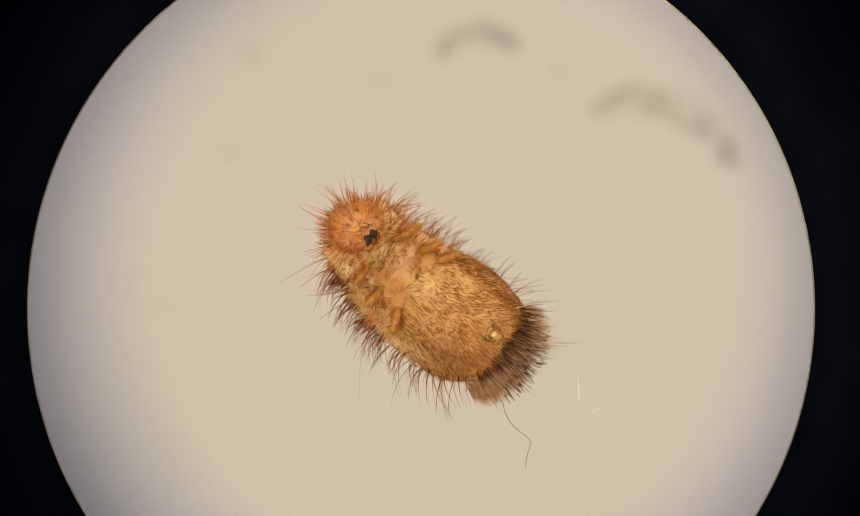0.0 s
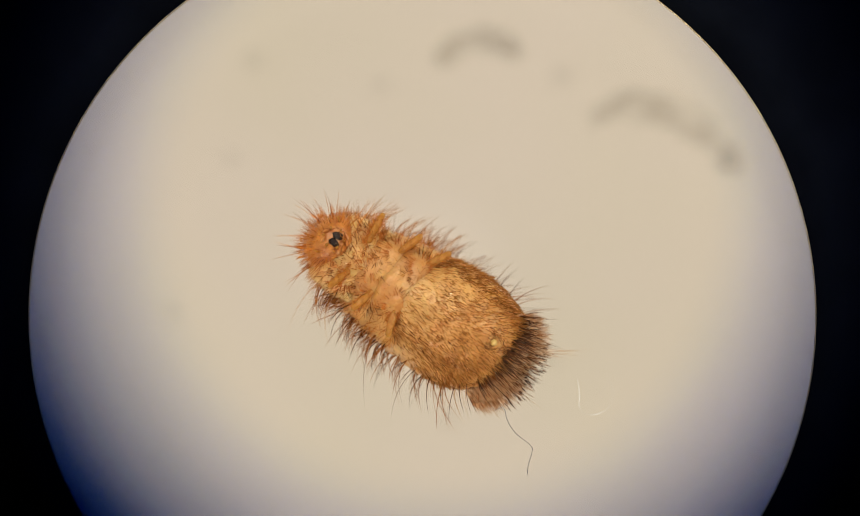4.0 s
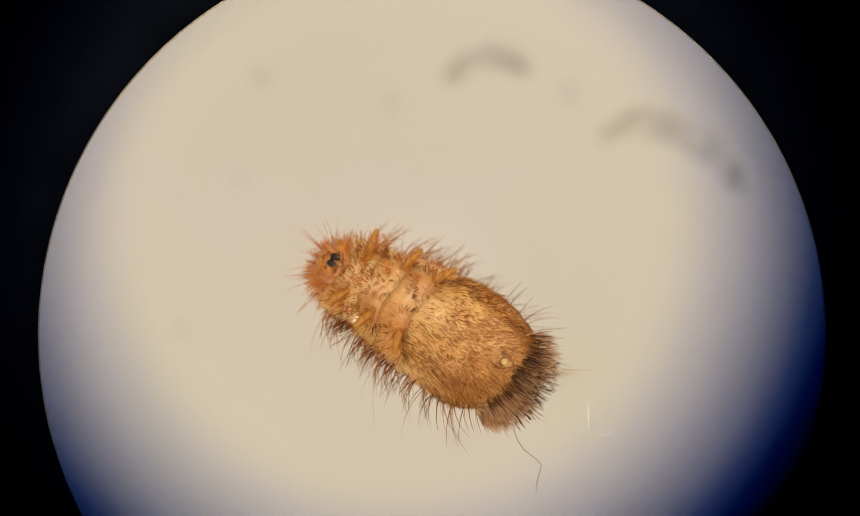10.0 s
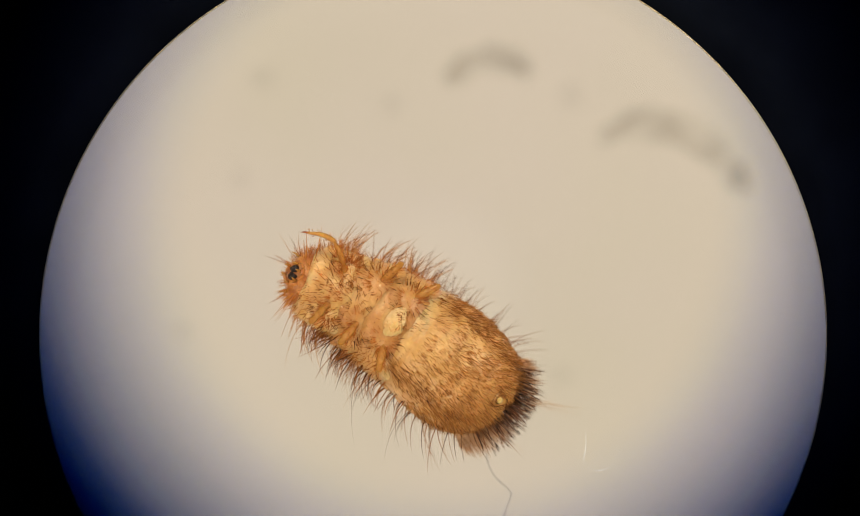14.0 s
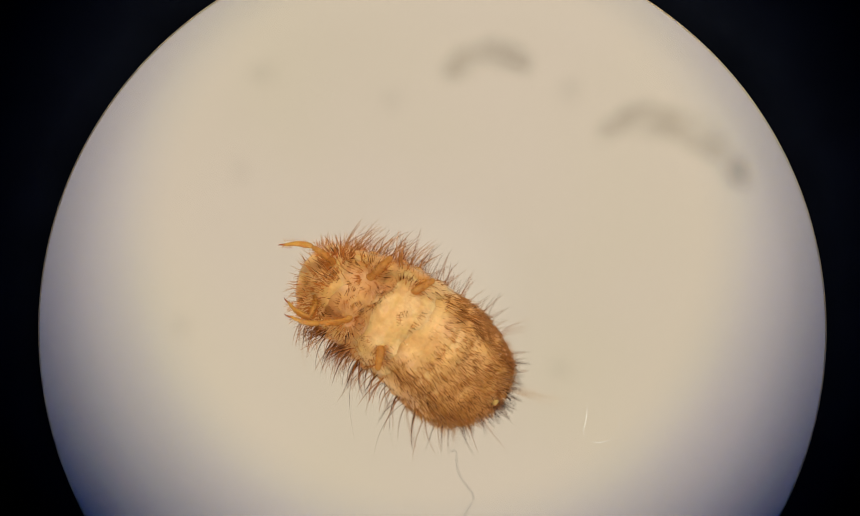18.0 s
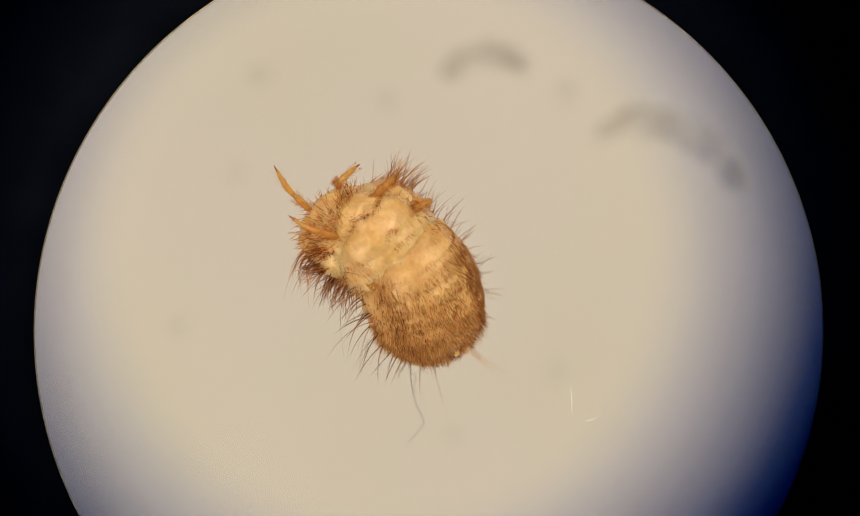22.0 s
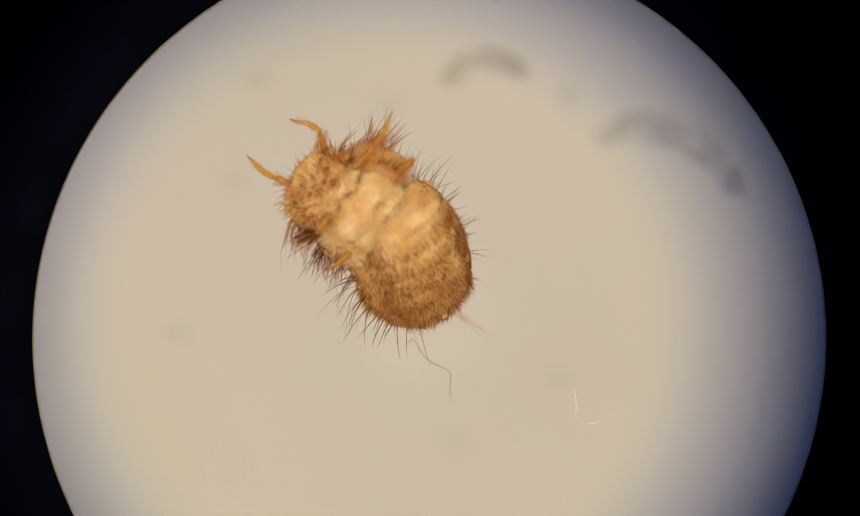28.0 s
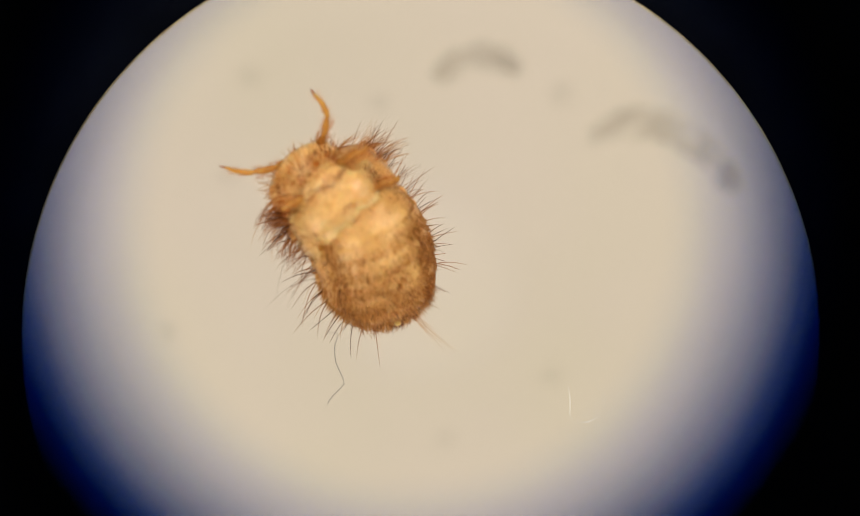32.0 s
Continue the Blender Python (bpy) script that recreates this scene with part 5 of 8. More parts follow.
    walk(mesothorax, [
        (0, pose(0.000984, -0.000028, 0.000249, 1.7, -42.6, -7.6)), (0.5, pose(0.000994, -0.000040, 0.000220, 1.8, -35.9, -10.2)),
        (1, pose(0.001005, -0.000039, 0.000185, 1.2, -27.8, -9.2)), (2, pose(0.001008, -0.000039, 0.000177, 1.1, -25.9, -9.1)),
        (3, pose(0.001011, -0.000013, 0.000177, 0.4, -26.0, -3.1)), (3.5, pose(0.001015, -0.000002, 0.000165, 0.0, -23.4, -0.4)),
        (5.5, pose(0.001027, 0.000011, 0.000098, -0.1, -8.4, 2.5)), (7, pose(0.001030, 0.000011, 0.000089, -0.1, -6.5, 2.3)),
        (9, pose(0.001034, 0.000009, 0.000078, -0.0, -3.9, 2.1)), (11, pose(0.001035, 0.000017, 0.000107, -0.2, -10.3, 3.8)),
        (12, pose(0.001039, 0.000015, 0.000057, 0.0, 0.6, 3.3)), (12.5, pose(0.001039, 0.000009, 0.000024, 0.1, 8.0, 2.0)),
        (13, pose(0.001198, 0.000038, 0.000047, 0.1, 2.9, 8.4)), (13.5, pose(0.001228, 0.000044, 0.000042, 0.2, 4.0, 9.8)),
        (14, pose(0.001258, 0.000039, 0.000079, -0.2, -4.3, 8.7)), (14.5, pose(0.001268, 0.000036, 0.000086, -0.2, -5.8, 7.9)),
        (16.5, pose(0.001270, 0.000085, 0.000001, 0.0, 10.0, 11.0)), (17, pose(0.001272, 0.000083, -0.000005, 0.0, 13.1, 11.0)),
        (17.5, pose(0.001255, 0.000080, -0.000004, 0.0, 14.8, 11.0)), (18, pose(0.001238, 0.000077, -0.000004, 0.0, 16.5, 11.0)),
        (18.5, pose(0.001221, 0.000074, -0.000008, 0.0, 19.6, 11.0)), (19, pose(0.001200, 0.000085, -0.000012, 0.0, 22.6, 12.0)),
        (19.5, pose(0.001042, 0.000241, -0.000073, 0.0, 21.7, 32.0)), (20, pose(0.000874, 0.000340, -0.000148, 0.0, 24.7, 48.0)),
        (20.5, pose(0.000892, 0.000323, -0.000148, 0.0, 24.7, 44.0)), (21, pose(0.000923, 0.000286, -0.000148, 0.0, 24.7, 36.0)),
        (21.5, pose(0.000954, 0.000233, -0.000148, 0.0, 24.7, 26.0)), (22, pose(0.000943, 0.000255, -0.000148, 0.0, 24.7, 30.0)),
        (22.5, pose(0.000949, 0.000244, -0.000148, 0.0, 24.7, 28.0)), (23, pose(0.000954, 0.000233, -0.000148, 0.0, 24.7, 26.0)),
        (23.5, pose(0.000960, 0.000222, -0.000148, 0.0, 24.7, 24.0)), (24, pose(0.000954, 0.000233, -0.000148, 0.0, 24.7, 26.0)),
        (24.5, pose(0.000960, 0.000222, -0.000148, 0.0, 24.7, 24.0)), (25, pose(0.000960, 0.000222, -0.000148, 0.0, 24.7, 24.0)),
        (25.5, pose(0.000949, 0.000244, -0.000148, 0.0, 24.7, 28.0)), (27.5, pose(0.000923, 0.000286, -0.000148, 0.0, 24.7, 36.0)),
        (28, pose(0.000923, 0.000286, -0.000148, 0.0, 24.7, 36.0)), (28.5, pose(0.000930, 0.000165, -0.000148, 0.0, 24.7, 14.0)),
        (29, pose(0.000880, 0.000165, -0.000148, 0.0, 24.7, 14.0)), (29.5, pose(0.000860, 0.000222, -0.000148, 0.0, 24.7, 24.0)),
        (30, pose(0.000823, 0.000286, -0.000148, 0.0, 24.7, 36.0)), (30.5, pose(0.000876, 0.000176, -0.000148, 0.0, 24.7, 16.0)),
        (31, pose(0.000869, 0.000200, -0.000148, 0.0, 24.7, 20.0)), (31.5, pose(0.000860, 0.000222, -0.000148, 0.0, 24.7, 24.0)),
        (32, pose(0.000860, 0.000222, -0.000148, 0.0, 24.7, 24.0)),
    ])
    walk(prothorax, [
        (0, pose(0.001363, -0.000079, 0.000601, 7.9, -63.6, -16.1)), (0.5, pose(0.001409, -0.000115, 0.000525, 7.0, -53.5, -18.5)),
        (1, pose(0.001459, -0.000113, 0.000428, 4.2, -41.5, -15.3)), (2, pose(0.001470, -0.000112, 0.000404, 3.7, -38.7, -14.8)),
        (3, pose(0.001478, -0.000039, 0.000405, 1.3, -39.0, -5.1)), (3.5, pose(0.001492, -0.000006, 0.000372, 0.2, -35.1, -0.7)),
        (5.5, pose(0.001541, 0.000034, 0.000174, -0.3, -12.6, 3.8)), (7, pose(0.001547, 0.000032, 0.000148, -0.2, -9.7, 3.5)),
        (9, pose(0.001552, 0.000028, 0.000113, -0.1, -5.9, 3.1)), (11, pose(0.001546, 0.000051, 0.000200, -0.5, -15.5, 5.8)),
        (12, pose(0.001558, 0.000045, 0.000052, 0.0, 0.9, 4.9)), (12.5, pose(0.001553, 0.000028, -0.000048, 0.2, 12.0, 3.1)),
        (13, pose(0.001712, 0.000114, 0.000020, 0.3, 4.4, 12.6)), (13.5, pose(0.001739, 0.000132, 0.000006, 0.5, 6.0, 14.7)),
        (14, pose(0.001771, 0.000117, 0.000118, -0.5, -6.4, 13.0)), (14.5, pose(0.001780, 0.000107, 0.000139, -0.6, -8.7, 11.9)),
        (16.5, pose(0.001742, 0.000176, -0.000068, 0.2, 23.2, 12.1)), (17, pose(0.001731, 0.000173, -0.000098, 0.3, 30.0, 12.1)),
        (17.5, pose(0.001694, 0.000166, -0.000107, 0.4, 34.5, 12.2)), (18, pose(0.001657, 0.000159, -0.000114, 0.4, 39.0, 12.2)),
        (18.5, pose(0.001616, 0.000151, -0.000135, 0.5, 45.5, 12.3)), (19, pose(0.001571, 0.000164, -0.000154, 0.0, 52.0, 12.0)),
        (19.5, pose(0.001314, 0.000541, -0.000102, 0.0, 44.0, 32.0)), (20, pose(0.001168, 0.000853, -0.000028, 0.0, 34.0, 31.0)),
        (20.5, pose(0.001190, 0.000809, -0.000023, 0.0, 34.0, 30.5)), (21, pose(0.001239, 0.000725, -0.000018, 0.0, 34.0, 29.9)),
        (21.5, pose(0.001251, 0.000560, 0.000005, 0.0, 34.0, 23.6)), (22, pose(0.001178, 0.000535, 0.000028, 0.0, 34.0, 17.2)),
        (22.5, pose(0.001272, 0.000473, 0.000020, 0.0, 34.0, 19.0)), (23, pose(0.001374, 0.000430, 0.000009, 0.0, 34.0, 20.7)),
        (23.5, pose(0.001348, 0.000414, 0.000014, 0.0, 34.0, 20.1)), (24, pose(0.001301, 0.000439, 0.000027, 0.0, 34.0, 19.5)),
        (24.5, pose(0.001275, 0.000456, 0.000028, 0.0, 34.0, 19.5)), (25, pose(0.001253, 0.000516, 0.000024, 0.0, 34.0, 19.5)),
        (25.5, pose(0.001240, 0.000541, 0.000025, 0.0, 34.0, 20.9)), (27.5, pose(0.001218, 0.000552, 0.000031, 0.0, 34.0, 26.3)),
        (28, pose(0.001225, 0.000534, 0.000033, 0.0, 34.0, 27.6)), (28.5, pose(0.001272, 0.000322, 0.000035, 0.0, 34.0, 19.0)),
        (29, pose(0.001208, 0.000341, 0.000038, 0.0, 34.0, 10.3)), (29.5, pose(0.001148, 0.000432, 0.000047, 0.0, 34.0, 21.3)),
        (30, pose(0.001049, 0.000532, 0.000056, 0.0, 34.0, 32.2)), (30.5, pose(0.001110, 0.000397, 0.000058, 0.0, 34.0, 21.8)),
        (31, pose(0.001050, 0.000515, 0.000060, 0.0, 34.0, 11.5)), (31.5, pose(0.001065, 0.000474, 0.000065, 0.0, 34.0, 16.1)),
        (32, pose(0.001097, 0.000390, 0.000070, 0.0, 34.0, 20.7)),
    ])
    walk(head, [
        (0, pose(0.001585, -0.000143, 0.001067, 58.2, -85.9, -67.2)), (0.5, pose(0.001702, -0.000213, 0.000943, 18.8, -77.0, -31.3)),
        (1, pose(0.001834, -0.000216, 0.000773, 7.5, -65.4, -19.4)), (2, pose(0.001863, -0.000216, 0.000729, 6.3, -62.6, -18.1)),
        (3, pose(0.001880, -0.000075, 0.000733, 2.2, -63.0, -6.3)), (3.5, pose(0.001918, -0.000011, 0.000670, 0.3, -59.1, -0.8)),
        (5.5, pose(0.002047, 0.000067, 0.000288, -0.3, -36.6, 3.9)), (7, pose(0.002058, 0.000063, 0.000235, -0.2, -33.7, 3.6)),
        (9, pose(0.002069, 0.000056, 0.000167, -0.1, -29.9, 3.2)), (11, pose(0.002044, 0.000102, 0.000338, -0.7, -39.5, 6.1)),
        (12, pose(0.002076, 0.000089, 0.000043, 0.0, -23.1, 4.9)), (12.5, pose(0.002061, 0.000055, -0.000156, 0.2, -12.0, 3.0)),
        (13, pose(0.002218, 0.000226, -0.000020, 0.8, 14.3, 18.7)), (13.5, pose(0.002219, 0.000258, -0.000056, 1.2, 17.9, 21.0)),
        (14, pose(0.002238, 0.000225, 0.000152, -1.2, 9.7, 18.7)), (14.5, pose(0.002215, 0.000199, 0.000167, -1.2, 11.3, 15.6)),
        (16.5, pose(0.001934, 0.000218, -0.000250, 2.9, 53.1, 18.0)), (17, pose(0.001849, 0.000199, -0.000297, 4.5, 59.8, 19.3)),
        (17.5, pose(0.001725, 0.000173, -0.000297, 5.9, 64.3, 20.6)), (18, pose(0.001604, 0.000149, -0.000283, 7.8, 68.7, 22.4)),
        (18.5, pose(0.001478, 0.000123, -0.000266, 12.6, 75.1, 27.0)), (19, pose(0.001355, 0.000118, -0.000230, 21.4, 81.3, 35.7)),
        (19.5, pose(0.001182, 0.000226, -0.000126, 140.5, 84.9, 175.0)), (20, pose(0.001031, 0.000212, -0.000015, 155.7, 77.0, -152.9)),
        (20.5, pose(0.001045, 0.000198, -0.000015, 155.7, 77.0, -156.9)), (21, pose(0.001071, 0.000168, -0.000015, 155.7, 77.0, -164.9)),
        (21.5, pose(0.001097, 0.000125, -0.000015, 163.4, 77.6, -168.4)), (22, pose(0.001087, 0.000143, -0.000015, 155.7, 77.0, -170.9)),
        (22.5, pose(0.001092, 0.000134, -0.000015, 155.7, 77.0, -172.9)), (23, pose(0.001097, 0.000125, -0.000015, 155.7, 77.0, -174.9)),
        (23.5, pose(0.001101, 0.000116, -0.000015, 163.4, 77.6, -170.4)), (24, pose(0.001097, 0.000125, -0.000015, 163.4, 77.6, -168.4)),
        (24.5, pose(0.001101, 0.000116, -0.000015, 163.4, 77.6, -170.4)), (25, pose(0.001101, 0.000116, -0.000015, 163.4, 77.6, -170.4)),
        (25.5, pose(0.001092, 0.000134, -0.000015, 155.7, 77.0, -172.9)), (27.5, pose(0.001071, 0.000168, -0.000015, 155.7, 77.0, -164.9)),
        (28, pose(0.001071, 0.000168, -0.000015, 155.7, 77.0, -164.9)), (28.5, pose(0.001067, 0.000069, -0.000015, 163.4, 77.6, 179.6)),
        (29, pose(0.001017, 0.000069, -0.000015, 163.4, 77.6, 179.6)), (29.5, pose(0.001001, 0.000116, -0.000015, 163.4, 77.6, -170.4)),
        (30, pose(0.000971, 0.000168, -0.000015, 155.7, 77.0, -164.9)), (30.5, pose(0.001015, 0.000079, -0.000015, 163.4, 77.6, -178.4)),
        (31, pose(0.001008, 0.000098, -0.000015, 163.4, 77.6, -174.4)), (31.5, pose(0.001001, 0.000116, -0.000015, 163.4, 77.6, -170.4)),
        (32, pose(0.001001, 0.000116, -0.000015, 163.4, 77.6, -170.4)),
    ])
    walk(tail, [
        (0, pose(-0.000500, 0.000000, -0.000200, 0.0, -0.0, 0.0)), (0.5, pose(-0.000500, 0.000000, -0.000200, 0.0, -0.0, 0.0)),
        (1, pose(-0.000500, 0.000000, -0.000200, 0.0, -0.0, 0.0)), (2, pose(-0.000500, 0.000000, -0.000200, 0.0, -0.0, 0.0)),
        (3, pose(-0.000500, 0.000000, -0.000200, 0.0, -0.0, 0.0)), (3.5, pose(-0.000500, 0.000000, -0.000200, 0.0, -0.0, 0.0)),
        (5.5, pose(-0.000500, 0.000000, -0.000200, 0.0, -0.0, 0.0)), (7, pose(-0.000500, 0.000000, -0.000200, 0.0, -0.0, 0.0)),
        (9, pose(-0.000500, 0.000000, -0.000200, 0.0, -0.0, 0.0)), (11, pose(-0.000500, 0.000000, -0.000200, 0.0, -0.0, 0.0)),
        (12, pose(-0.000500, 0.000000, -0.000200, 0.0, -0.0, 0.0)), (12.5, pose(-0.000500, 0.000000, -0.000200, 0.0, -0.0, 0.0)),
        (13, pose(-0.000500, 0.000000, -0.000200, 0.0, -6.0, 0.0)), (13.5, pose(-0.000500, 0.000000, -0.000200, 0.0, -8.0, 0.0)),
        (14, pose(-0.000500, 0.000000, -0.000200, 0.0, -10.0, 0.0)), (14.5, pose(-0.000500, 0.000000, -0.000200, 0.0, -12.7, 0.0)),
        (16.5, pose(-0.000460, 0.000000, -0.000204, 0.0, -24.9, 0.0)), (17, pose(-0.000460, 0.000000, -0.000204, 0.0, -27.6, 0.0)),
        (17.5, pose(-0.000460, 0.000000, -0.000204, 0.0, -29.6, 0.0)), (18, pose(-0.000420, 0.000000, -0.000208, 0.0, -33.2, 0.0)),
        (18.5, pose(-0.000420, 0.000000, -0.000208, 0.0, -35.2, 0.0)), (19, pose(-0.000420, 0.000000, -0.000208, 0.0, -37.2, 0.0)),
        (19.5, pose(-0.000360, 0.000000, -0.000214, 0.0, -42.6, 0.0)), (20, pose(-0.000300, 0.000000, -0.000220, 0.0, -48.0, 0.0)),
        (20.5, pose(-0.000300, 0.000000, -0.000220, 0.0, -48.0, 0.0)), (21, pose(-0.000300, 0.000000, -0.000220, 0.0, -48.0, 0.0)),
        (21.5, pose(-0.000300, 0.000000, -0.000220, 0.0, -48.0, 0.0)), (22, pose(-0.000300, 0.000000, -0.000220, 0.0, -48.0, 0.0)),
        (22.5, pose(-0.000300, 0.000000, -0.000220, 0.0, -48.0, 0.0)), (23, pose(-0.000300, 0.000000, -0.000220, 0.0, -48.0, 0.0)),
        (23.5, pose(-0.000300, 0.000000, -0.000220, 0.0, -48.0, 0.0)), (24, pose(-0.000300, 0.000000, -0.000220, 0.0, -48.0, 0.0)),
        (24.5, pose(-0.000300, 0.000000, -0.000220, 0.0, -48.0, 0.0)), (25, pose(-0.000300, 0.000000, -0.000220, 0.0, -48.0, 0.0)),
        (25.5, pose(-0.000300, 0.000000, -0.000220, 0.0, -48.0, 0.0)), (27.5, pose(-0.000300, 0.000000, -0.000220, 0.0, -48.0, 0.0)),
        (28, pose(-0.000300, 0.000000, -0.000220, 0.0, -48.0, 0.0)), (28.5, pose(-0.000300, 0.000000, -0.000220, 0.0, -48.0, 0.0)),
        (29, pose(-0.000300, 0.000000, -0.000220, 0.0, -48.0, 0.0)), (29.5, pose(-0.000300, 0.000000, -0.000220, 0.0, -48.0, 0.0)),
        (30, pose(-0.000300, 0.000000, -0.000220, 0.0, -48.0, 0.0)), (30.5, pose(-0.000300, 0.000000, -0.000220, 0.0, -48.0, 0.0)),
        (31, pose(-0.000300, 0.000000, -0.000220, 0.0, -48.0, 0.0)), (31.5, pose(-0.000300, 0.000000, -0.000220, 0.0, -48.0, 0.0)),
        (32, pose(-0.000300, 0.000000, -0.000220, 0.0, -48.0, 0.0)),
    ])
    walk(leg_proL, [
        (0, pose(0.001149, 0.000221, 0.001046, -77.4, -32.7, 105.2)), (0.5, pose(0.001292, 0.000174, 0.001011, -66.2, -37.0, 95.6)),
        (1, pose(0.001441, 0.000161, 0.000936, -51.1, -38.9, 87.3)), (2, pose(0.001477, 0.000157, 0.000914, -47.4, -39.2, 85.2)),
        (3, pose(0.001445, 0.000246, 0.000907, -47.4, -37.3, 93.4)), (3.5, pose(0.001475, 0.000283, 0.000871, -42.4, -36.8, 94.1)),
        (5.5, pose(0.001693, 0.000336, 0.000642, -14.7, -35.0, 82.0)), (7, pose(0.001724, 0.000335, 0.000606, -11.1, -34.4, 79.7)),
        (9, pose(0.001762, 0.000331, 0.000558, -6.7, -33.5, 76.8)), (11, pose(0.001664, 0.000359, 0.000674, -18.1, -35.3, 85.9)),
        (12, pose(0.001809, 0.000357, 0.000467, 1.0, -31.5, 74.5)), (12.5, pose(0.001889, 0.000334, 0.000308, 12.8, -27.3, 66.9)),
        (13, pose(0.001944, 0.000460, 0.000420, 4.9, -30.5, 80.1)), (13.5, pose(0.001969, 0.000488, 0.000398, 6.7, -30.1, 81.3)),
        (14, pose(0.001921, 0.000453, 0.000563, -7.4, -33.3, 87.1)), (14.5, pose(0.001919, 0.000437, 0.000592, -10.1, -33.8, 87.5)),
        (16.5, pose(0.002087, 0.000545, 0.000245, 23.6, -21.9, 71.3)), (17, pose(0.002106, 0.000547, 0.000164, -50.9, -24.4, 75.0)),
        (17.5, pose(0.002085, 0.000544, 0.000120, -59.8, -38.6, 87.6)), (18, pose(0.002061, 0.000540, 0.000076, -71.6, -47.0, 101.5)),
        (18.5, pose(0.002034, 0.000535, 0.000001, -38.2, -8.2, 36.3)), (19, pose(0.001997, 0.000551, -0.000076, -32.9, -4.7, 55.1)),
        (19.5, pose(0.001711, 0.000899, -0.000061, -38.1, -39.7, 108.9)), (20, pose(0.001404, 0.001060, -0.000136, -36.6, -11.4, 54.9)),
        (20.5, pose(0.001505, 0.001017, -0.000143, -37.3, -17.3, 64.3)), (21, pose(0.001667, 0.000918, -0.000150, -57.2, -46.0, 77.0)),
        (21.5, pose(0.001844, 0.000769, -0.000154, -31.7, -0.4, 54.3)), (22, pose(0.001816, 0.000831, -0.000160, -35.8, -7.5, 22.8)),
        (22.5, pose(0.001873, 0.000799, -0.000166, -26.4, -23.3, 87.7)), (23, pose(0.001926, 0.000765, -0.000177, -35.8, 1.6, 17.9)),
        (23.5, pose(0.001933, 0.000748, -0.000169, -37.2, -16.1, 23.9)), (24, pose(0.001884, 0.000792, -0.000172, -23.0, -16.7, 85.8)),
        (24.5, pose(0.001872, 0.000773, -0.000160, -36.1, -12.1, 42.3)), (25, pose(0.001833, 0.000787, -0.000153, -37.1, -18.4, 48.7)),
        (25.5, pose(0.001784, 0.000843, -0.000158, -34.8, 2.9, 38.9)), (27.5, pose(0.001686, 0.000934, -0.000159, -28.6, 2.4, 72.4)),
        (28, pose(0.001692, 0.000928, -0.000158, -35.8, -4.7, 43.1)), (28.5, pose(0.001933, 0.000576, -0.000154, -40.9, -29.9, 51.3)),
        (29, pose(0.001885, 0.000565, -0.000154, -15.2, -38.3, 93.5)), (29.5, pose(0.001770, 0.000754, -0.000160, -34.3, -17.0, 59.6)),
        (30, pose(0.001594, 0.000943, -0.000162, -34.3, 2.8, 50.5)), (30.5, pose(0.001856, 0.000645, -0.000154, -42.7, -33.8, 59.1)),
        (31, pose(0.001809, 0.000726, -0.000155, -24.5, -40.4, 95.8)), (31.5, pose(0.001757, 0.000803, -0.000163, -30.3, -5.0, 60.1)),
        (32, pose(0.001751, 0.000819, -0.000160, -26.0, -17.7, 79.8)),
    ])
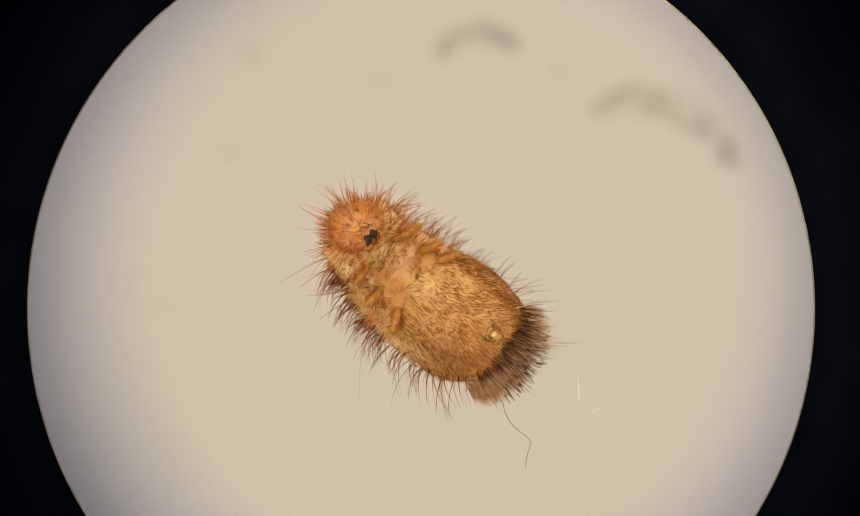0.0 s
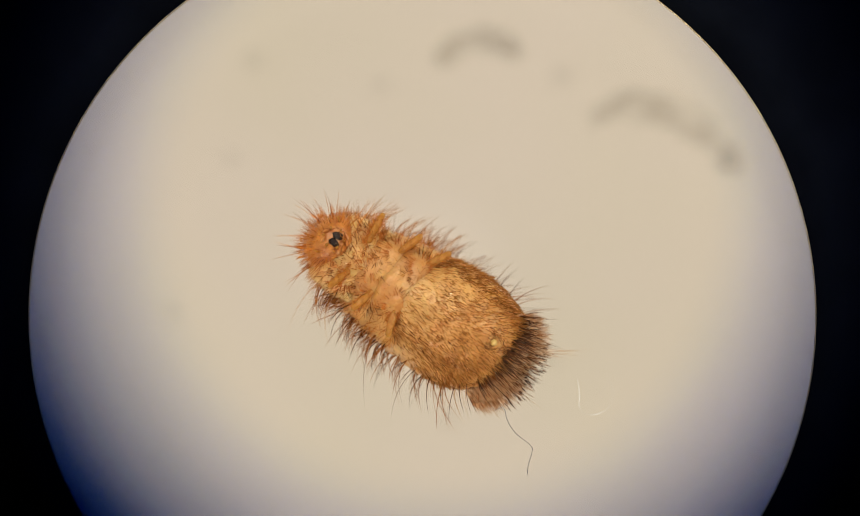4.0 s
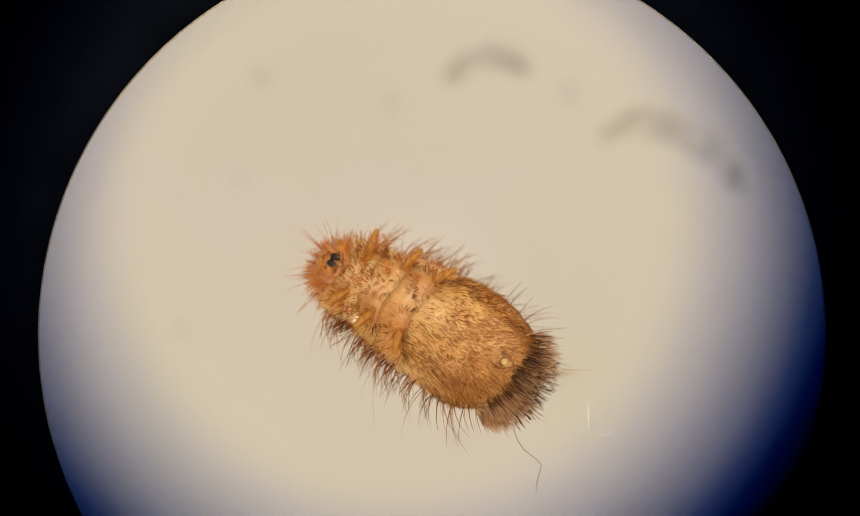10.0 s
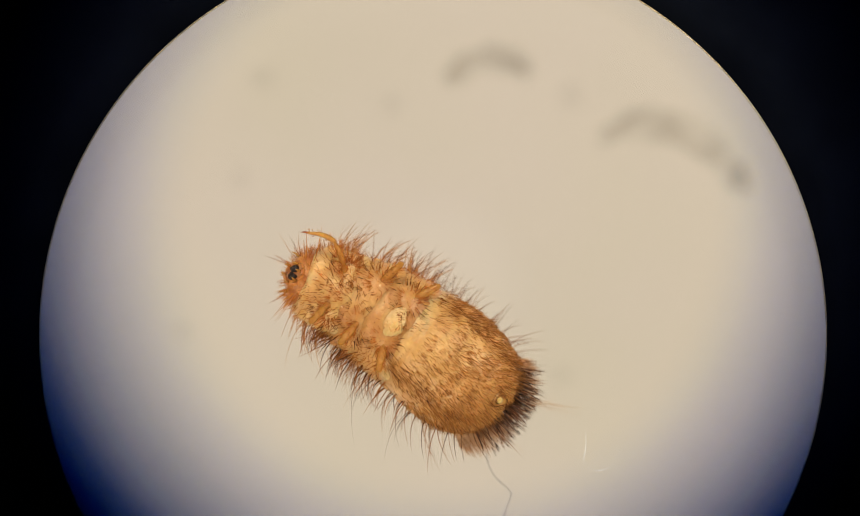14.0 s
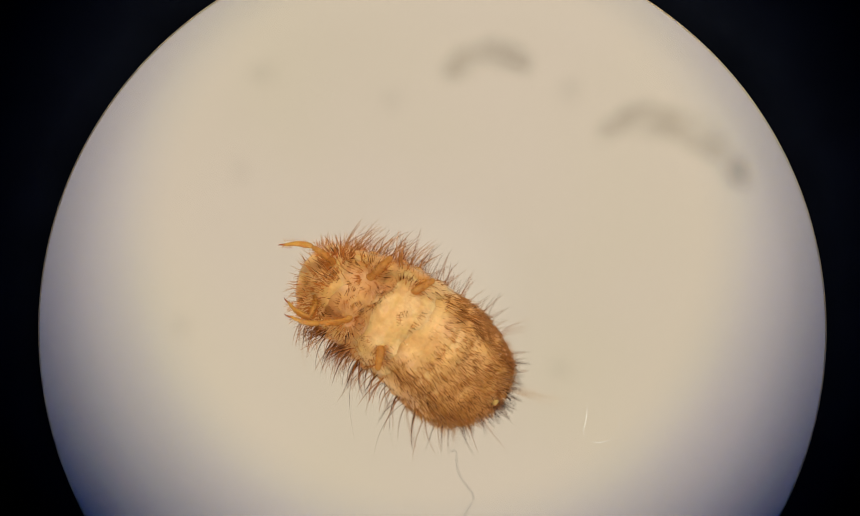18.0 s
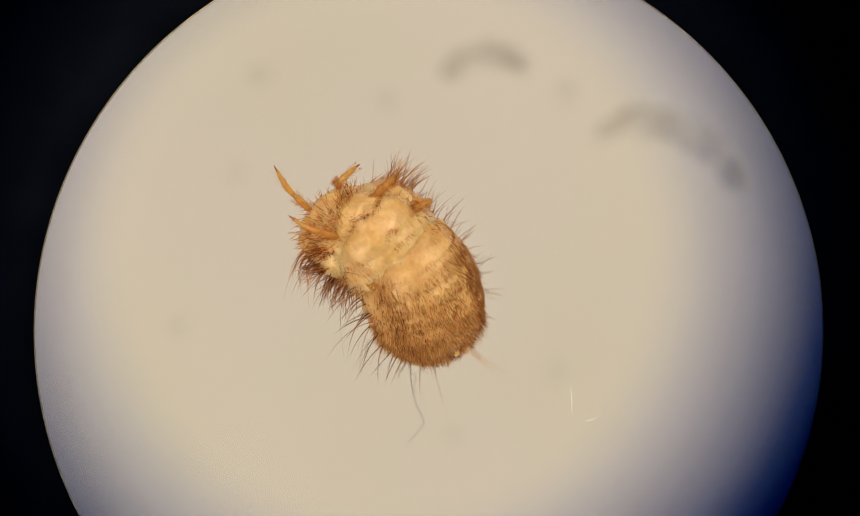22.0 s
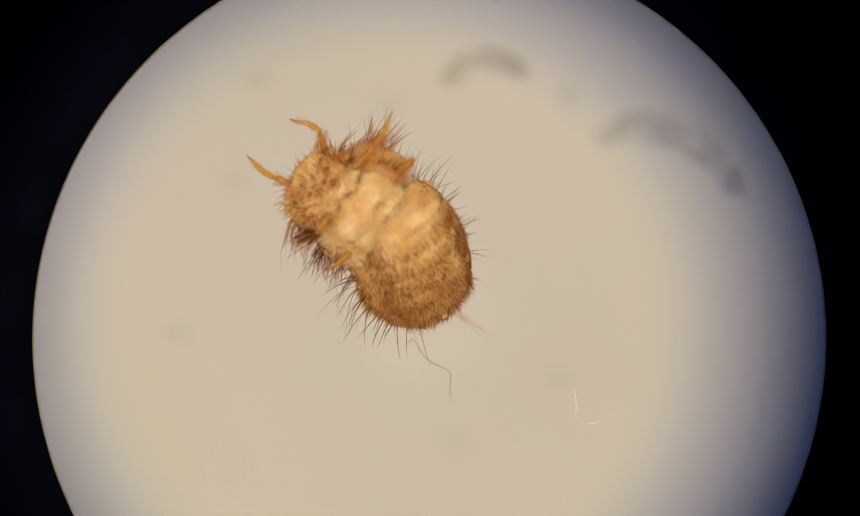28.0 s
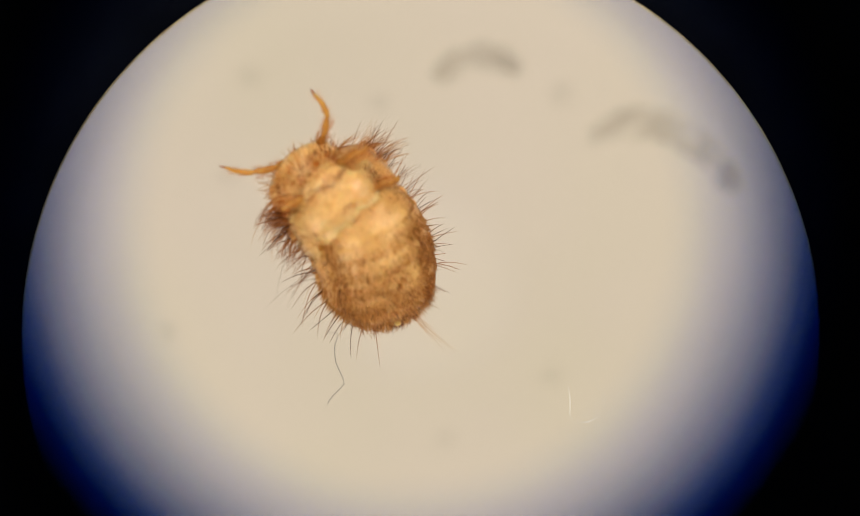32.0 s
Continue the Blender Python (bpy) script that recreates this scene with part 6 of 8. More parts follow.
    walk(tibia_proL, [
        (0, pose(0.000480, 0.000000, 0.000000, 0.0, 13.5, 180.0)), (0.5, pose(0.000480, 0.000000, 0.000000, 0.0, 13.5, -180.0)),
        (1, pose(0.000480, 0.000000, 0.000000, -0.0, 13.5, -180.0)), (2, pose(0.000480, 0.000000, -0.000000, -0.0, 13.5, 180.0)),
        (3, pose(0.000480, -0.000000, -0.000000, -0.0, 13.5, -180.0)), (3.5, pose(0.000480, -0.000000, 0.000000, -0.0, 13.5, 180.0)),
        (5.5, pose(0.000480, 0.000000, 0.000000, 0.0, 13.5, 180.0)), (7, pose(0.000480, 0.000000, 0.000000, -0.0, 13.5, -180.0)),
        (9, pose(0.000480, 0.000000, 0.000000, -0.0, 13.5, -180.0)), (11, pose(0.000480, -0.000000, -0.000000, -0.0, 13.5, -180.0)),
        (12, pose(0.000480, 0.000000, 0.000000, -0.0, 13.5, -180.0)), (12.5, pose(0.000480, 0.000000, -0.000000, -0.0, 13.5, -180.0)),
        (13, pose(0.000480, -0.000000, -0.000000, -0.0, 13.5, -180.0)), (13.5, pose(0.000480, 0.000000, -0.000000, -0.0, 13.5, -180.0)),
        (14, pose(0.000480, 0.000000, 0.000000, 0.0, 13.5, 180.0)), (14.5, pose(0.000480, 0.000000, -0.000000, -0.0, 13.5, -180.0)),
        (16.5, pose(0.000480, 0.000000, 0.000000, -0.0, 13.5, -180.0)), (17, pose(0.000480, -0.000000, -0.000000, -0.0, 66.0, -0.0)),
        (17.5, pose(0.000480, -0.000000, -0.000000, -180.0, 79.6, -180.0)), (18, pose(0.000480, 0.000000, 0.000000, -180.0, 59.1, -180.0)),
        (18.5, pose(0.000480, -0.000000, 0.000000, 0.0, 30.3, 0.0)), (19, pose(0.000480, -0.000000, -0.000000, 0.0, 19.3, 0.0)),
        (19.5, pose(0.000480, -0.000000, 0.000000, 0.0, 84.7, 0.0)), (20, pose(0.000480, 0.000000, 0.000000, -0.0, 47.5, -0.0)),
        (20.5, pose(0.000480, -0.000000, 0.000000, 0.0, 65.3, -0.0)), (21, pose(0.000480, -0.000000, -0.000000, -180.0, 59.9, -180.0)),
        (21.5, pose(0.000480, 0.000000, 0.000000, -0.0, 19.7, -0.0)), (22, pose(0.000480, -0.000000, 0.000000, 0.0, 33.8, -0.0)),
        (22.5, pose(0.000480, 0.000000, -0.000000, 0.0, 61.0, 0.0)), (23, pose(0.000480, 0.000000, -0.000000, 0.0, 19.0, -0.0)),
        (23.5, pose(0.000480, -0.000000, 0.000000, -0.0, 49.8, -0.0)), (24, pose(0.000480, 0.000000, 0.000000, 0.0, 48.1, 0.0)),
        (24.5, pose(0.000480, -0.000000, 0.000000, -0.0, 45.3, -0.0)), (25, pose(0.000480, 0.000000, 0.000000, 0.0, 56.6, 0.0)),
        (25.5, pose(0.000480, 0.000000, -0.000000, 0.0, 19.4, 0.0)), (27.5, pose(0.000480, 0.000000, 0.000000, 0.0, 19.0, 0.0)),
        (28, pose(0.000480, -0.000000, -0.000000, -0.0, 38.3, -0.0)), (28.5, pose(0.000480, -0.000000, 0.000000, -0.0, 74.8, -0.0)),
        (29, pose(0.000480, -0.000000, 0.000000, 0.0, 65.9, -0.0)), (29.5, pose(0.000480, 0.000000, 0.000000, -0.0, 57.6, -0.0)),
        (30, pose(0.000480, 0.000000, -0.000000, 0.0, 19.8, -0.0)), (30.5, pose(0.000480, 0.000000, 0.000000, -0.0, 81.9, -0.0)),
        (31, pose(0.000480, 0.000000, 0.000000, -0.0, 73.3, 0.0)), (31.5, pose(0.000480, -0.000000, 0.000000, 0.0, 27.6, 0.0)),
        (32, pose(0.000480, 0.000000, 0.000000, 0.0, 42.3, 0.0)),
    ])
    walk(leg_proR, [
        (0, pose(0.001059, -0.000351, 0.001010, 69.5, -17.1, -124.8)), (0.5, pose(0.001163, -0.000390, 0.000969, 59.4, -20.6, -124.8)),
        (1, pose(0.001315, -0.000405, 0.000905, 47.4, -25.6, -119.0)), (2, pose(0.001351, -0.000408, 0.000885, 44.4, -26.6, -117.4)),
        (3, pose(0.001401, -0.000333, 0.000896, 45.2, -28.3, -109.7)), (3.5, pose(0.001469, -0.000297, 0.000870, 41.1, -30.1, -103.9)),
        (5.5, pose(0.001731, -0.000242, 0.000645, 14.9, -33.1, -85.7)), (7, pose(0.001759, -0.000244, 0.000608, 11.4, -32.9, -84.0)),
        (9, pose(0.001793, -0.000248, 0.000559, 6.9, -32.6, -81.9)), (11, pose(0.001721, -0.000219, 0.000679, 18.3, -33.3, -85.6)),
        (12, pose(0.001859, -0.000221, 0.000467, -1.1, -31.6, -75.9)), (12.5, pose(0.001919, -0.000245, 0.000305, -13.5, -29.0, -71.5)),
        (13, pose(0.002070, -0.000106, 0.000417, -5.0, -30.7, -66.2)), (13.5, pose(0.002115, -0.000073, 0.000393, 50.8, -29.8, -4.1)),
        (14, pose(0.002051, -0.000112, 0.000568, 70.0, -25.7, -33.3)), (14.5, pose(0.002038, -0.000130, 0.000598, 43.2, -12.6, 21.2)),
        (16.5, pose(0.002207, -0.000022, 0.000243, 44.6, -27.5, -4.9)), (17, pose(0.002226, -0.000020, 0.000162, 80.2, -43.7, -96.9)),
        (17.5, pose(0.002205, -0.000024, 0.000117, 40.5, -25.4, 0.5)), (18, pose(0.002181, -0.000028, 0.000073, 39.0, -21.4, 2.9)),
        (18.5, pose(0.002154, -0.000032, -0.000003, 73.4, -52.7, -50.2)), (19, pose(0.002117, -0.000017, -0.000076, 18.7, -7.1, 62.1)),
        (19.5, pose(0.002018, 0.000407, -0.000061, 53.5, -49.0, 10.3)), (20, pose(0.001835, 0.000672, -0.000136, 24.3, -3.5, -1.9)),
        (20.5, pose(0.001889, 0.000592, -0.000136, 23.4, -35.9, -29.0)), (21, pose(0.001972, 0.000433, -0.000137, -115.7, -74.8, 46.0)),
        (21.5, pose(0.002043, 0.000224, -0.000137, 38.7, -38.0, -35.4)), (22, pose(0.002032, 0.000298, -0.000137, -110.3, -74.0, 32.4)),
        (22.5, pose(0.002053, 0.000248, -0.000137, 35.8, -47.5, -50.3)), (23, pose(0.002072, 0.000198, -0.000138, 36.9, -34.3, -31.5)),
        (23.5, pose(0.002106, 0.000180, -0.000149, 34.3, -29.9, -30.8)), (24, pose(0.002123, 0.000242, -0.000162, 53.2, -65.6, -82.4)),
        (24.5, pose(0.002040, 0.000189, -0.000136, 31.6, -64.5, -73.2)), (25, pose(0.001949, 0.000177, -0.000116, 39.8, -37.5, -35.1)),
        (25.5, pose(0.001938, 0.000262, -0.000113, 38.7, -30.8, -19.4)), (27.5, pose(0.001913, 0.000423, -0.000119, 38.8, -26.8, -1.5)),
        (28, pose(0.001920, 0.000424, -0.000121, 37.1, -29.0, -11.5)), (28.5, pose(0.001936, -0.000022, -0.000124, -25.2, -62.8, -66.2)),
        (29, pose(0.001864, -0.000006, -0.000119, 42.8, -37.1, -38.6)), (29.5, pose(0.001828, 0.000197, -0.000110, 43.2, -32.3, -10.1)),
        (30, pose(0.001738, 0.000434, -0.000103, 34.7, -53.4, -49.9)), (30.5, pose(0.001844, 0.000002, -0.000114, -51.2, -52.6, -74.3)),
        (31, pose(0.001854, 0.000078, -0.000116, 49.7, -47.9, -52.3)), (31.5, pose(0.001860, 0.000152, -0.000112, 48.0, -46.2, -45.4)),
        (32, pose(0.001880, 0.000138, -0.000118, 34.0, -28.8, -29.7)),
    ])
    walk(tibia_proR, [
        (0, pose(0.000480, -0.000000, 0.000000, 0.0, 13.6, 180.0)), (0.5, pose(0.000480, 0.000000, 0.000000, 0.0, 13.6, 180.0)),
        (1, pose(0.000480, -0.000000, 0.000000, 0.0, 13.6, 180.0)), (2, pose(0.000480, 0.000000, -0.000000, 0.0, 13.6, 180.0)),
        (3, pose(0.000480, 0.000000, 0.000000, 0.0, 13.6, 180.0)), (3.5, pose(0.000480, 0.000000, -0.000000, 0.0, 13.6, 180.0)),
        (5.5, pose(0.000480, 0.000000, 0.000000, -0.0, 13.6, -180.0)), (7, pose(0.000480, -0.000000, -0.000000, 0.0, 13.6, 180.0)),
        (9, pose(0.000480, 0.000000, -0.000000, -0.0, 13.6, -180.0)), (11, pose(0.000480, 0.000000, -0.000000, -0.0, 13.6, -180.0)),
        (12, pose(0.000480, -0.000000, -0.000000, -0.0, 13.6, -180.0)), (12.5, pose(0.000480, 0.000000, 0.000000, 0.0, 13.6, 180.0)),
        (13, pose(0.000480, -0.000000, 0.000000, -0.0, 13.6, -180.0)), (13.5, pose(0.000480, 0.000000, 0.000000, 0.0, 50.2, -0.0)),
        (14, pose(0.000480, -0.000000, 0.000000, 0.0, 57.8, 0.0)), (14.5, pose(0.000480, 0.000000, 0.000000, 0.0, 19.8, 0.0)),
        (16.5, pose(0.000480, 0.000000, -0.000000, -0.0, 67.8, -0.0)), (17, pose(0.000480, 0.000000, 0.000000, -180.0, 60.7, -180.0)),
        (17.5, pose(0.000480, -0.000000, 0.000000, -0.0, 62.9, -0.0)), (18, pose(0.000480, 0.000000, 0.000000, 0.0, 56.2, 0.0)),
        (18.5, pose(0.000480, -0.000000, -0.000000, 180.0, 52.9, 180.0)), (19, pose(0.000480, -0.000000, -0.000000, 0.0, 17.1, 0.0)),
        (19.5, pose(0.000480, 0.000000, -0.000000, -180.0, 67.2, -180.0)), (20, pose(0.000480, 0.000000, -0.000000, -0.0, 19.1, 0.0)),
        (20.5, pose(0.000480, -0.000000, -0.000000, 0.0, 73.4, 0.0)), (21, pose(0.000480, 0.000000, 0.000000, 180.0, 53.1, 180.0)),
        (21.5, pose(0.000480, -0.000000, 0.000000, -0.0, 84.3, -0.0)), (22, pose(0.000480, 0.000000, 0.000000, -180.0, 55.2, -180.0)),
        (22.5, pose(0.000480, 0.000000, -0.000000, -0.0, 89.6, -0.0)), (23, pose(0.000480, -0.000000, -0.000000, -0.0, 81.1, -0.0)),
        (23.5, pose(0.000480, -0.000000, 0.000000, 0.0, 67.5, 0.0)), (24, pose(0.000480, -0.000000, 0.000000, 180.0, 63.9, 180.0)),
        (24.5, pose(0.000480, 0.000000, -0.000000, 180.0, 77.3, 180.0)), (25, pose(0.000480, 0.000000, 0.000000, -0.0, 85.1, 0.0)),
        (25.5, pose(0.000480, 0.000000, 0.000000, 0.0, 81.8, 0.0)), (27.5, pose(0.000480, -0.000000, 0.000000, -0.0, 81.1, -0.0)),
        (28, pose(0.000480, 0.000000, 0.000000, 0.0, 80.6, 0.0)), (28.5, pose(0.000480, 0.000000, 0.000000, 180.0, 84.5, 180.0)),
        (29, pose(0.000480, -0.000000, -0.000000, -0.0, 87.1, 0.0)), (29.5, pose(0.000480, -0.000000, 0.000000, 0.0, 89.8, 0.0)),
        (30, pose(0.000480, -0.000000, 0.000000, -180.0, 79.1, -180.0)), (30.5, pose(0.000480, 0.000000, -0.000000, -0.0, 84.7, -0.0)),
        (31, pose(0.000480, -0.000000, 0.000000, -180.0, 74.2, 180.0)), (31.5, pose(0.000480, 0.000000, 0.000000, -180.0, 73.8, -180.0)),
        (32, pose(0.000480, -0.000000, 0.000000, 0.0, 70.8, 0.0)),
    ])
    walk(leg_mesoL, [
        (0, pose(0.000845, 0.000318, 0.000773, -47.7, -27.3, 93.1)), (0.5, pose(0.000932, 0.000300, 0.000763, -40.2, -28.4, 87.1)),
        (1, pose(0.001016, 0.000293, 0.000736, -31.0, -28.6, 83.4)), (2, pose(0.001038, 0.000292, 0.000728, -28.9, -28.6, 82.4)),
        (3, pose(0.001007, 0.000324, 0.000725, -29.0, -28.0, 88.1)), (3.5, pose(0.001021, 0.000338, 0.000712, -26.0, -27.7, 89.3)),
        (5.5, pose(0.001157, 0.000358, 0.000625, -9.2, -26.5, 84.5)), (7, pose(0.001179, 0.000358, 0.000610, -7.1, -26.2, 83.4)),
        (9, pose(0.001207, 0.000356, 0.000591, -4.3, -25.8, 81.9)), (11, pose(0.001139, 0.000366, 0.000637, -11.3, -26.6, 86.7)),
        (12, pose(0.001245, 0.000367, 0.000555, 0.7, -25.0, 81.0)), (12.5, pose(0.001314, 0.000359, 0.000489, 8.5, -23.3, 76.5)),
        (13, pose(0.001392, 0.000409, 0.000535, 3.2, -24.6, 85.0)), (13.5, pose(0.001421, 0.000421, 0.000526, 4.3, -24.4, 85.9)),
        (14, pose(0.001387, 0.000404, 0.000593, -4.7, -25.7, 88.7)), (14.5, pose(0.001388, 0.000398, 0.000605, -6.4, -26.0, 88.7)),
        (16.5, pose(0.001503, 0.000476, 0.000503, 10.6, -22.7, 84.7)), (17, pose(0.001529, 0.000479, 0.000480, -56.3, -4.0, 63.0)),
        (17.5, pose(0.001525, 0.000479, 0.000471, -59.1, -18.3, 74.6)), (18, pose(0.001520, 0.000478, 0.000461, -53.3, -4.8, 48.0)),
        (18.5, pose(0.001524, 0.000479, 0.000438, -57.7, -22.5, 75.8)), (19, pose(0.001516, 0.000500, 0.000413, 23.4, -18.6, 81.2)),
        (19.5, pose(0.001292, 0.000696, 0.000435, 22.4, -18.9, 101.5)), (20, pose(0.001095, 0.000791, 0.000414, -47.4, 4.6, 65.3)),
        (20.5, pose(0.001150, 0.000772, 0.000414, 25.4, -17.8, 112.5)), (21, pose(0.001254, 0.000721, 0.000414, -47.2, 7.5, 47.0)),
        (21.5, pose(0.001373, 0.000638, 0.000414, 25.4, -17.8, 94.5)), (22, pose(0.001327, 0.000674, 0.000414, -47.2, 3.4, 47.8)),
        (22.5, pose(0.001350, 0.000656, 0.000414, 25.4, -17.8, 96.5)), (23, pose(0.001373, 0.000638, 0.000414, 25.4, -17.8, 94.5)),
        (23.5, pose(0.001395, 0.000619, 0.000414, 25.4, -17.8, 92.5)), (24, pose(0.001373, 0.000638, 0.000414, 25.4, -17.8, 94.5)),
        (24.5, pose(0.001395, 0.000619, 0.000414, 25.4, -17.8, 92.5)), (25, pose(0.001395, 0.000619, 0.000414, 25.4, -17.8, 92.5)),
        (25.5, pose(0.001350, 0.000656, 0.000414, 25.4, -17.8, 96.5)), (27.5, pose(0.001254, 0.000721, 0.000414, 25.4, -17.8, 104.5)),
        (28, pose(0.001254, 0.000721, 0.000414, 25.4, -17.8, 104.5)), (28.5, pose(0.001444, 0.000513, 0.000414, 25.4, -17.8, 82.5)),
        (29, pose(0.001394, 0.000513, 0.000414, 25.4, -17.8, 82.5)), (29.5, pose(0.001295, 0.000619, 0.000414, 25.4, -17.8, 92.5)),
        (30, pose(0.001154, 0.000721, 0.000414, 25.4, -17.8, 104.5)), (30.5, pose(0.001376, 0.000536, 0.000414, 25.4, -17.8, 84.5)),
        (31, pose(0.001337, 0.000579, 0.000414, 25.4, -17.8, 88.5)), (31.5, pose(0.001295, 0.000619, 0.000414, 25.4, -17.8, 92.5)),
        (32, pose(0.001295, 0.000619, 0.000414, 25.4, -17.8, 92.5)),
    ])
    walk(tibia_mesoL, [
        (0, pose(0.000480, 0.000000, -0.000000, 0.0, 14.8, 180.0)), (0.5, pose(0.000480, 0.000000, -0.000000, -0.0, 14.8, -180.0)),
        (1, pose(0.000480, -0.000000, -0.000000, -0.0, 14.8, 180.0)), (2, pose(0.000480, -0.000000, 0.000000, 0.0, 14.8, 180.0)),
        (3, pose(0.000480, 0.000000, 0.000000, 0.0, 14.8, 180.0)), (3.5, pose(0.000480, 0.000000, 0.000000, 0.0, 14.8, 180.0)),
        (5.5, pose(0.000480, 0.000000, 0.000000, -0.0, 14.8, -180.0)), (7, pose(0.000480, -0.000000, 0.000000, 0.0, 14.8, 180.0)),
        (9, pose(0.000480, 0.000000, -0.000000, -0.0, 14.8, -180.0)), (11, pose(0.000480, 0.000000, 0.000000, 0.0, 14.8, 180.0)),
        (12, pose(0.000480, 0.000000, -0.000000, 0.0, 14.8, 180.0)), (12.5, pose(0.000480, 0.000000, -0.000000, 0.0, 14.8, 180.0)),
        (13, pose(0.000480, -0.000000, 0.000000, 0.0, 14.8, 180.0)), (13.5, pose(0.000480, 0.000000, 0.000000, 0.0, 14.8, 180.0)),
        (14, pose(0.000480, 0.000000, 0.000000, -0.0, 14.8, -180.0)), (14.5, pose(0.000480, 0.000000, 0.000000, 0.0, 14.8, 180.0)),
        (16.5, pose(0.000480, 0.000000, -0.000000, -0.0, 14.8, -180.0)), (17, pose(0.000480, 0.000000, -0.000000, -0.0, 18.3, -0.0)),
        (17.5, pose(0.000480, 0.000000, 0.000000, 0.0, 64.0, 0.0)), (18, pose(0.000480, 0.000000, -0.000000, -0.0, 25.8, -0.0)),
        (18.5, pose(0.000480, -0.000000, 0.000000, 0.0, 75.6, 0.0)), (19, pose(0.000480, 0.000000, -0.000000, 0.0, 14.8, 180.0)),
        (19.5, pose(0.000480, 0.000000, 0.000000, -0.0, 14.8, -180.0)), (20, pose(0.000480, -0.000000, -0.000000, 0.0, 15.9, 0.0)),
        (20.5, pose(0.000480, 0.000000, 0.000000, 0.0, 14.8, 180.0)), (21, pose(0.000480, -0.000000, 0.000000, 0.0, 16.2, -0.0)),
        (21.5, pose(0.000480, 0.000000, 0.000000, 0.0, 14.8, 180.0)), (22, pose(0.000480, 0.000000, -0.000000, 0.0, 18.8, 0.0)),
        (22.5, pose(0.000480, 0.000000, -0.000000, 0.0, 14.8, 180.0)), (23, pose(0.000480, 0.000000, 0.000000, 0.0, 14.8, 180.0)),
        (23.5, pose(0.000480, 0.000000, -0.000000, 0.0, 14.8, -180.0)), (24, pose(0.000480, 0.000000, 0.000000, 0.0, 14.8, 180.0)),
        (24.5, pose(0.000480, 0.000000, -0.000000, 0.0, 14.8, -180.0)), (25, pose(0.000480, 0.000000, -0.000000, 0.0, 14.8, -180.0)),
        (25.5, pose(0.000480, 0.000000, -0.000000, 0.0, 14.8, 180.0)), (27.5, pose(0.000480, 0.000000, -0.000000, -0.0, 14.8, -180.0)),
        (28, pose(0.000480, 0.000000, -0.000000, -0.0, 14.8, -180.0)), (28.5, pose(0.000480, 0.000000, 0.000000, -0.0, 14.8, 180.0)),
        (29, pose(0.000480, 0.000000, 0.000000, -0.0, 14.8, 180.0)), (29.5, pose(0.000480, 0.000000, 0.000000, 0.0, 14.8, -180.0)),
        (30, pose(0.000480, 0.000000, -0.000000, -0.0, 14.8, -180.0)), (30.5, pose(0.000480, 0.000000, 0.000000, -0.0, 14.8, -180.0)),
        (31, pose(0.000480, -0.000000, 0.000000, 0.0, 14.8, -180.0)), (31.5, pose(0.000480, 0.000000, 0.000000, 0.0, 14.8, -180.0)),
        (32, pose(0.000480, 0.000000, 0.000000, 0.0, 14.8, -180.0)),
    ])
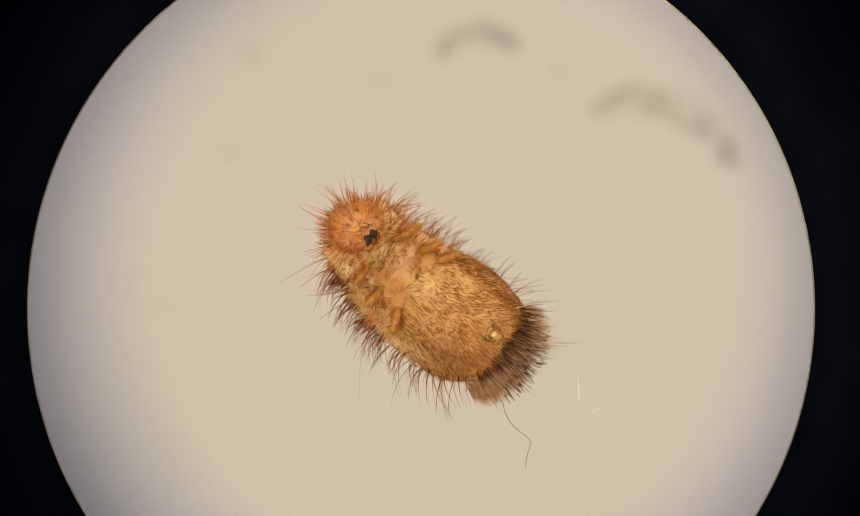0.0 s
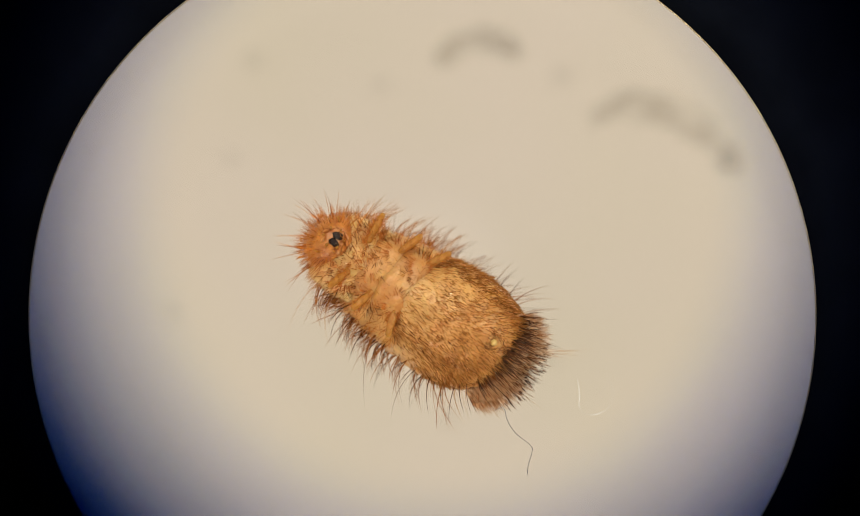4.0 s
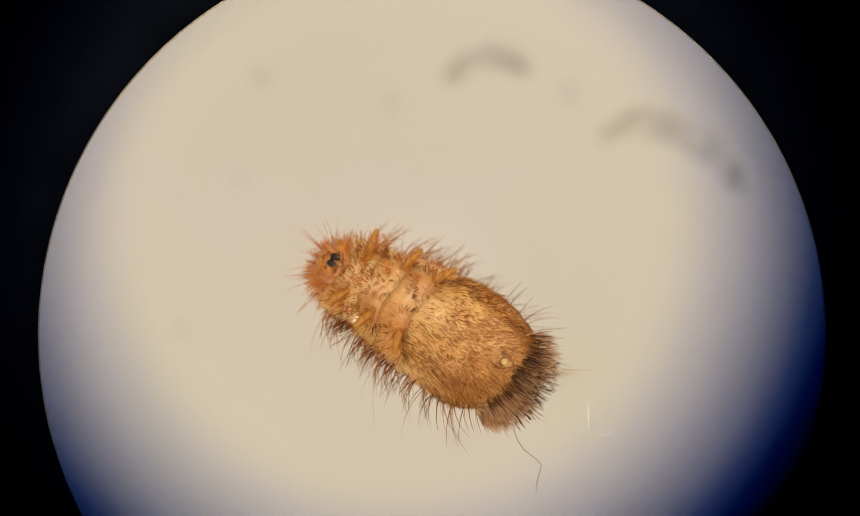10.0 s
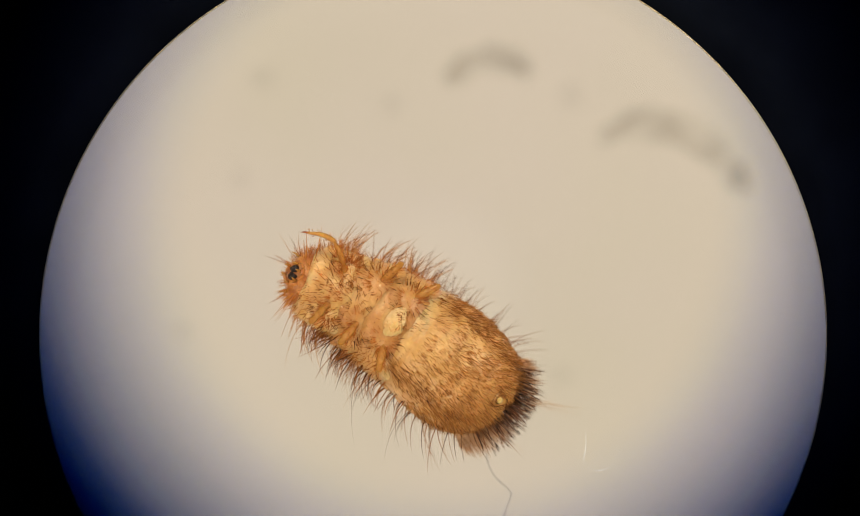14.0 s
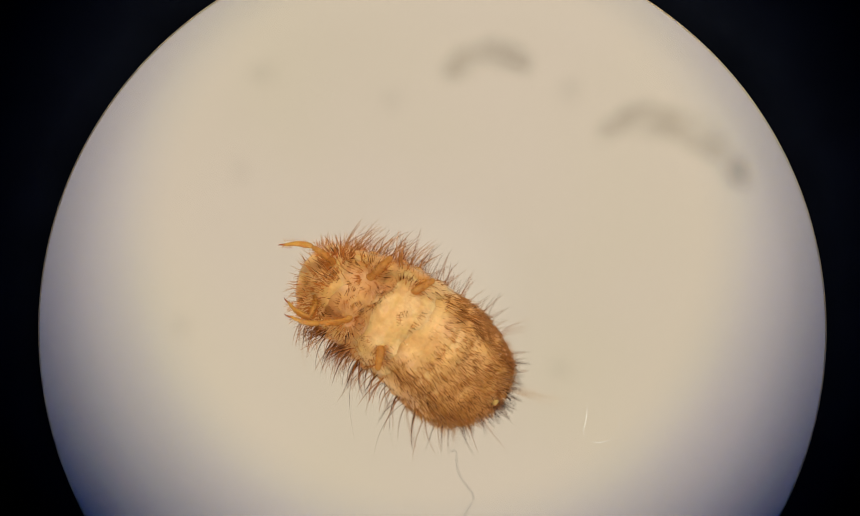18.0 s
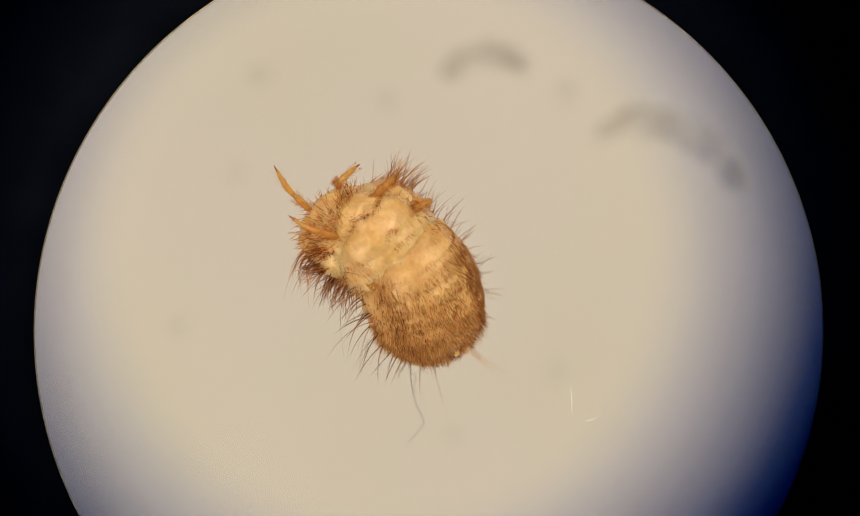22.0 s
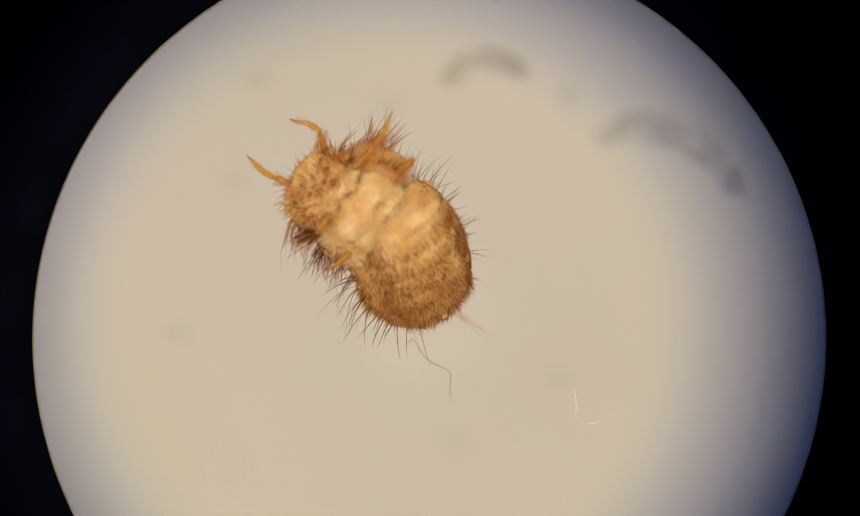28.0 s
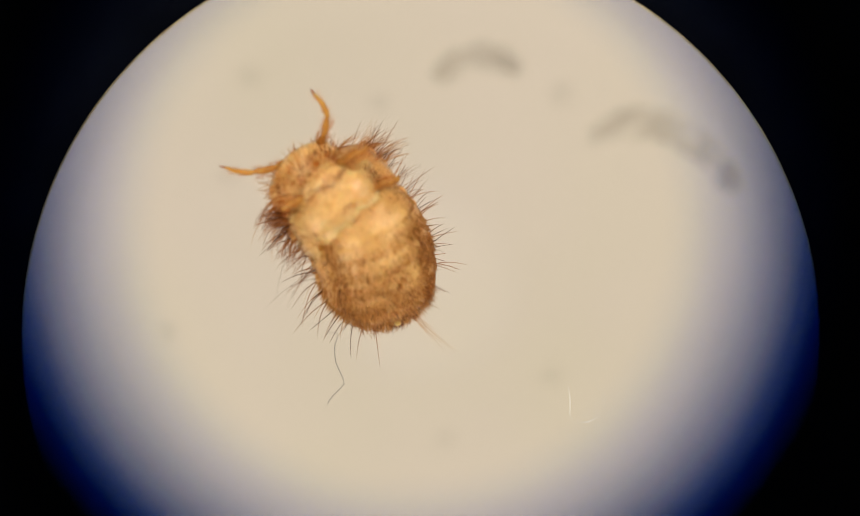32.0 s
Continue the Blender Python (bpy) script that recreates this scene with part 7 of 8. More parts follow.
    walk(leg_mesoR, [
        (0, pose(0.000768, -0.000357, 0.000759, 39.3, -4.6, -126.7)), (0.5, pose(0.000824, -0.000371, 0.000746, 33.3, -7.8, -128.5)),
        (1, pose(0.000914, -0.000379, 0.000724, 26.4, -12.0, -126.7)), (2, pose(0.000936, -0.000381, 0.000717, 24.7, -12.9, -126.2)),
        (3, pose(0.000972, -0.000355, 0.000721, 25.1, -13.4, -120.7)), (3.5, pose(0.001016, -0.000342, 0.000711, 22.8, -14.9, -117.5)),
        (5.5, pose(0.001186, -0.000321, 0.000626, 8.6, -21.4, -110.2)), (7, pose(0.001206, -0.000322, 0.000611, 6.6, -22.1, -109.6)),
        (9, pose(0.001231, -0.000323, 0.000592, 4.0, -23.0, -108.9)), (11, pose(0.001184, -0.000312, 0.000639, 10.5, -20.7, -109.6)),
        (12, pose(0.001284, -0.000312, 0.000555, -0.6, -24.5, -105.8)), (12.5, pose(0.001338, -0.000321, 0.000488, -8.5, -26.6, -103.7)),
        (13, pose(0.001491, -0.000264, 0.000534, -3.1, -25.1, -99.7)), (13.5, pose(0.001536, -0.000249, 0.000524, -4.2, -25.4, -97.8)),
        (14, pose(0.001489, -0.000268, 0.000595, 4.4, -23.0, -102.5)), (14.5, pose(0.001481, -0.000276, 0.000607, 6.0, -22.5, -103.8)),
        (16.5, pose(0.001633, -0.000191, 0.000503, -10.6, -27.2, -93.7)), (17, pose(0.001659, -0.000188, 0.000480, -14.0, -28.0, -92.1)),
        (17.5, pose(0.001655, -0.000189, 0.000471, -15.9, -28.3, -91.2)), (18, pose(0.001650, -0.000189, 0.000461, -17.8, -28.7, -90.3)),
        (18.5, pose(0.001653, -0.000188, 0.000437, -21.3, -29.2, -88.7)), (19, pose(0.001658, -0.000165, 0.000413, -24.7, -29.7, -86.0)),
        (19.5, pose(0.001652, 0.000119, 0.000435, -23.6, -29.6, -66.5)), (20, pose(0.001600, 0.000336, 0.000414, -27.1, -30.0, -48.8)),
        (20.5, pose(0.001622, 0.000282, 0.000414, 32.2, -21.5, -67.1)), (21, pose(0.001654, 0.000171, 0.000414, 70.7, -41.9, -93.5)),
        (21.5, pose(0.001671, 0.000027, 0.000414, -27.1, -30.0, -70.8)), (22, pose(0.001667, 0.000085, 0.000414, -27.1, -30.0, -66.8)),
        (22.5, pose(0.001670, 0.000056, 0.000414, -27.1, -30.0, -68.8)), (23, pose(0.001671, 0.000027, 0.000414, 101.2, -61.5, -177.2)),
        (23.5, pose(0.001671, -0.000002, 0.000414, -27.1, -30.0, -72.8)), (24, pose(0.001671, 0.000027, 0.000414, -27.1, -30.0, -70.8)),
        (24.5, pose(0.001671, -0.000002, 0.000414, -27.1, -30.0, -72.8)), (25, pose(0.001671, -0.000002, 0.000414, -27.1, -30.0, -72.8)),
        (25.5, pose(0.001670, 0.000056, 0.000414, -27.1, -30.0, -68.8)), (27.5, pose(0.001654, 0.000171, 0.000414, 110.6, -54.7, -172.4)),
        (28, pose(0.001654, 0.000171, 0.000414, 38.9, -19.5, -66.9)), (28.5, pose(0.001608, -0.000146, 0.000414, -27.1, -30.0, -82.8)),
        (29, pose(0.001558, -0.000146, 0.000414, -27.1, -30.0, -82.8)), (29.5, pose(0.001571, -0.000002, 0.000414, -27.1, -30.0, -72.8)),
        (30, pose(0.001554, 0.000171, 0.000414, 28.4, -22.7, -78.6)), (30.5, pose(0.001563, -0.000118, 0.000414, -27.1, -30.0, -80.8)),
        (31, pose(0.001569, -0.000060, 0.000414, -27.1, -30.0, -76.8)), (31.5, pose(0.001571, -0.000002, 0.000414, -27.1, -30.0, -72.8)),
        (32, pose(0.001571, -0.000002, 0.000414, -27.1, -30.0, -72.8)),
    ])
    walk(tibia_mesoR, [
        (0, pose(0.000480, 0.000000, -0.000000, -0.0, 15.0, -180.0)), (0.5, pose(0.000480, 0.000000, -0.000000, 0.0, 15.0, 180.0)),
        (1, pose(0.000480, 0.000000, -0.000000, 0.0, 15.0, -180.0)), (2, pose(0.000480, 0.000000, -0.000000, 0.0, 15.0, 180.0)),
        (3, pose(0.000480, -0.000000, -0.000000, -0.0, 15.0, -180.0)), (3.5, pose(0.000480, 0.000000, 0.000000, -0.0, 15.0, 180.0)),
        (5.5, pose(0.000480, 0.000000, 0.000000, 0.0, 15.0, 180.0)), (7, pose(0.000480, -0.000000, -0.000000, 0.0, 15.0, -180.0)),
        (9, pose(0.000480, 0.000000, 0.000000, 0.0, 15.0, 180.0)), (11, pose(0.000480, 0.000000, -0.000000, -0.0, 15.0, 180.0)),
        (12, pose(0.000480, 0.000000, 0.000000, -0.0, 15.0, 180.0)), (12.5, pose(0.000480, 0.000000, -0.000000, -0.0, 15.0, -180.0)),
        (13, pose(0.000480, 0.000000, 0.000000, 0.0, 15.0, 180.0)), (13.5, pose(0.000480, 0.000000, 0.000000, -0.0, 15.0, -180.0)),
        (14, pose(0.000480, 0.000000, 0.000000, 0.0, 15.0, 180.0)), (14.5, pose(0.000480, 0.000000, 0.000000, 0.0, 15.0, 180.0)),
        (16.5, pose(0.000480, 0.000000, 0.000000, 0.0, 15.0, -180.0)), (17, pose(0.000480, 0.000000, 0.000000, 0.0, 15.0, 180.0)),
        (17.5, pose(0.000480, 0.000000, -0.000000, -0.0, 15.0, -180.0)), (18, pose(0.000480, 0.000000, 0.000000, 0.0, 15.0, 180.0)),
        (18.5, pose(0.000480, -0.000000, 0.000000, 0.0, 15.0, -180.0)), (19, pose(0.000480, 0.000000, 0.000000, 0.0, 15.0, -180.0)),
        (19.5, pose(0.000480, 0.000000, 0.000000, 0.0, 15.0, 180.0)), (20, pose(0.000480, -0.000000, 0.000000, -0.0, 15.0, 180.0)),
        (20.5, pose(0.000480, 0.000000, -0.000000, 0.0, 19.5, -0.0)), (21, pose(0.000480, 0.000000, -0.000000, 180.0, 78.3, 180.0)),
        (21.5, pose(0.000480, 0.000000, -0.000000, 0.0, 15.0, 180.0)), (22, pose(0.000480, 0.000000, 0.000000, 0.0, 15.0, 180.0)),
        (22.5, pose(0.000480, 0.000000, -0.000000, -0.0, 15.0, -180.0)), (23, pose(0.000480, 0.000000, 0.000000, 180.0, 65.0, 180.0)),
        (23.5, pose(0.000480, 0.000000, -0.000000, 0.0, 15.0, 180.0)), (24, pose(0.000480, 0.000000, -0.000000, 0.0, 15.0, 180.0)),
        (24.5, pose(0.000480, 0.000000, -0.000000, 0.0, 15.0, 180.0)), (25, pose(0.000480, 0.000000, -0.000000, 0.0, 15.0, 180.0)),
        (25.5, pose(0.000480, 0.000000, -0.000000, -0.0, 15.0, -180.0)), (27.5, pose(0.000480, 0.000000, 0.000000, 180.0, 53.4, 180.0)),
        (28, pose(0.000480, 0.000000, 0.000000, 0.0, 17.8, 0.0)), (28.5, pose(0.000480, 0.000000, 0.000000, 0.0, 15.0, 180.0)),
        (29, pose(0.000480, 0.000000, -0.000000, 0.0, 15.0, 180.0)), (29.5, pose(0.000480, 0.000000, 0.000000, 0.0, 15.0, 180.0)),
        (30, pose(0.000480, 0.000000, 0.000000, 0.0, 17.3, 0.0)), (30.5, pose(0.000480, 0.000000, 0.000000, 0.0, 15.0, 180.0)),
        (31, pose(0.000480, -0.000000, 0.000000, -0.0, 15.0, 180.0)), (31.5, pose(0.000480, 0.000000, 0.000000, 0.0, 15.0, 180.0)),
        (32, pose(0.000480, 0.000000, 0.000000, 0.0, 15.0, 180.0)),
    ])
    walk(leg_metaL, [
        (0, pose(0.000500, 0.000361, 0.000664, -20.0, -3.5, 109.1)), (0.5, pose(0.000544, 0.000358, 0.000664, -16.9, -4.8, 107.6)),
        (1, pose(0.000586, 0.000355, 0.000661, -13.2, -6.3, 107.5)), (2, pose(0.000597, 0.000354, 0.000660, -12.3, -6.7, 107.5)),
        (3, pose(0.000581, 0.000358, 0.000660, -12.3, -6.7, 110.3)), (3.5, pose(0.000587, 0.000360, 0.000659, -11.1, -7.2, 111.5)),
        (5.5, pose(0.000659, 0.000363, 0.000643, -4.0, -9.9, 111.9)), (7, pose(0.000671, 0.000363, 0.000640, -3.1, -10.2, 111.6)),
        (9, pose(0.000688, 0.000363, 0.000637, -1.9, -10.6, 111.3)), (11, pose(0.000654, 0.000365, 0.000646, -4.9, -9.5, 112.7)),
        (12, pose(0.000712, 0.000366, 0.000629, 0.3, -11.4, 111.5)), (12.5, pose(0.000753, 0.000364, 0.000615, 3.8, -12.6, 110.1)),
        (13, pose(0.000868, 0.000375, 0.000625, 1.4, -11.8, 113.8)), (13.5, pose(0.000898, 0.000377, 0.000623, 1.9, -12.0, 114.4)),
        (14, pose(0.000891, 0.000372, 0.000637, -2.0, -10.6, 114.6)), (14.5, pose(0.000895, 0.000371, 0.000639, -2.8, -10.3, 114.4)),
        (16.5, pose(0.000937, 0.000392, 0.000625, 1.3, -11.8, 119.6)), (17, pose(0.000954, 0.000393, 0.000623, 1.9, -12.0, 119.5)),
        (17.5, pose(0.000954, 0.000393, 0.000623, -61.2, -7.7, 106.1)), (18, pose(0.000954, 0.000393, 0.000623, 1.9, -12.0, 119.5)),
        (18.5, pose(0.000960, 0.000394, 0.000620, -62.2, -4.5, 91.0)), (19, pose(0.000953, 0.000401, 0.000617, -62.6, -2.8, 82.3)),
        (19.5, pose(0.000810, 0.000418, 0.000515, 1.3, -11.8, 141.6)), (20, pose(0.000715, 0.000399, 0.000405, 1.3, -11.8, 157.6)),
        (20.5, pose(0.000743, 0.000407, 0.000405, 1.3, -11.8, 153.6)), (21, pose(0.000801, 0.000417, 0.000405, 1.3, -11.8, 145.6)),
        (21.5, pose(0.000874, 0.000417, 0.000405, 1.3, -11.8, 135.6)), (22, pose(0.000845, 0.000418, 0.000405, 1.3, -11.8, 139.6)),
        (22.5, pose(0.000859, 0.000418, 0.000405, 1.3, -11.8, 137.6)), (23, pose(0.000874, 0.000417, 0.000405, 1.3, -11.8, 135.6)),
        (23.5, pose(0.000888, 0.000416, 0.000405, 1.3, -11.8, 133.6)), (24, pose(0.000874, 0.000417, 0.000405, 1.3, -11.8, 135.6)),
        (24.5, pose(0.000888, 0.000416, 0.000405, 1.3, -11.8, 133.6)), (25, pose(0.000888, 0.000416, 0.000405, 1.3, -11.8, 133.6)),
        (25.5, pose(0.000859, 0.000418, 0.000405, 1.3, -11.8, 137.6)), (27.5, pose(0.000801, 0.000417, 0.000405, 1.3, -11.8, 145.6)),
        (28, pose(0.000801, 0.000417, 0.000405, -62.2, -1.9, 116.7)), (28.5, pose(0.000910, 0.000401, 0.000405, 1.3, -11.8, 123.6)),
        (29, pose(0.000860, 0.000401, 0.000405, 1.3, -11.8, 123.6)), (29.5, pose(0.000788, 0.000416, 0.000405, 1.3, -11.8, 133.6)),
        (30, pose(0.000701, 0.000417, 0.000405, 1.3, -11.8, 145.6)), (30.5, pose(0.000846, 0.000405, 0.000405, 1.3, -11.8, 125.6)),
        (31, pose(0.000817, 0.000411, 0.000405, 1.3, -11.8, 129.6)), (31.5, pose(0.000788, 0.000416, 0.000405, 1.3, -11.8, 133.6)),
        (32, pose(0.000788, 0.000416, 0.000405, 1.3, -11.8, 133.6)),
    ])
    walk(tibia_metaL, [
        (0, pose(0.000480, 0.000000, -0.000000, 0.0, 17.1, 180.0)), (0.5, pose(0.000480, 0.000000, 0.000000, 0.0, 17.1, 180.0)),
        (1, pose(0.000480, 0.000000, -0.000000, -0.0, 17.1, 180.0)), (2, pose(0.000480, 0.000000, 0.000000, -0.0, 17.1, -180.0)),
        (3, pose(0.000480, 0.000000, -0.000000, -0.0, 17.1, -180.0)), (3.5, pose(0.000480, -0.000000, 0.000000, 0.0, 17.1, 180.0)),
        (5.5, pose(0.000480, 0.000000, 0.000000, -0.0, 17.1, -180.0)), (7, pose(0.000480, -0.000000, 0.000000, -0.0, 17.1, -180.0)),
        (9, pose(0.000480, 0.000000, 0.000000, 0.0, 17.1, -180.0)), (11, pose(0.000480, -0.000000, -0.000000, 0.0, 17.1, 180.0)),
        (12, pose(0.000480, 0.000000, -0.000000, -0.0, 17.1, -180.0)), (12.5, pose(0.000480, 0.000000, 0.000000, 0.0, 17.1, -180.0)),
        (13, pose(0.000480, -0.000000, 0.000000, 0.0, 17.1, -180.0)), (13.5, pose(0.000480, 0.000000, 0.000000, 0.0, 17.1, 180.0)),
        (14, pose(0.000480, -0.000000, 0.000000, 0.0, 17.1, -180.0)), (14.5, pose(0.000480, -0.000000, 0.000000, -0.0, 17.1, -180.0)),
        (16.5, pose(0.000480, 0.000000, -0.000000, 0.0, 17.1, 180.0)), (17, pose(0.000480, 0.000000, 0.000000, -0.0, 17.1, -180.0)),
        (17.5, pose(0.000480, 0.000000, -0.000000, 0.0, 17.1, 0.0)), (18, pose(0.000480, 0.000000, 0.000000, -0.0, 17.1, -180.0)),
        (18.5, pose(0.000480, -0.000000, 0.000000, -0.0, 16.5, 0.0)), (19, pose(0.000480, -0.000000, 0.000000, -0.0, 16.9, -0.0)),
        (19.5, pose(0.000480, 0.000000, 0.000000, -0.0, 17.1, -180.0)), (20, pose(0.000480, -0.000000, 0.000000, 0.0, 17.1, 180.0)),
        (20.5, pose(0.000480, -0.000000, 0.000000, 0.0, 17.1, -180.0)), (21, pose(0.000480, 0.000000, 0.000000, -0.0, 17.1, -180.0)),
        (21.5, pose(0.000480, 0.000000, 0.000000, -0.0, 17.1, -180.0)), (22, pose(0.000480, 0.000000, 0.000000, 0.0, 17.1, 180.0)),
        (22.5, pose(0.000480, 0.000000, 0.000000, -0.0, 17.1, -180.0)), (23, pose(0.000480, 0.000000, 0.000000, -0.0, 17.1, -180.0)),
        (23.5, pose(0.000480, 0.000000, 0.000000, -0.0, 17.1, -180.0)), (24, pose(0.000480, 0.000000, 0.000000, -0.0, 17.1, -180.0)),
        (24.5, pose(0.000480, 0.000000, 0.000000, -0.0, 17.1, -180.0)), (25, pose(0.000480, 0.000000, 0.000000, -0.0, 17.1, -180.0)),
        (25.5, pose(0.000480, 0.000000, 0.000000, -0.0, 17.1, -180.0)), (27.5, pose(0.000480, 0.000000, 0.000000, -0.0, 17.1, -180.0)),
        (28, pose(0.000480, 0.000000, -0.000000, 0.0, 18.2, -0.0)), (28.5, pose(0.000480, -0.000000, 0.000000, 0.0, 17.1, 180.0)),
        (29, pose(0.000480, 0.000000, -0.000000, 0.0, 17.1, 180.0)), (29.5, pose(0.000480, -0.000000, 0.000000, -0.0, 17.1, 180.0)),
        (30, pose(0.000480, 0.000000, -0.000000, 0.0, 17.1, -180.0)), (30.5, pose(0.000480, 0.000000, -0.000000, 0.0, 17.1, 180.0)),
        (31, pose(0.000480, 0.000000, 0.000000, -0.0, 17.1, 180.0)), (31.5, pose(0.000480, -0.000000, 0.000000, -0.0, 17.1, 180.0)),
        (32, pose(0.000480, -0.000000, 0.000000, -0.0, 17.1, 180.0)),
    ])
    walk(leg_metaR, [
        (0, pose(0.000458, -0.000358, 0.000664, 18.6, -0.7, -124.2)), (0.5, pose(0.000486, -0.000360, 0.000664, 15.7, -2.4, -125.5)),
        (1, pose(0.000531, -0.000363, 0.000661, 12.2, -4.4, -125.0)), (2, pose(0.000543, -0.000364, 0.000660, 11.4, -4.9, -124.9)),
        (3, pose(0.000562, -0.000362, 0.000660, 11.4, -4.9, -122.0)), (3.5, pose(0.000585, -0.000360, 0.000659, 10.3, -5.6, -120.6)),
        (5.5, pose(0.000674, -0.000356, 0.000643, 3.7, -9.3, -118.3)), (7, pose(0.000686, -0.000357, 0.000640, 2.9, -9.8, -118.2)),
        (9, pose(0.000701, -0.000357, 0.000637, 1.7, -10.4, -118.2)), (11, pose(0.000677, -0.000355, 0.000646, 4.6, -8.9, -117.8)),
        (12, pose(0.000733, -0.000354, 0.000629, -0.3, -11.5, -117.2)), (12.5, pose(0.000766, -0.000356, 0.000615, -3.6, -13.3, -117.1)),
        (13, pose(0.000920, -0.000343, 0.000625, -1.3, -12.1, -114.4)), (13.5, pose(0.000960, -0.000340, 0.000623, -1.8, -12.3, -113.6)),
        (14, pose(0.000945, -0.000346, 0.000637, 1.9, -10.3, -114.9)), (14.5, pose(0.000945, -0.000347, 0.000639, 2.6, -10.0, -115.4)),
        (16.5, pose(0.001062, -0.000318, 0.000625, -1.2, -12.0, -108.6)), (17, pose(0.001079, -0.000316, 0.000623, -1.8, -12.3, -108.5)),
        (17.5, pose(0.001079, -0.000316, 0.000623, -1.8, -12.3, -108.5)), (18, pose(0.001079, -0.000316, 0.000623, -1.8, -12.3, -108.5)),
        (18.5, pose(0.001085, -0.000315, 0.000620, -2.4, -12.7, -108.4)), (19, pose(0.001103, -0.000304, 0.000617, -3.0, -13.0, -106.3)),
        (19.5, pose(0.001192, -0.000192, 0.000515, -1.2, -12.0, -86.6)), (20, pose(0.001250, -0.000082, 0.000405, -1.2, -12.0, -70.6)),
        (20.5, pose(0.001243, -0.000111, 0.000405, -1.2, -12.0, -74.6)), (21, pose(0.001224, -0.000166, 0.000405, -1.2, -12.0, -82.6)),
        (21.5, pose(0.001189, -0.000230, 0.000405, -1.2, -12.0, -92.6)), (22, pose(0.001205, -0.000205, 0.000405, -1.2, -12.0, -88.6)),
        (22.5, pose(0.001197, -0.000218, 0.000405, -1.2, -12.0, -90.6)), (23, pose(0.001189, -0.000230, 0.000405, -1.2, -12.0, -92.6)),
        (23.5, pose(0.001181, -0.000242, 0.000405, -1.2, -12.0, -94.6)), (24, pose(0.001189, -0.000230, 0.000405, -1.2, -12.0, -92.6)),
        (24.5, pose(0.001181, -0.000242, 0.000405, -1.2, -12.0, -94.6)), (25, pose(0.001181, -0.000242, 0.000405, -1.2, -12.0, -94.6)),
        (25.5, pose(0.001197, -0.000218, 0.000405, -1.2, -12.0, -90.6)), (27.5, pose(0.001224, -0.000166, 0.000405, -1.2, -12.0, -82.6)),
        (28, pose(0.001224, -0.000166, 0.000405, -1.2, -12.0, -82.6)), (28.5, pose(0.001084, -0.000298, 0.000405, -1.2, -12.0, -104.6)),
        (29, pose(0.001034, -0.000298, 0.000405, -1.2, -12.0, -104.6)), (29.5, pose(0.001081, -0.000242, 0.000405, -1.2, -12.0, -94.6)),
        (30, pose(0.001124, -0.000166, 0.000405, -1.2, -12.0, -82.6)), (30.5, pose(0.001044, -0.000287, 0.000405, -1.2, -12.0, -102.6)),
        (31, pose(0.001063, -0.000265, 0.000405, -1.2, -12.0, -98.6)), (31.5, pose(0.001081, -0.000242, 0.000405, -1.2, -12.0, -94.6)),
        (32, pose(0.001081, -0.000242, 0.000405, -1.2, -12.0, -94.6)),
    ])
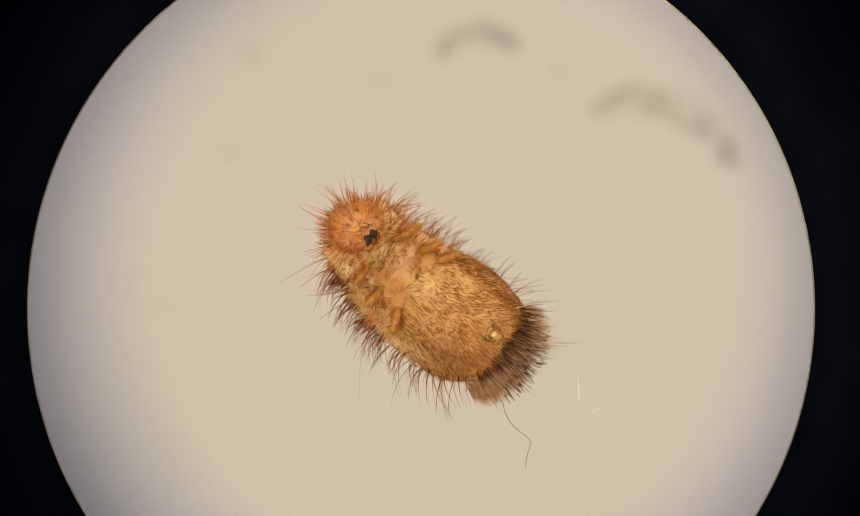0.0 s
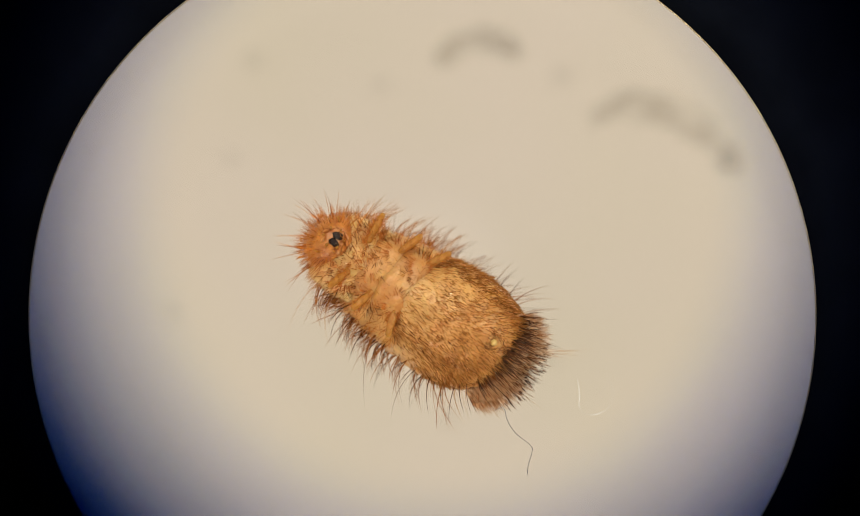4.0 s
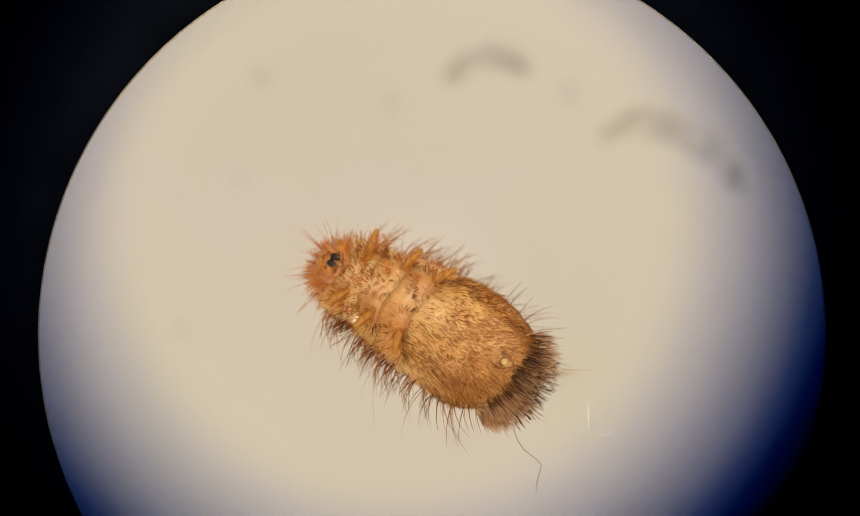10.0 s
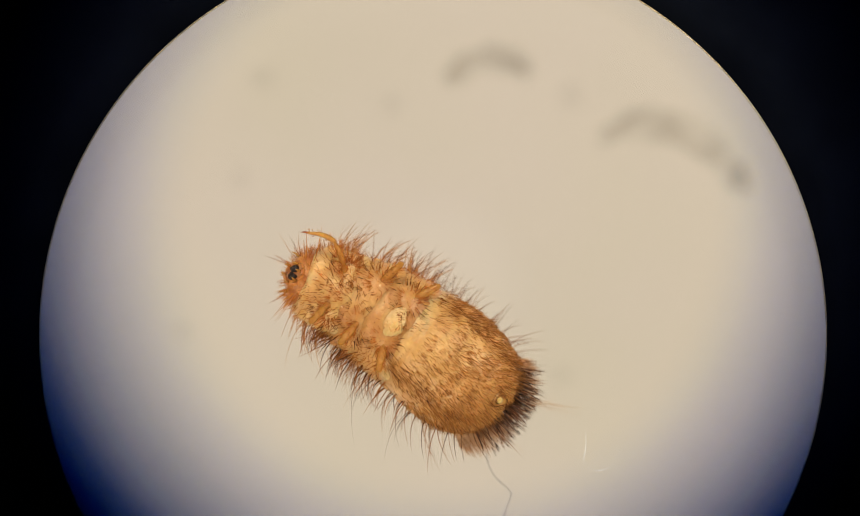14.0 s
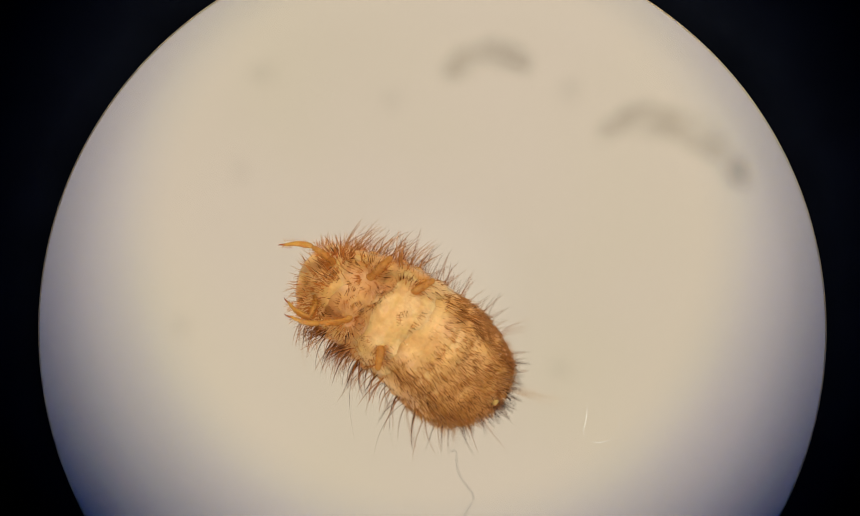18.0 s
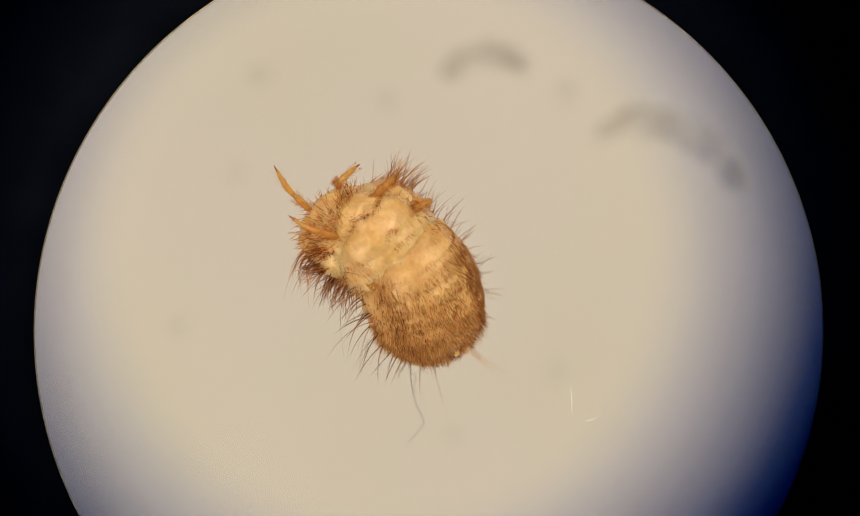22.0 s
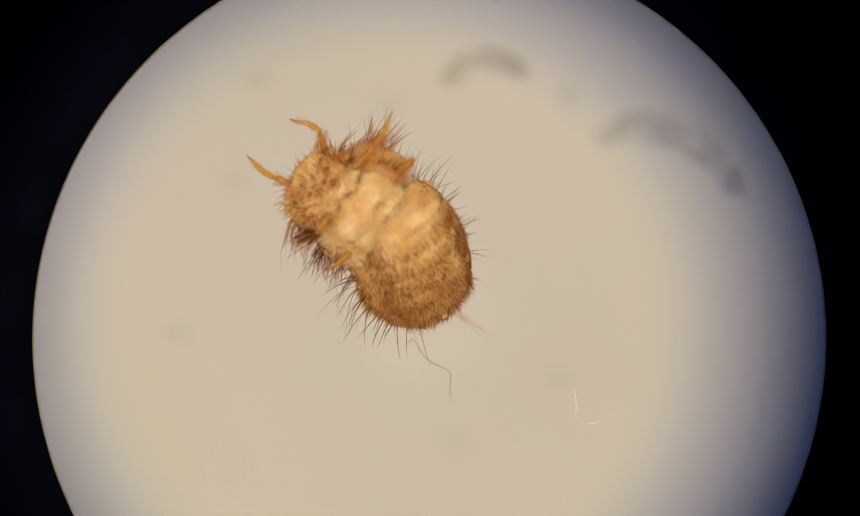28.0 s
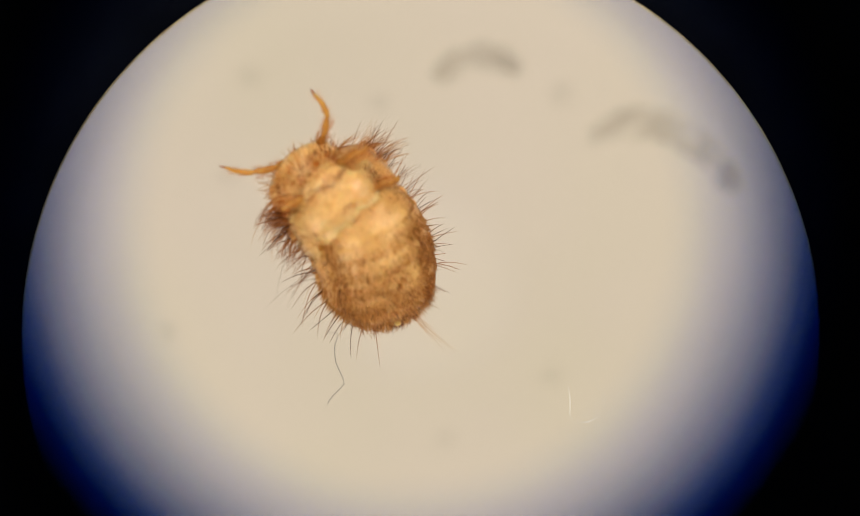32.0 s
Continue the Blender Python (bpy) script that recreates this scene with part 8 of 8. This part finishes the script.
    walk(tibia_metaR, [
        (0, pose(0.000480, 0.000000, 0.000000, 0.0, 17.0, 180.0)), (0.5, pose(0.000480, 0.000000, 0.000000, -0.0, 17.0, 180.0)),
        (1, pose(0.000480, 0.000000, 0.000000, 0.0, 17.0, -180.0)), (2, pose(0.000480, 0.000000, 0.000000, -0.0, 17.0, -180.0)),
        (3, pose(0.000480, 0.000000, 0.000000, 0.0, 17.0, -180.0)), (3.5, pose(0.000480, 0.000000, 0.000000, -0.0, 17.0, -180.0)),
        (5.5, pose(0.000480, 0.000000, 0.000000, 0.0, 17.0, 180.0)), (7, pose(0.000480, 0.000000, -0.000000, 0.0, 17.0, 180.0)),
        (9, pose(0.000480, 0.000000, 0.000000, 0.0, 17.0, 180.0)), (11, pose(0.000480, 0.000000, 0.000000, -0.0, 17.0, -180.0)),
        (12, pose(0.000480, 0.000000, 0.000000, 0.0, 17.0, -180.0)), (12.5, pose(0.000480, -0.000000, 0.000000, 0.0, 17.0, -180.0)),
        (13, pose(0.000480, 0.000000, 0.000000, -0.0, 17.0, 180.0)), (13.5, pose(0.000480, 0.000000, 0.000000, -0.0, 17.0, -180.0)),
        (14, pose(0.000480, -0.000000, -0.000000, 0.0, 17.0, 180.0)), (14.5, pose(0.000480, 0.000000, 0.000000, 0.0, 17.0, 180.0)),
        (16.5, pose(0.000480, -0.000000, -0.000000, -0.0, 17.0, 180.0)), (17, pose(0.000480, -0.000000, -0.000000, 0.0, 17.0, -180.0)),
        (17.5, pose(0.000480, -0.000000, -0.000000, 0.0, 17.0, -180.0)), (18, pose(0.000480, -0.000000, -0.000000, 0.0, 17.0, -180.0)),
        (18.5, pose(0.000480, 0.000000, 0.000000, 0.0, 17.0, 180.0)), (19, pose(0.000480, -0.000000, 0.000000, 0.0, 17.0, 180.0)),
        (19.5, pose(0.000480, 0.000000, -0.000000, -0.0, 17.0, -180.0)), (20, pose(0.000480, 0.000000, 0.000000, 0.0, 17.0, 180.0)),
        (20.5, pose(0.000480, 0.000000, -0.000000, 0.0, 17.0, 180.0)), (21, pose(0.000480, -0.000000, -0.000000, 0.0, 17.0, 180.0)),
        (21.5, pose(0.000480, 0.000000, 0.000000, -0.0, 17.0, -180.0)), (22, pose(0.000480, -0.000000, 0.000000, 0.0, 17.0, 180.0)),
        (22.5, pose(0.000480, 0.000000, -0.000000, 0.0, 17.0, 180.0)), (23, pose(0.000480, 0.000000, 0.000000, -0.0, 17.0, -180.0)),
        (23.5, pose(0.000480, 0.000000, 0.000000, 0.0, 17.0, 180.0)), (24, pose(0.000480, 0.000000, 0.000000, -0.0, 17.0, -180.0)),
        (24.5, pose(0.000480, 0.000000, 0.000000, 0.0, 17.0, 180.0)), (25, pose(0.000480, 0.000000, 0.000000, 0.0, 17.0, 180.0)),
        (25.5, pose(0.000480, 0.000000, -0.000000, 0.0, 17.0, 180.0)), (27.5, pose(0.000480, -0.000000, -0.000000, 0.0, 17.0, 180.0)),
        (28, pose(0.000480, -0.000000, -0.000000, 0.0, 17.0, 180.0)), (28.5, pose(0.000480, 0.000000, -0.000000, 0.0, 17.0, 180.0)),
        (29, pose(0.000480, 0.000000, 0.000000, 0.0, 17.0, 180.0)), (29.5, pose(0.000480, 0.000000, -0.000000, 0.0, 17.0, 180.0)),
        (30, pose(0.000480, 0.000000, -0.000000, 0.0, 17.0, 180.0)), (30.5, pose(0.000480, 0.000000, 0.000000, -0.0, 17.0, 180.0)),
        (31, pose(0.000480, 0.000000, -0.000000, 0.0, 17.0, 180.0)), (31.5, pose(0.000480, 0.000000, -0.000000, 0.0, 17.0, 180.0)),
        (32, pose(0.000480, 0.000000, -0.000000, 0.0, 17.0, 180.0)),
    ])
    walk(fibre, [
        (0, pose(0.001231, -0.001466, -0.000150, 0.0, -0.0, 0.0)), (3.5, pose(0.001236, -0.001457, -0.000150, 0.0, -0.0, 0.0)),
        (5.5, pose(0.001242, -0.001488, -0.000150, 0.0, -0.0, 0.0)), (9, pose(0.001231, -0.001418, -0.000150, 0.0, -0.0, 0.0)),
        (12, pose(0.001218, -0.001439, -0.000150, 0.0, -0.0, 0.0)), (12.5, pose(0.001212, -0.001472, -0.000150, 0.0, -0.0, 0.0)),
        (13, pose(0.000987, -0.001648, -0.000800, 0.0, -0.0, 2.0)), (13.5, pose(0.000925, -0.001716, -0.000900, 0.0, -0.0, 2.0)),
        (14, pose(0.000804, -0.001851, -0.001000, 0.0, -0.0, -4.0)), (14.5, pose(0.000749, -0.001920, -0.001100, 0.0, -0.0, -6.0)),
        (16.5, pose(0.000525, -0.001974, -0.001200, 0.0, -0.0, -10.0)), (17, pose(0.000317, -0.001930, -0.001200, 0.0, -0.0, -14.0)),
        (18, pose(0.000353, -0.001939, -0.001250, 0.0, -0.0, -14.0)), (19, pose(-0.000194, -0.001586, -0.001500, 0.0, -0.0, -40.0)),
        (19.5, pose(-0.000104, -0.001408, -0.001500, 0.0, -0.0, -40.0)), (20, pose(-0.000141, -0.000842, -0.001520, 0.0, -0.0, -38.0)),
        (21, pose(-0.000152, -0.000830, -0.001520, 0.0, -0.0, -30.0)), (23, pose(-0.000290, -0.000632, -0.001520, 0.0, -0.0, -25.0)),
        (25, pose(-0.000304, -0.000498, -0.001520, 0.0, -0.0, -22.0)), (25.5, pose(-0.000189, -0.000412, -0.001520, 0.0, -0.0, -16.0)),
        (27.5, pose(-0.000203, -0.000094, -0.001520, 0.0, -0.0, 10.0)), (28, pose(-0.000215, -0.000092, -0.001520, 0.0, -0.0, 12.0)),
        (29, pose(-0.000275, -0.000064, -0.001520, 0.0, -0.0, 10.0)), (30, pose(-0.000718, -0.000088, -0.001520, 0.0, -0.0, 5.0)),
        (31, pose(-0.001026, -0.000046, -0.001520, 0.0, -0.0, -14.0)), (32, pose(-0.001300, -0.000043, -0.001520, 0.0, -0.0, -28.0)),
    ])
    walk(clear_thread, [
        (0, pose(0.002382, -0.001022, -0.000500, 0.0, -0.0, 0.0)), (3.5, pose(0.002370, -0.000979, -0.000500, 0.0, -0.0, 0.0)),
        (9, pose(0.002365, -0.001008, -0.000500, 0.0, -0.0, 0.0)), (12, pose(0.002345, -0.001021, -0.000500, 0.0, -0.0, 0.0)),
        (12.5, pose(0.002339, -0.001079, -0.000500, 0.0, -0.0, 0.0)), (13, pose(0.002357, -0.001288, -0.000500, 0.0, -0.0, 2.0)),
        (14, pose(0.002332, -0.001501, -0.000500, 0.0, -0.0, -8.0)), (14.5, pose(0.002301, -0.001516, -0.000500, 0.0, -0.0, -8.0)),
        (16.5, pose(0.002363, -0.001074, -0.000500, 0.0, -0.0, -16.0)), (17, pose(0.002466, -0.001214, -0.000500, 0.0, -0.0, -14.0)),
        (19, pose(0.002192, -0.000974, -0.000500, 0.0, -0.0, -8.0)), (20, pose(0.002118, -0.000831, -0.000500, 0.0, -0.0, 0.0)),
        (23, pose(0.002178, -0.000823, -0.000500, 0.0, -0.0, 0.0)), (28, pose(0.002201, -0.000761, -0.000500, 0.0, -0.0, 0.0)),
        (32, pose(0.002229, -0.000768, -0.000500, 0.0, -0.0, 0.0)),
    ])


motions()
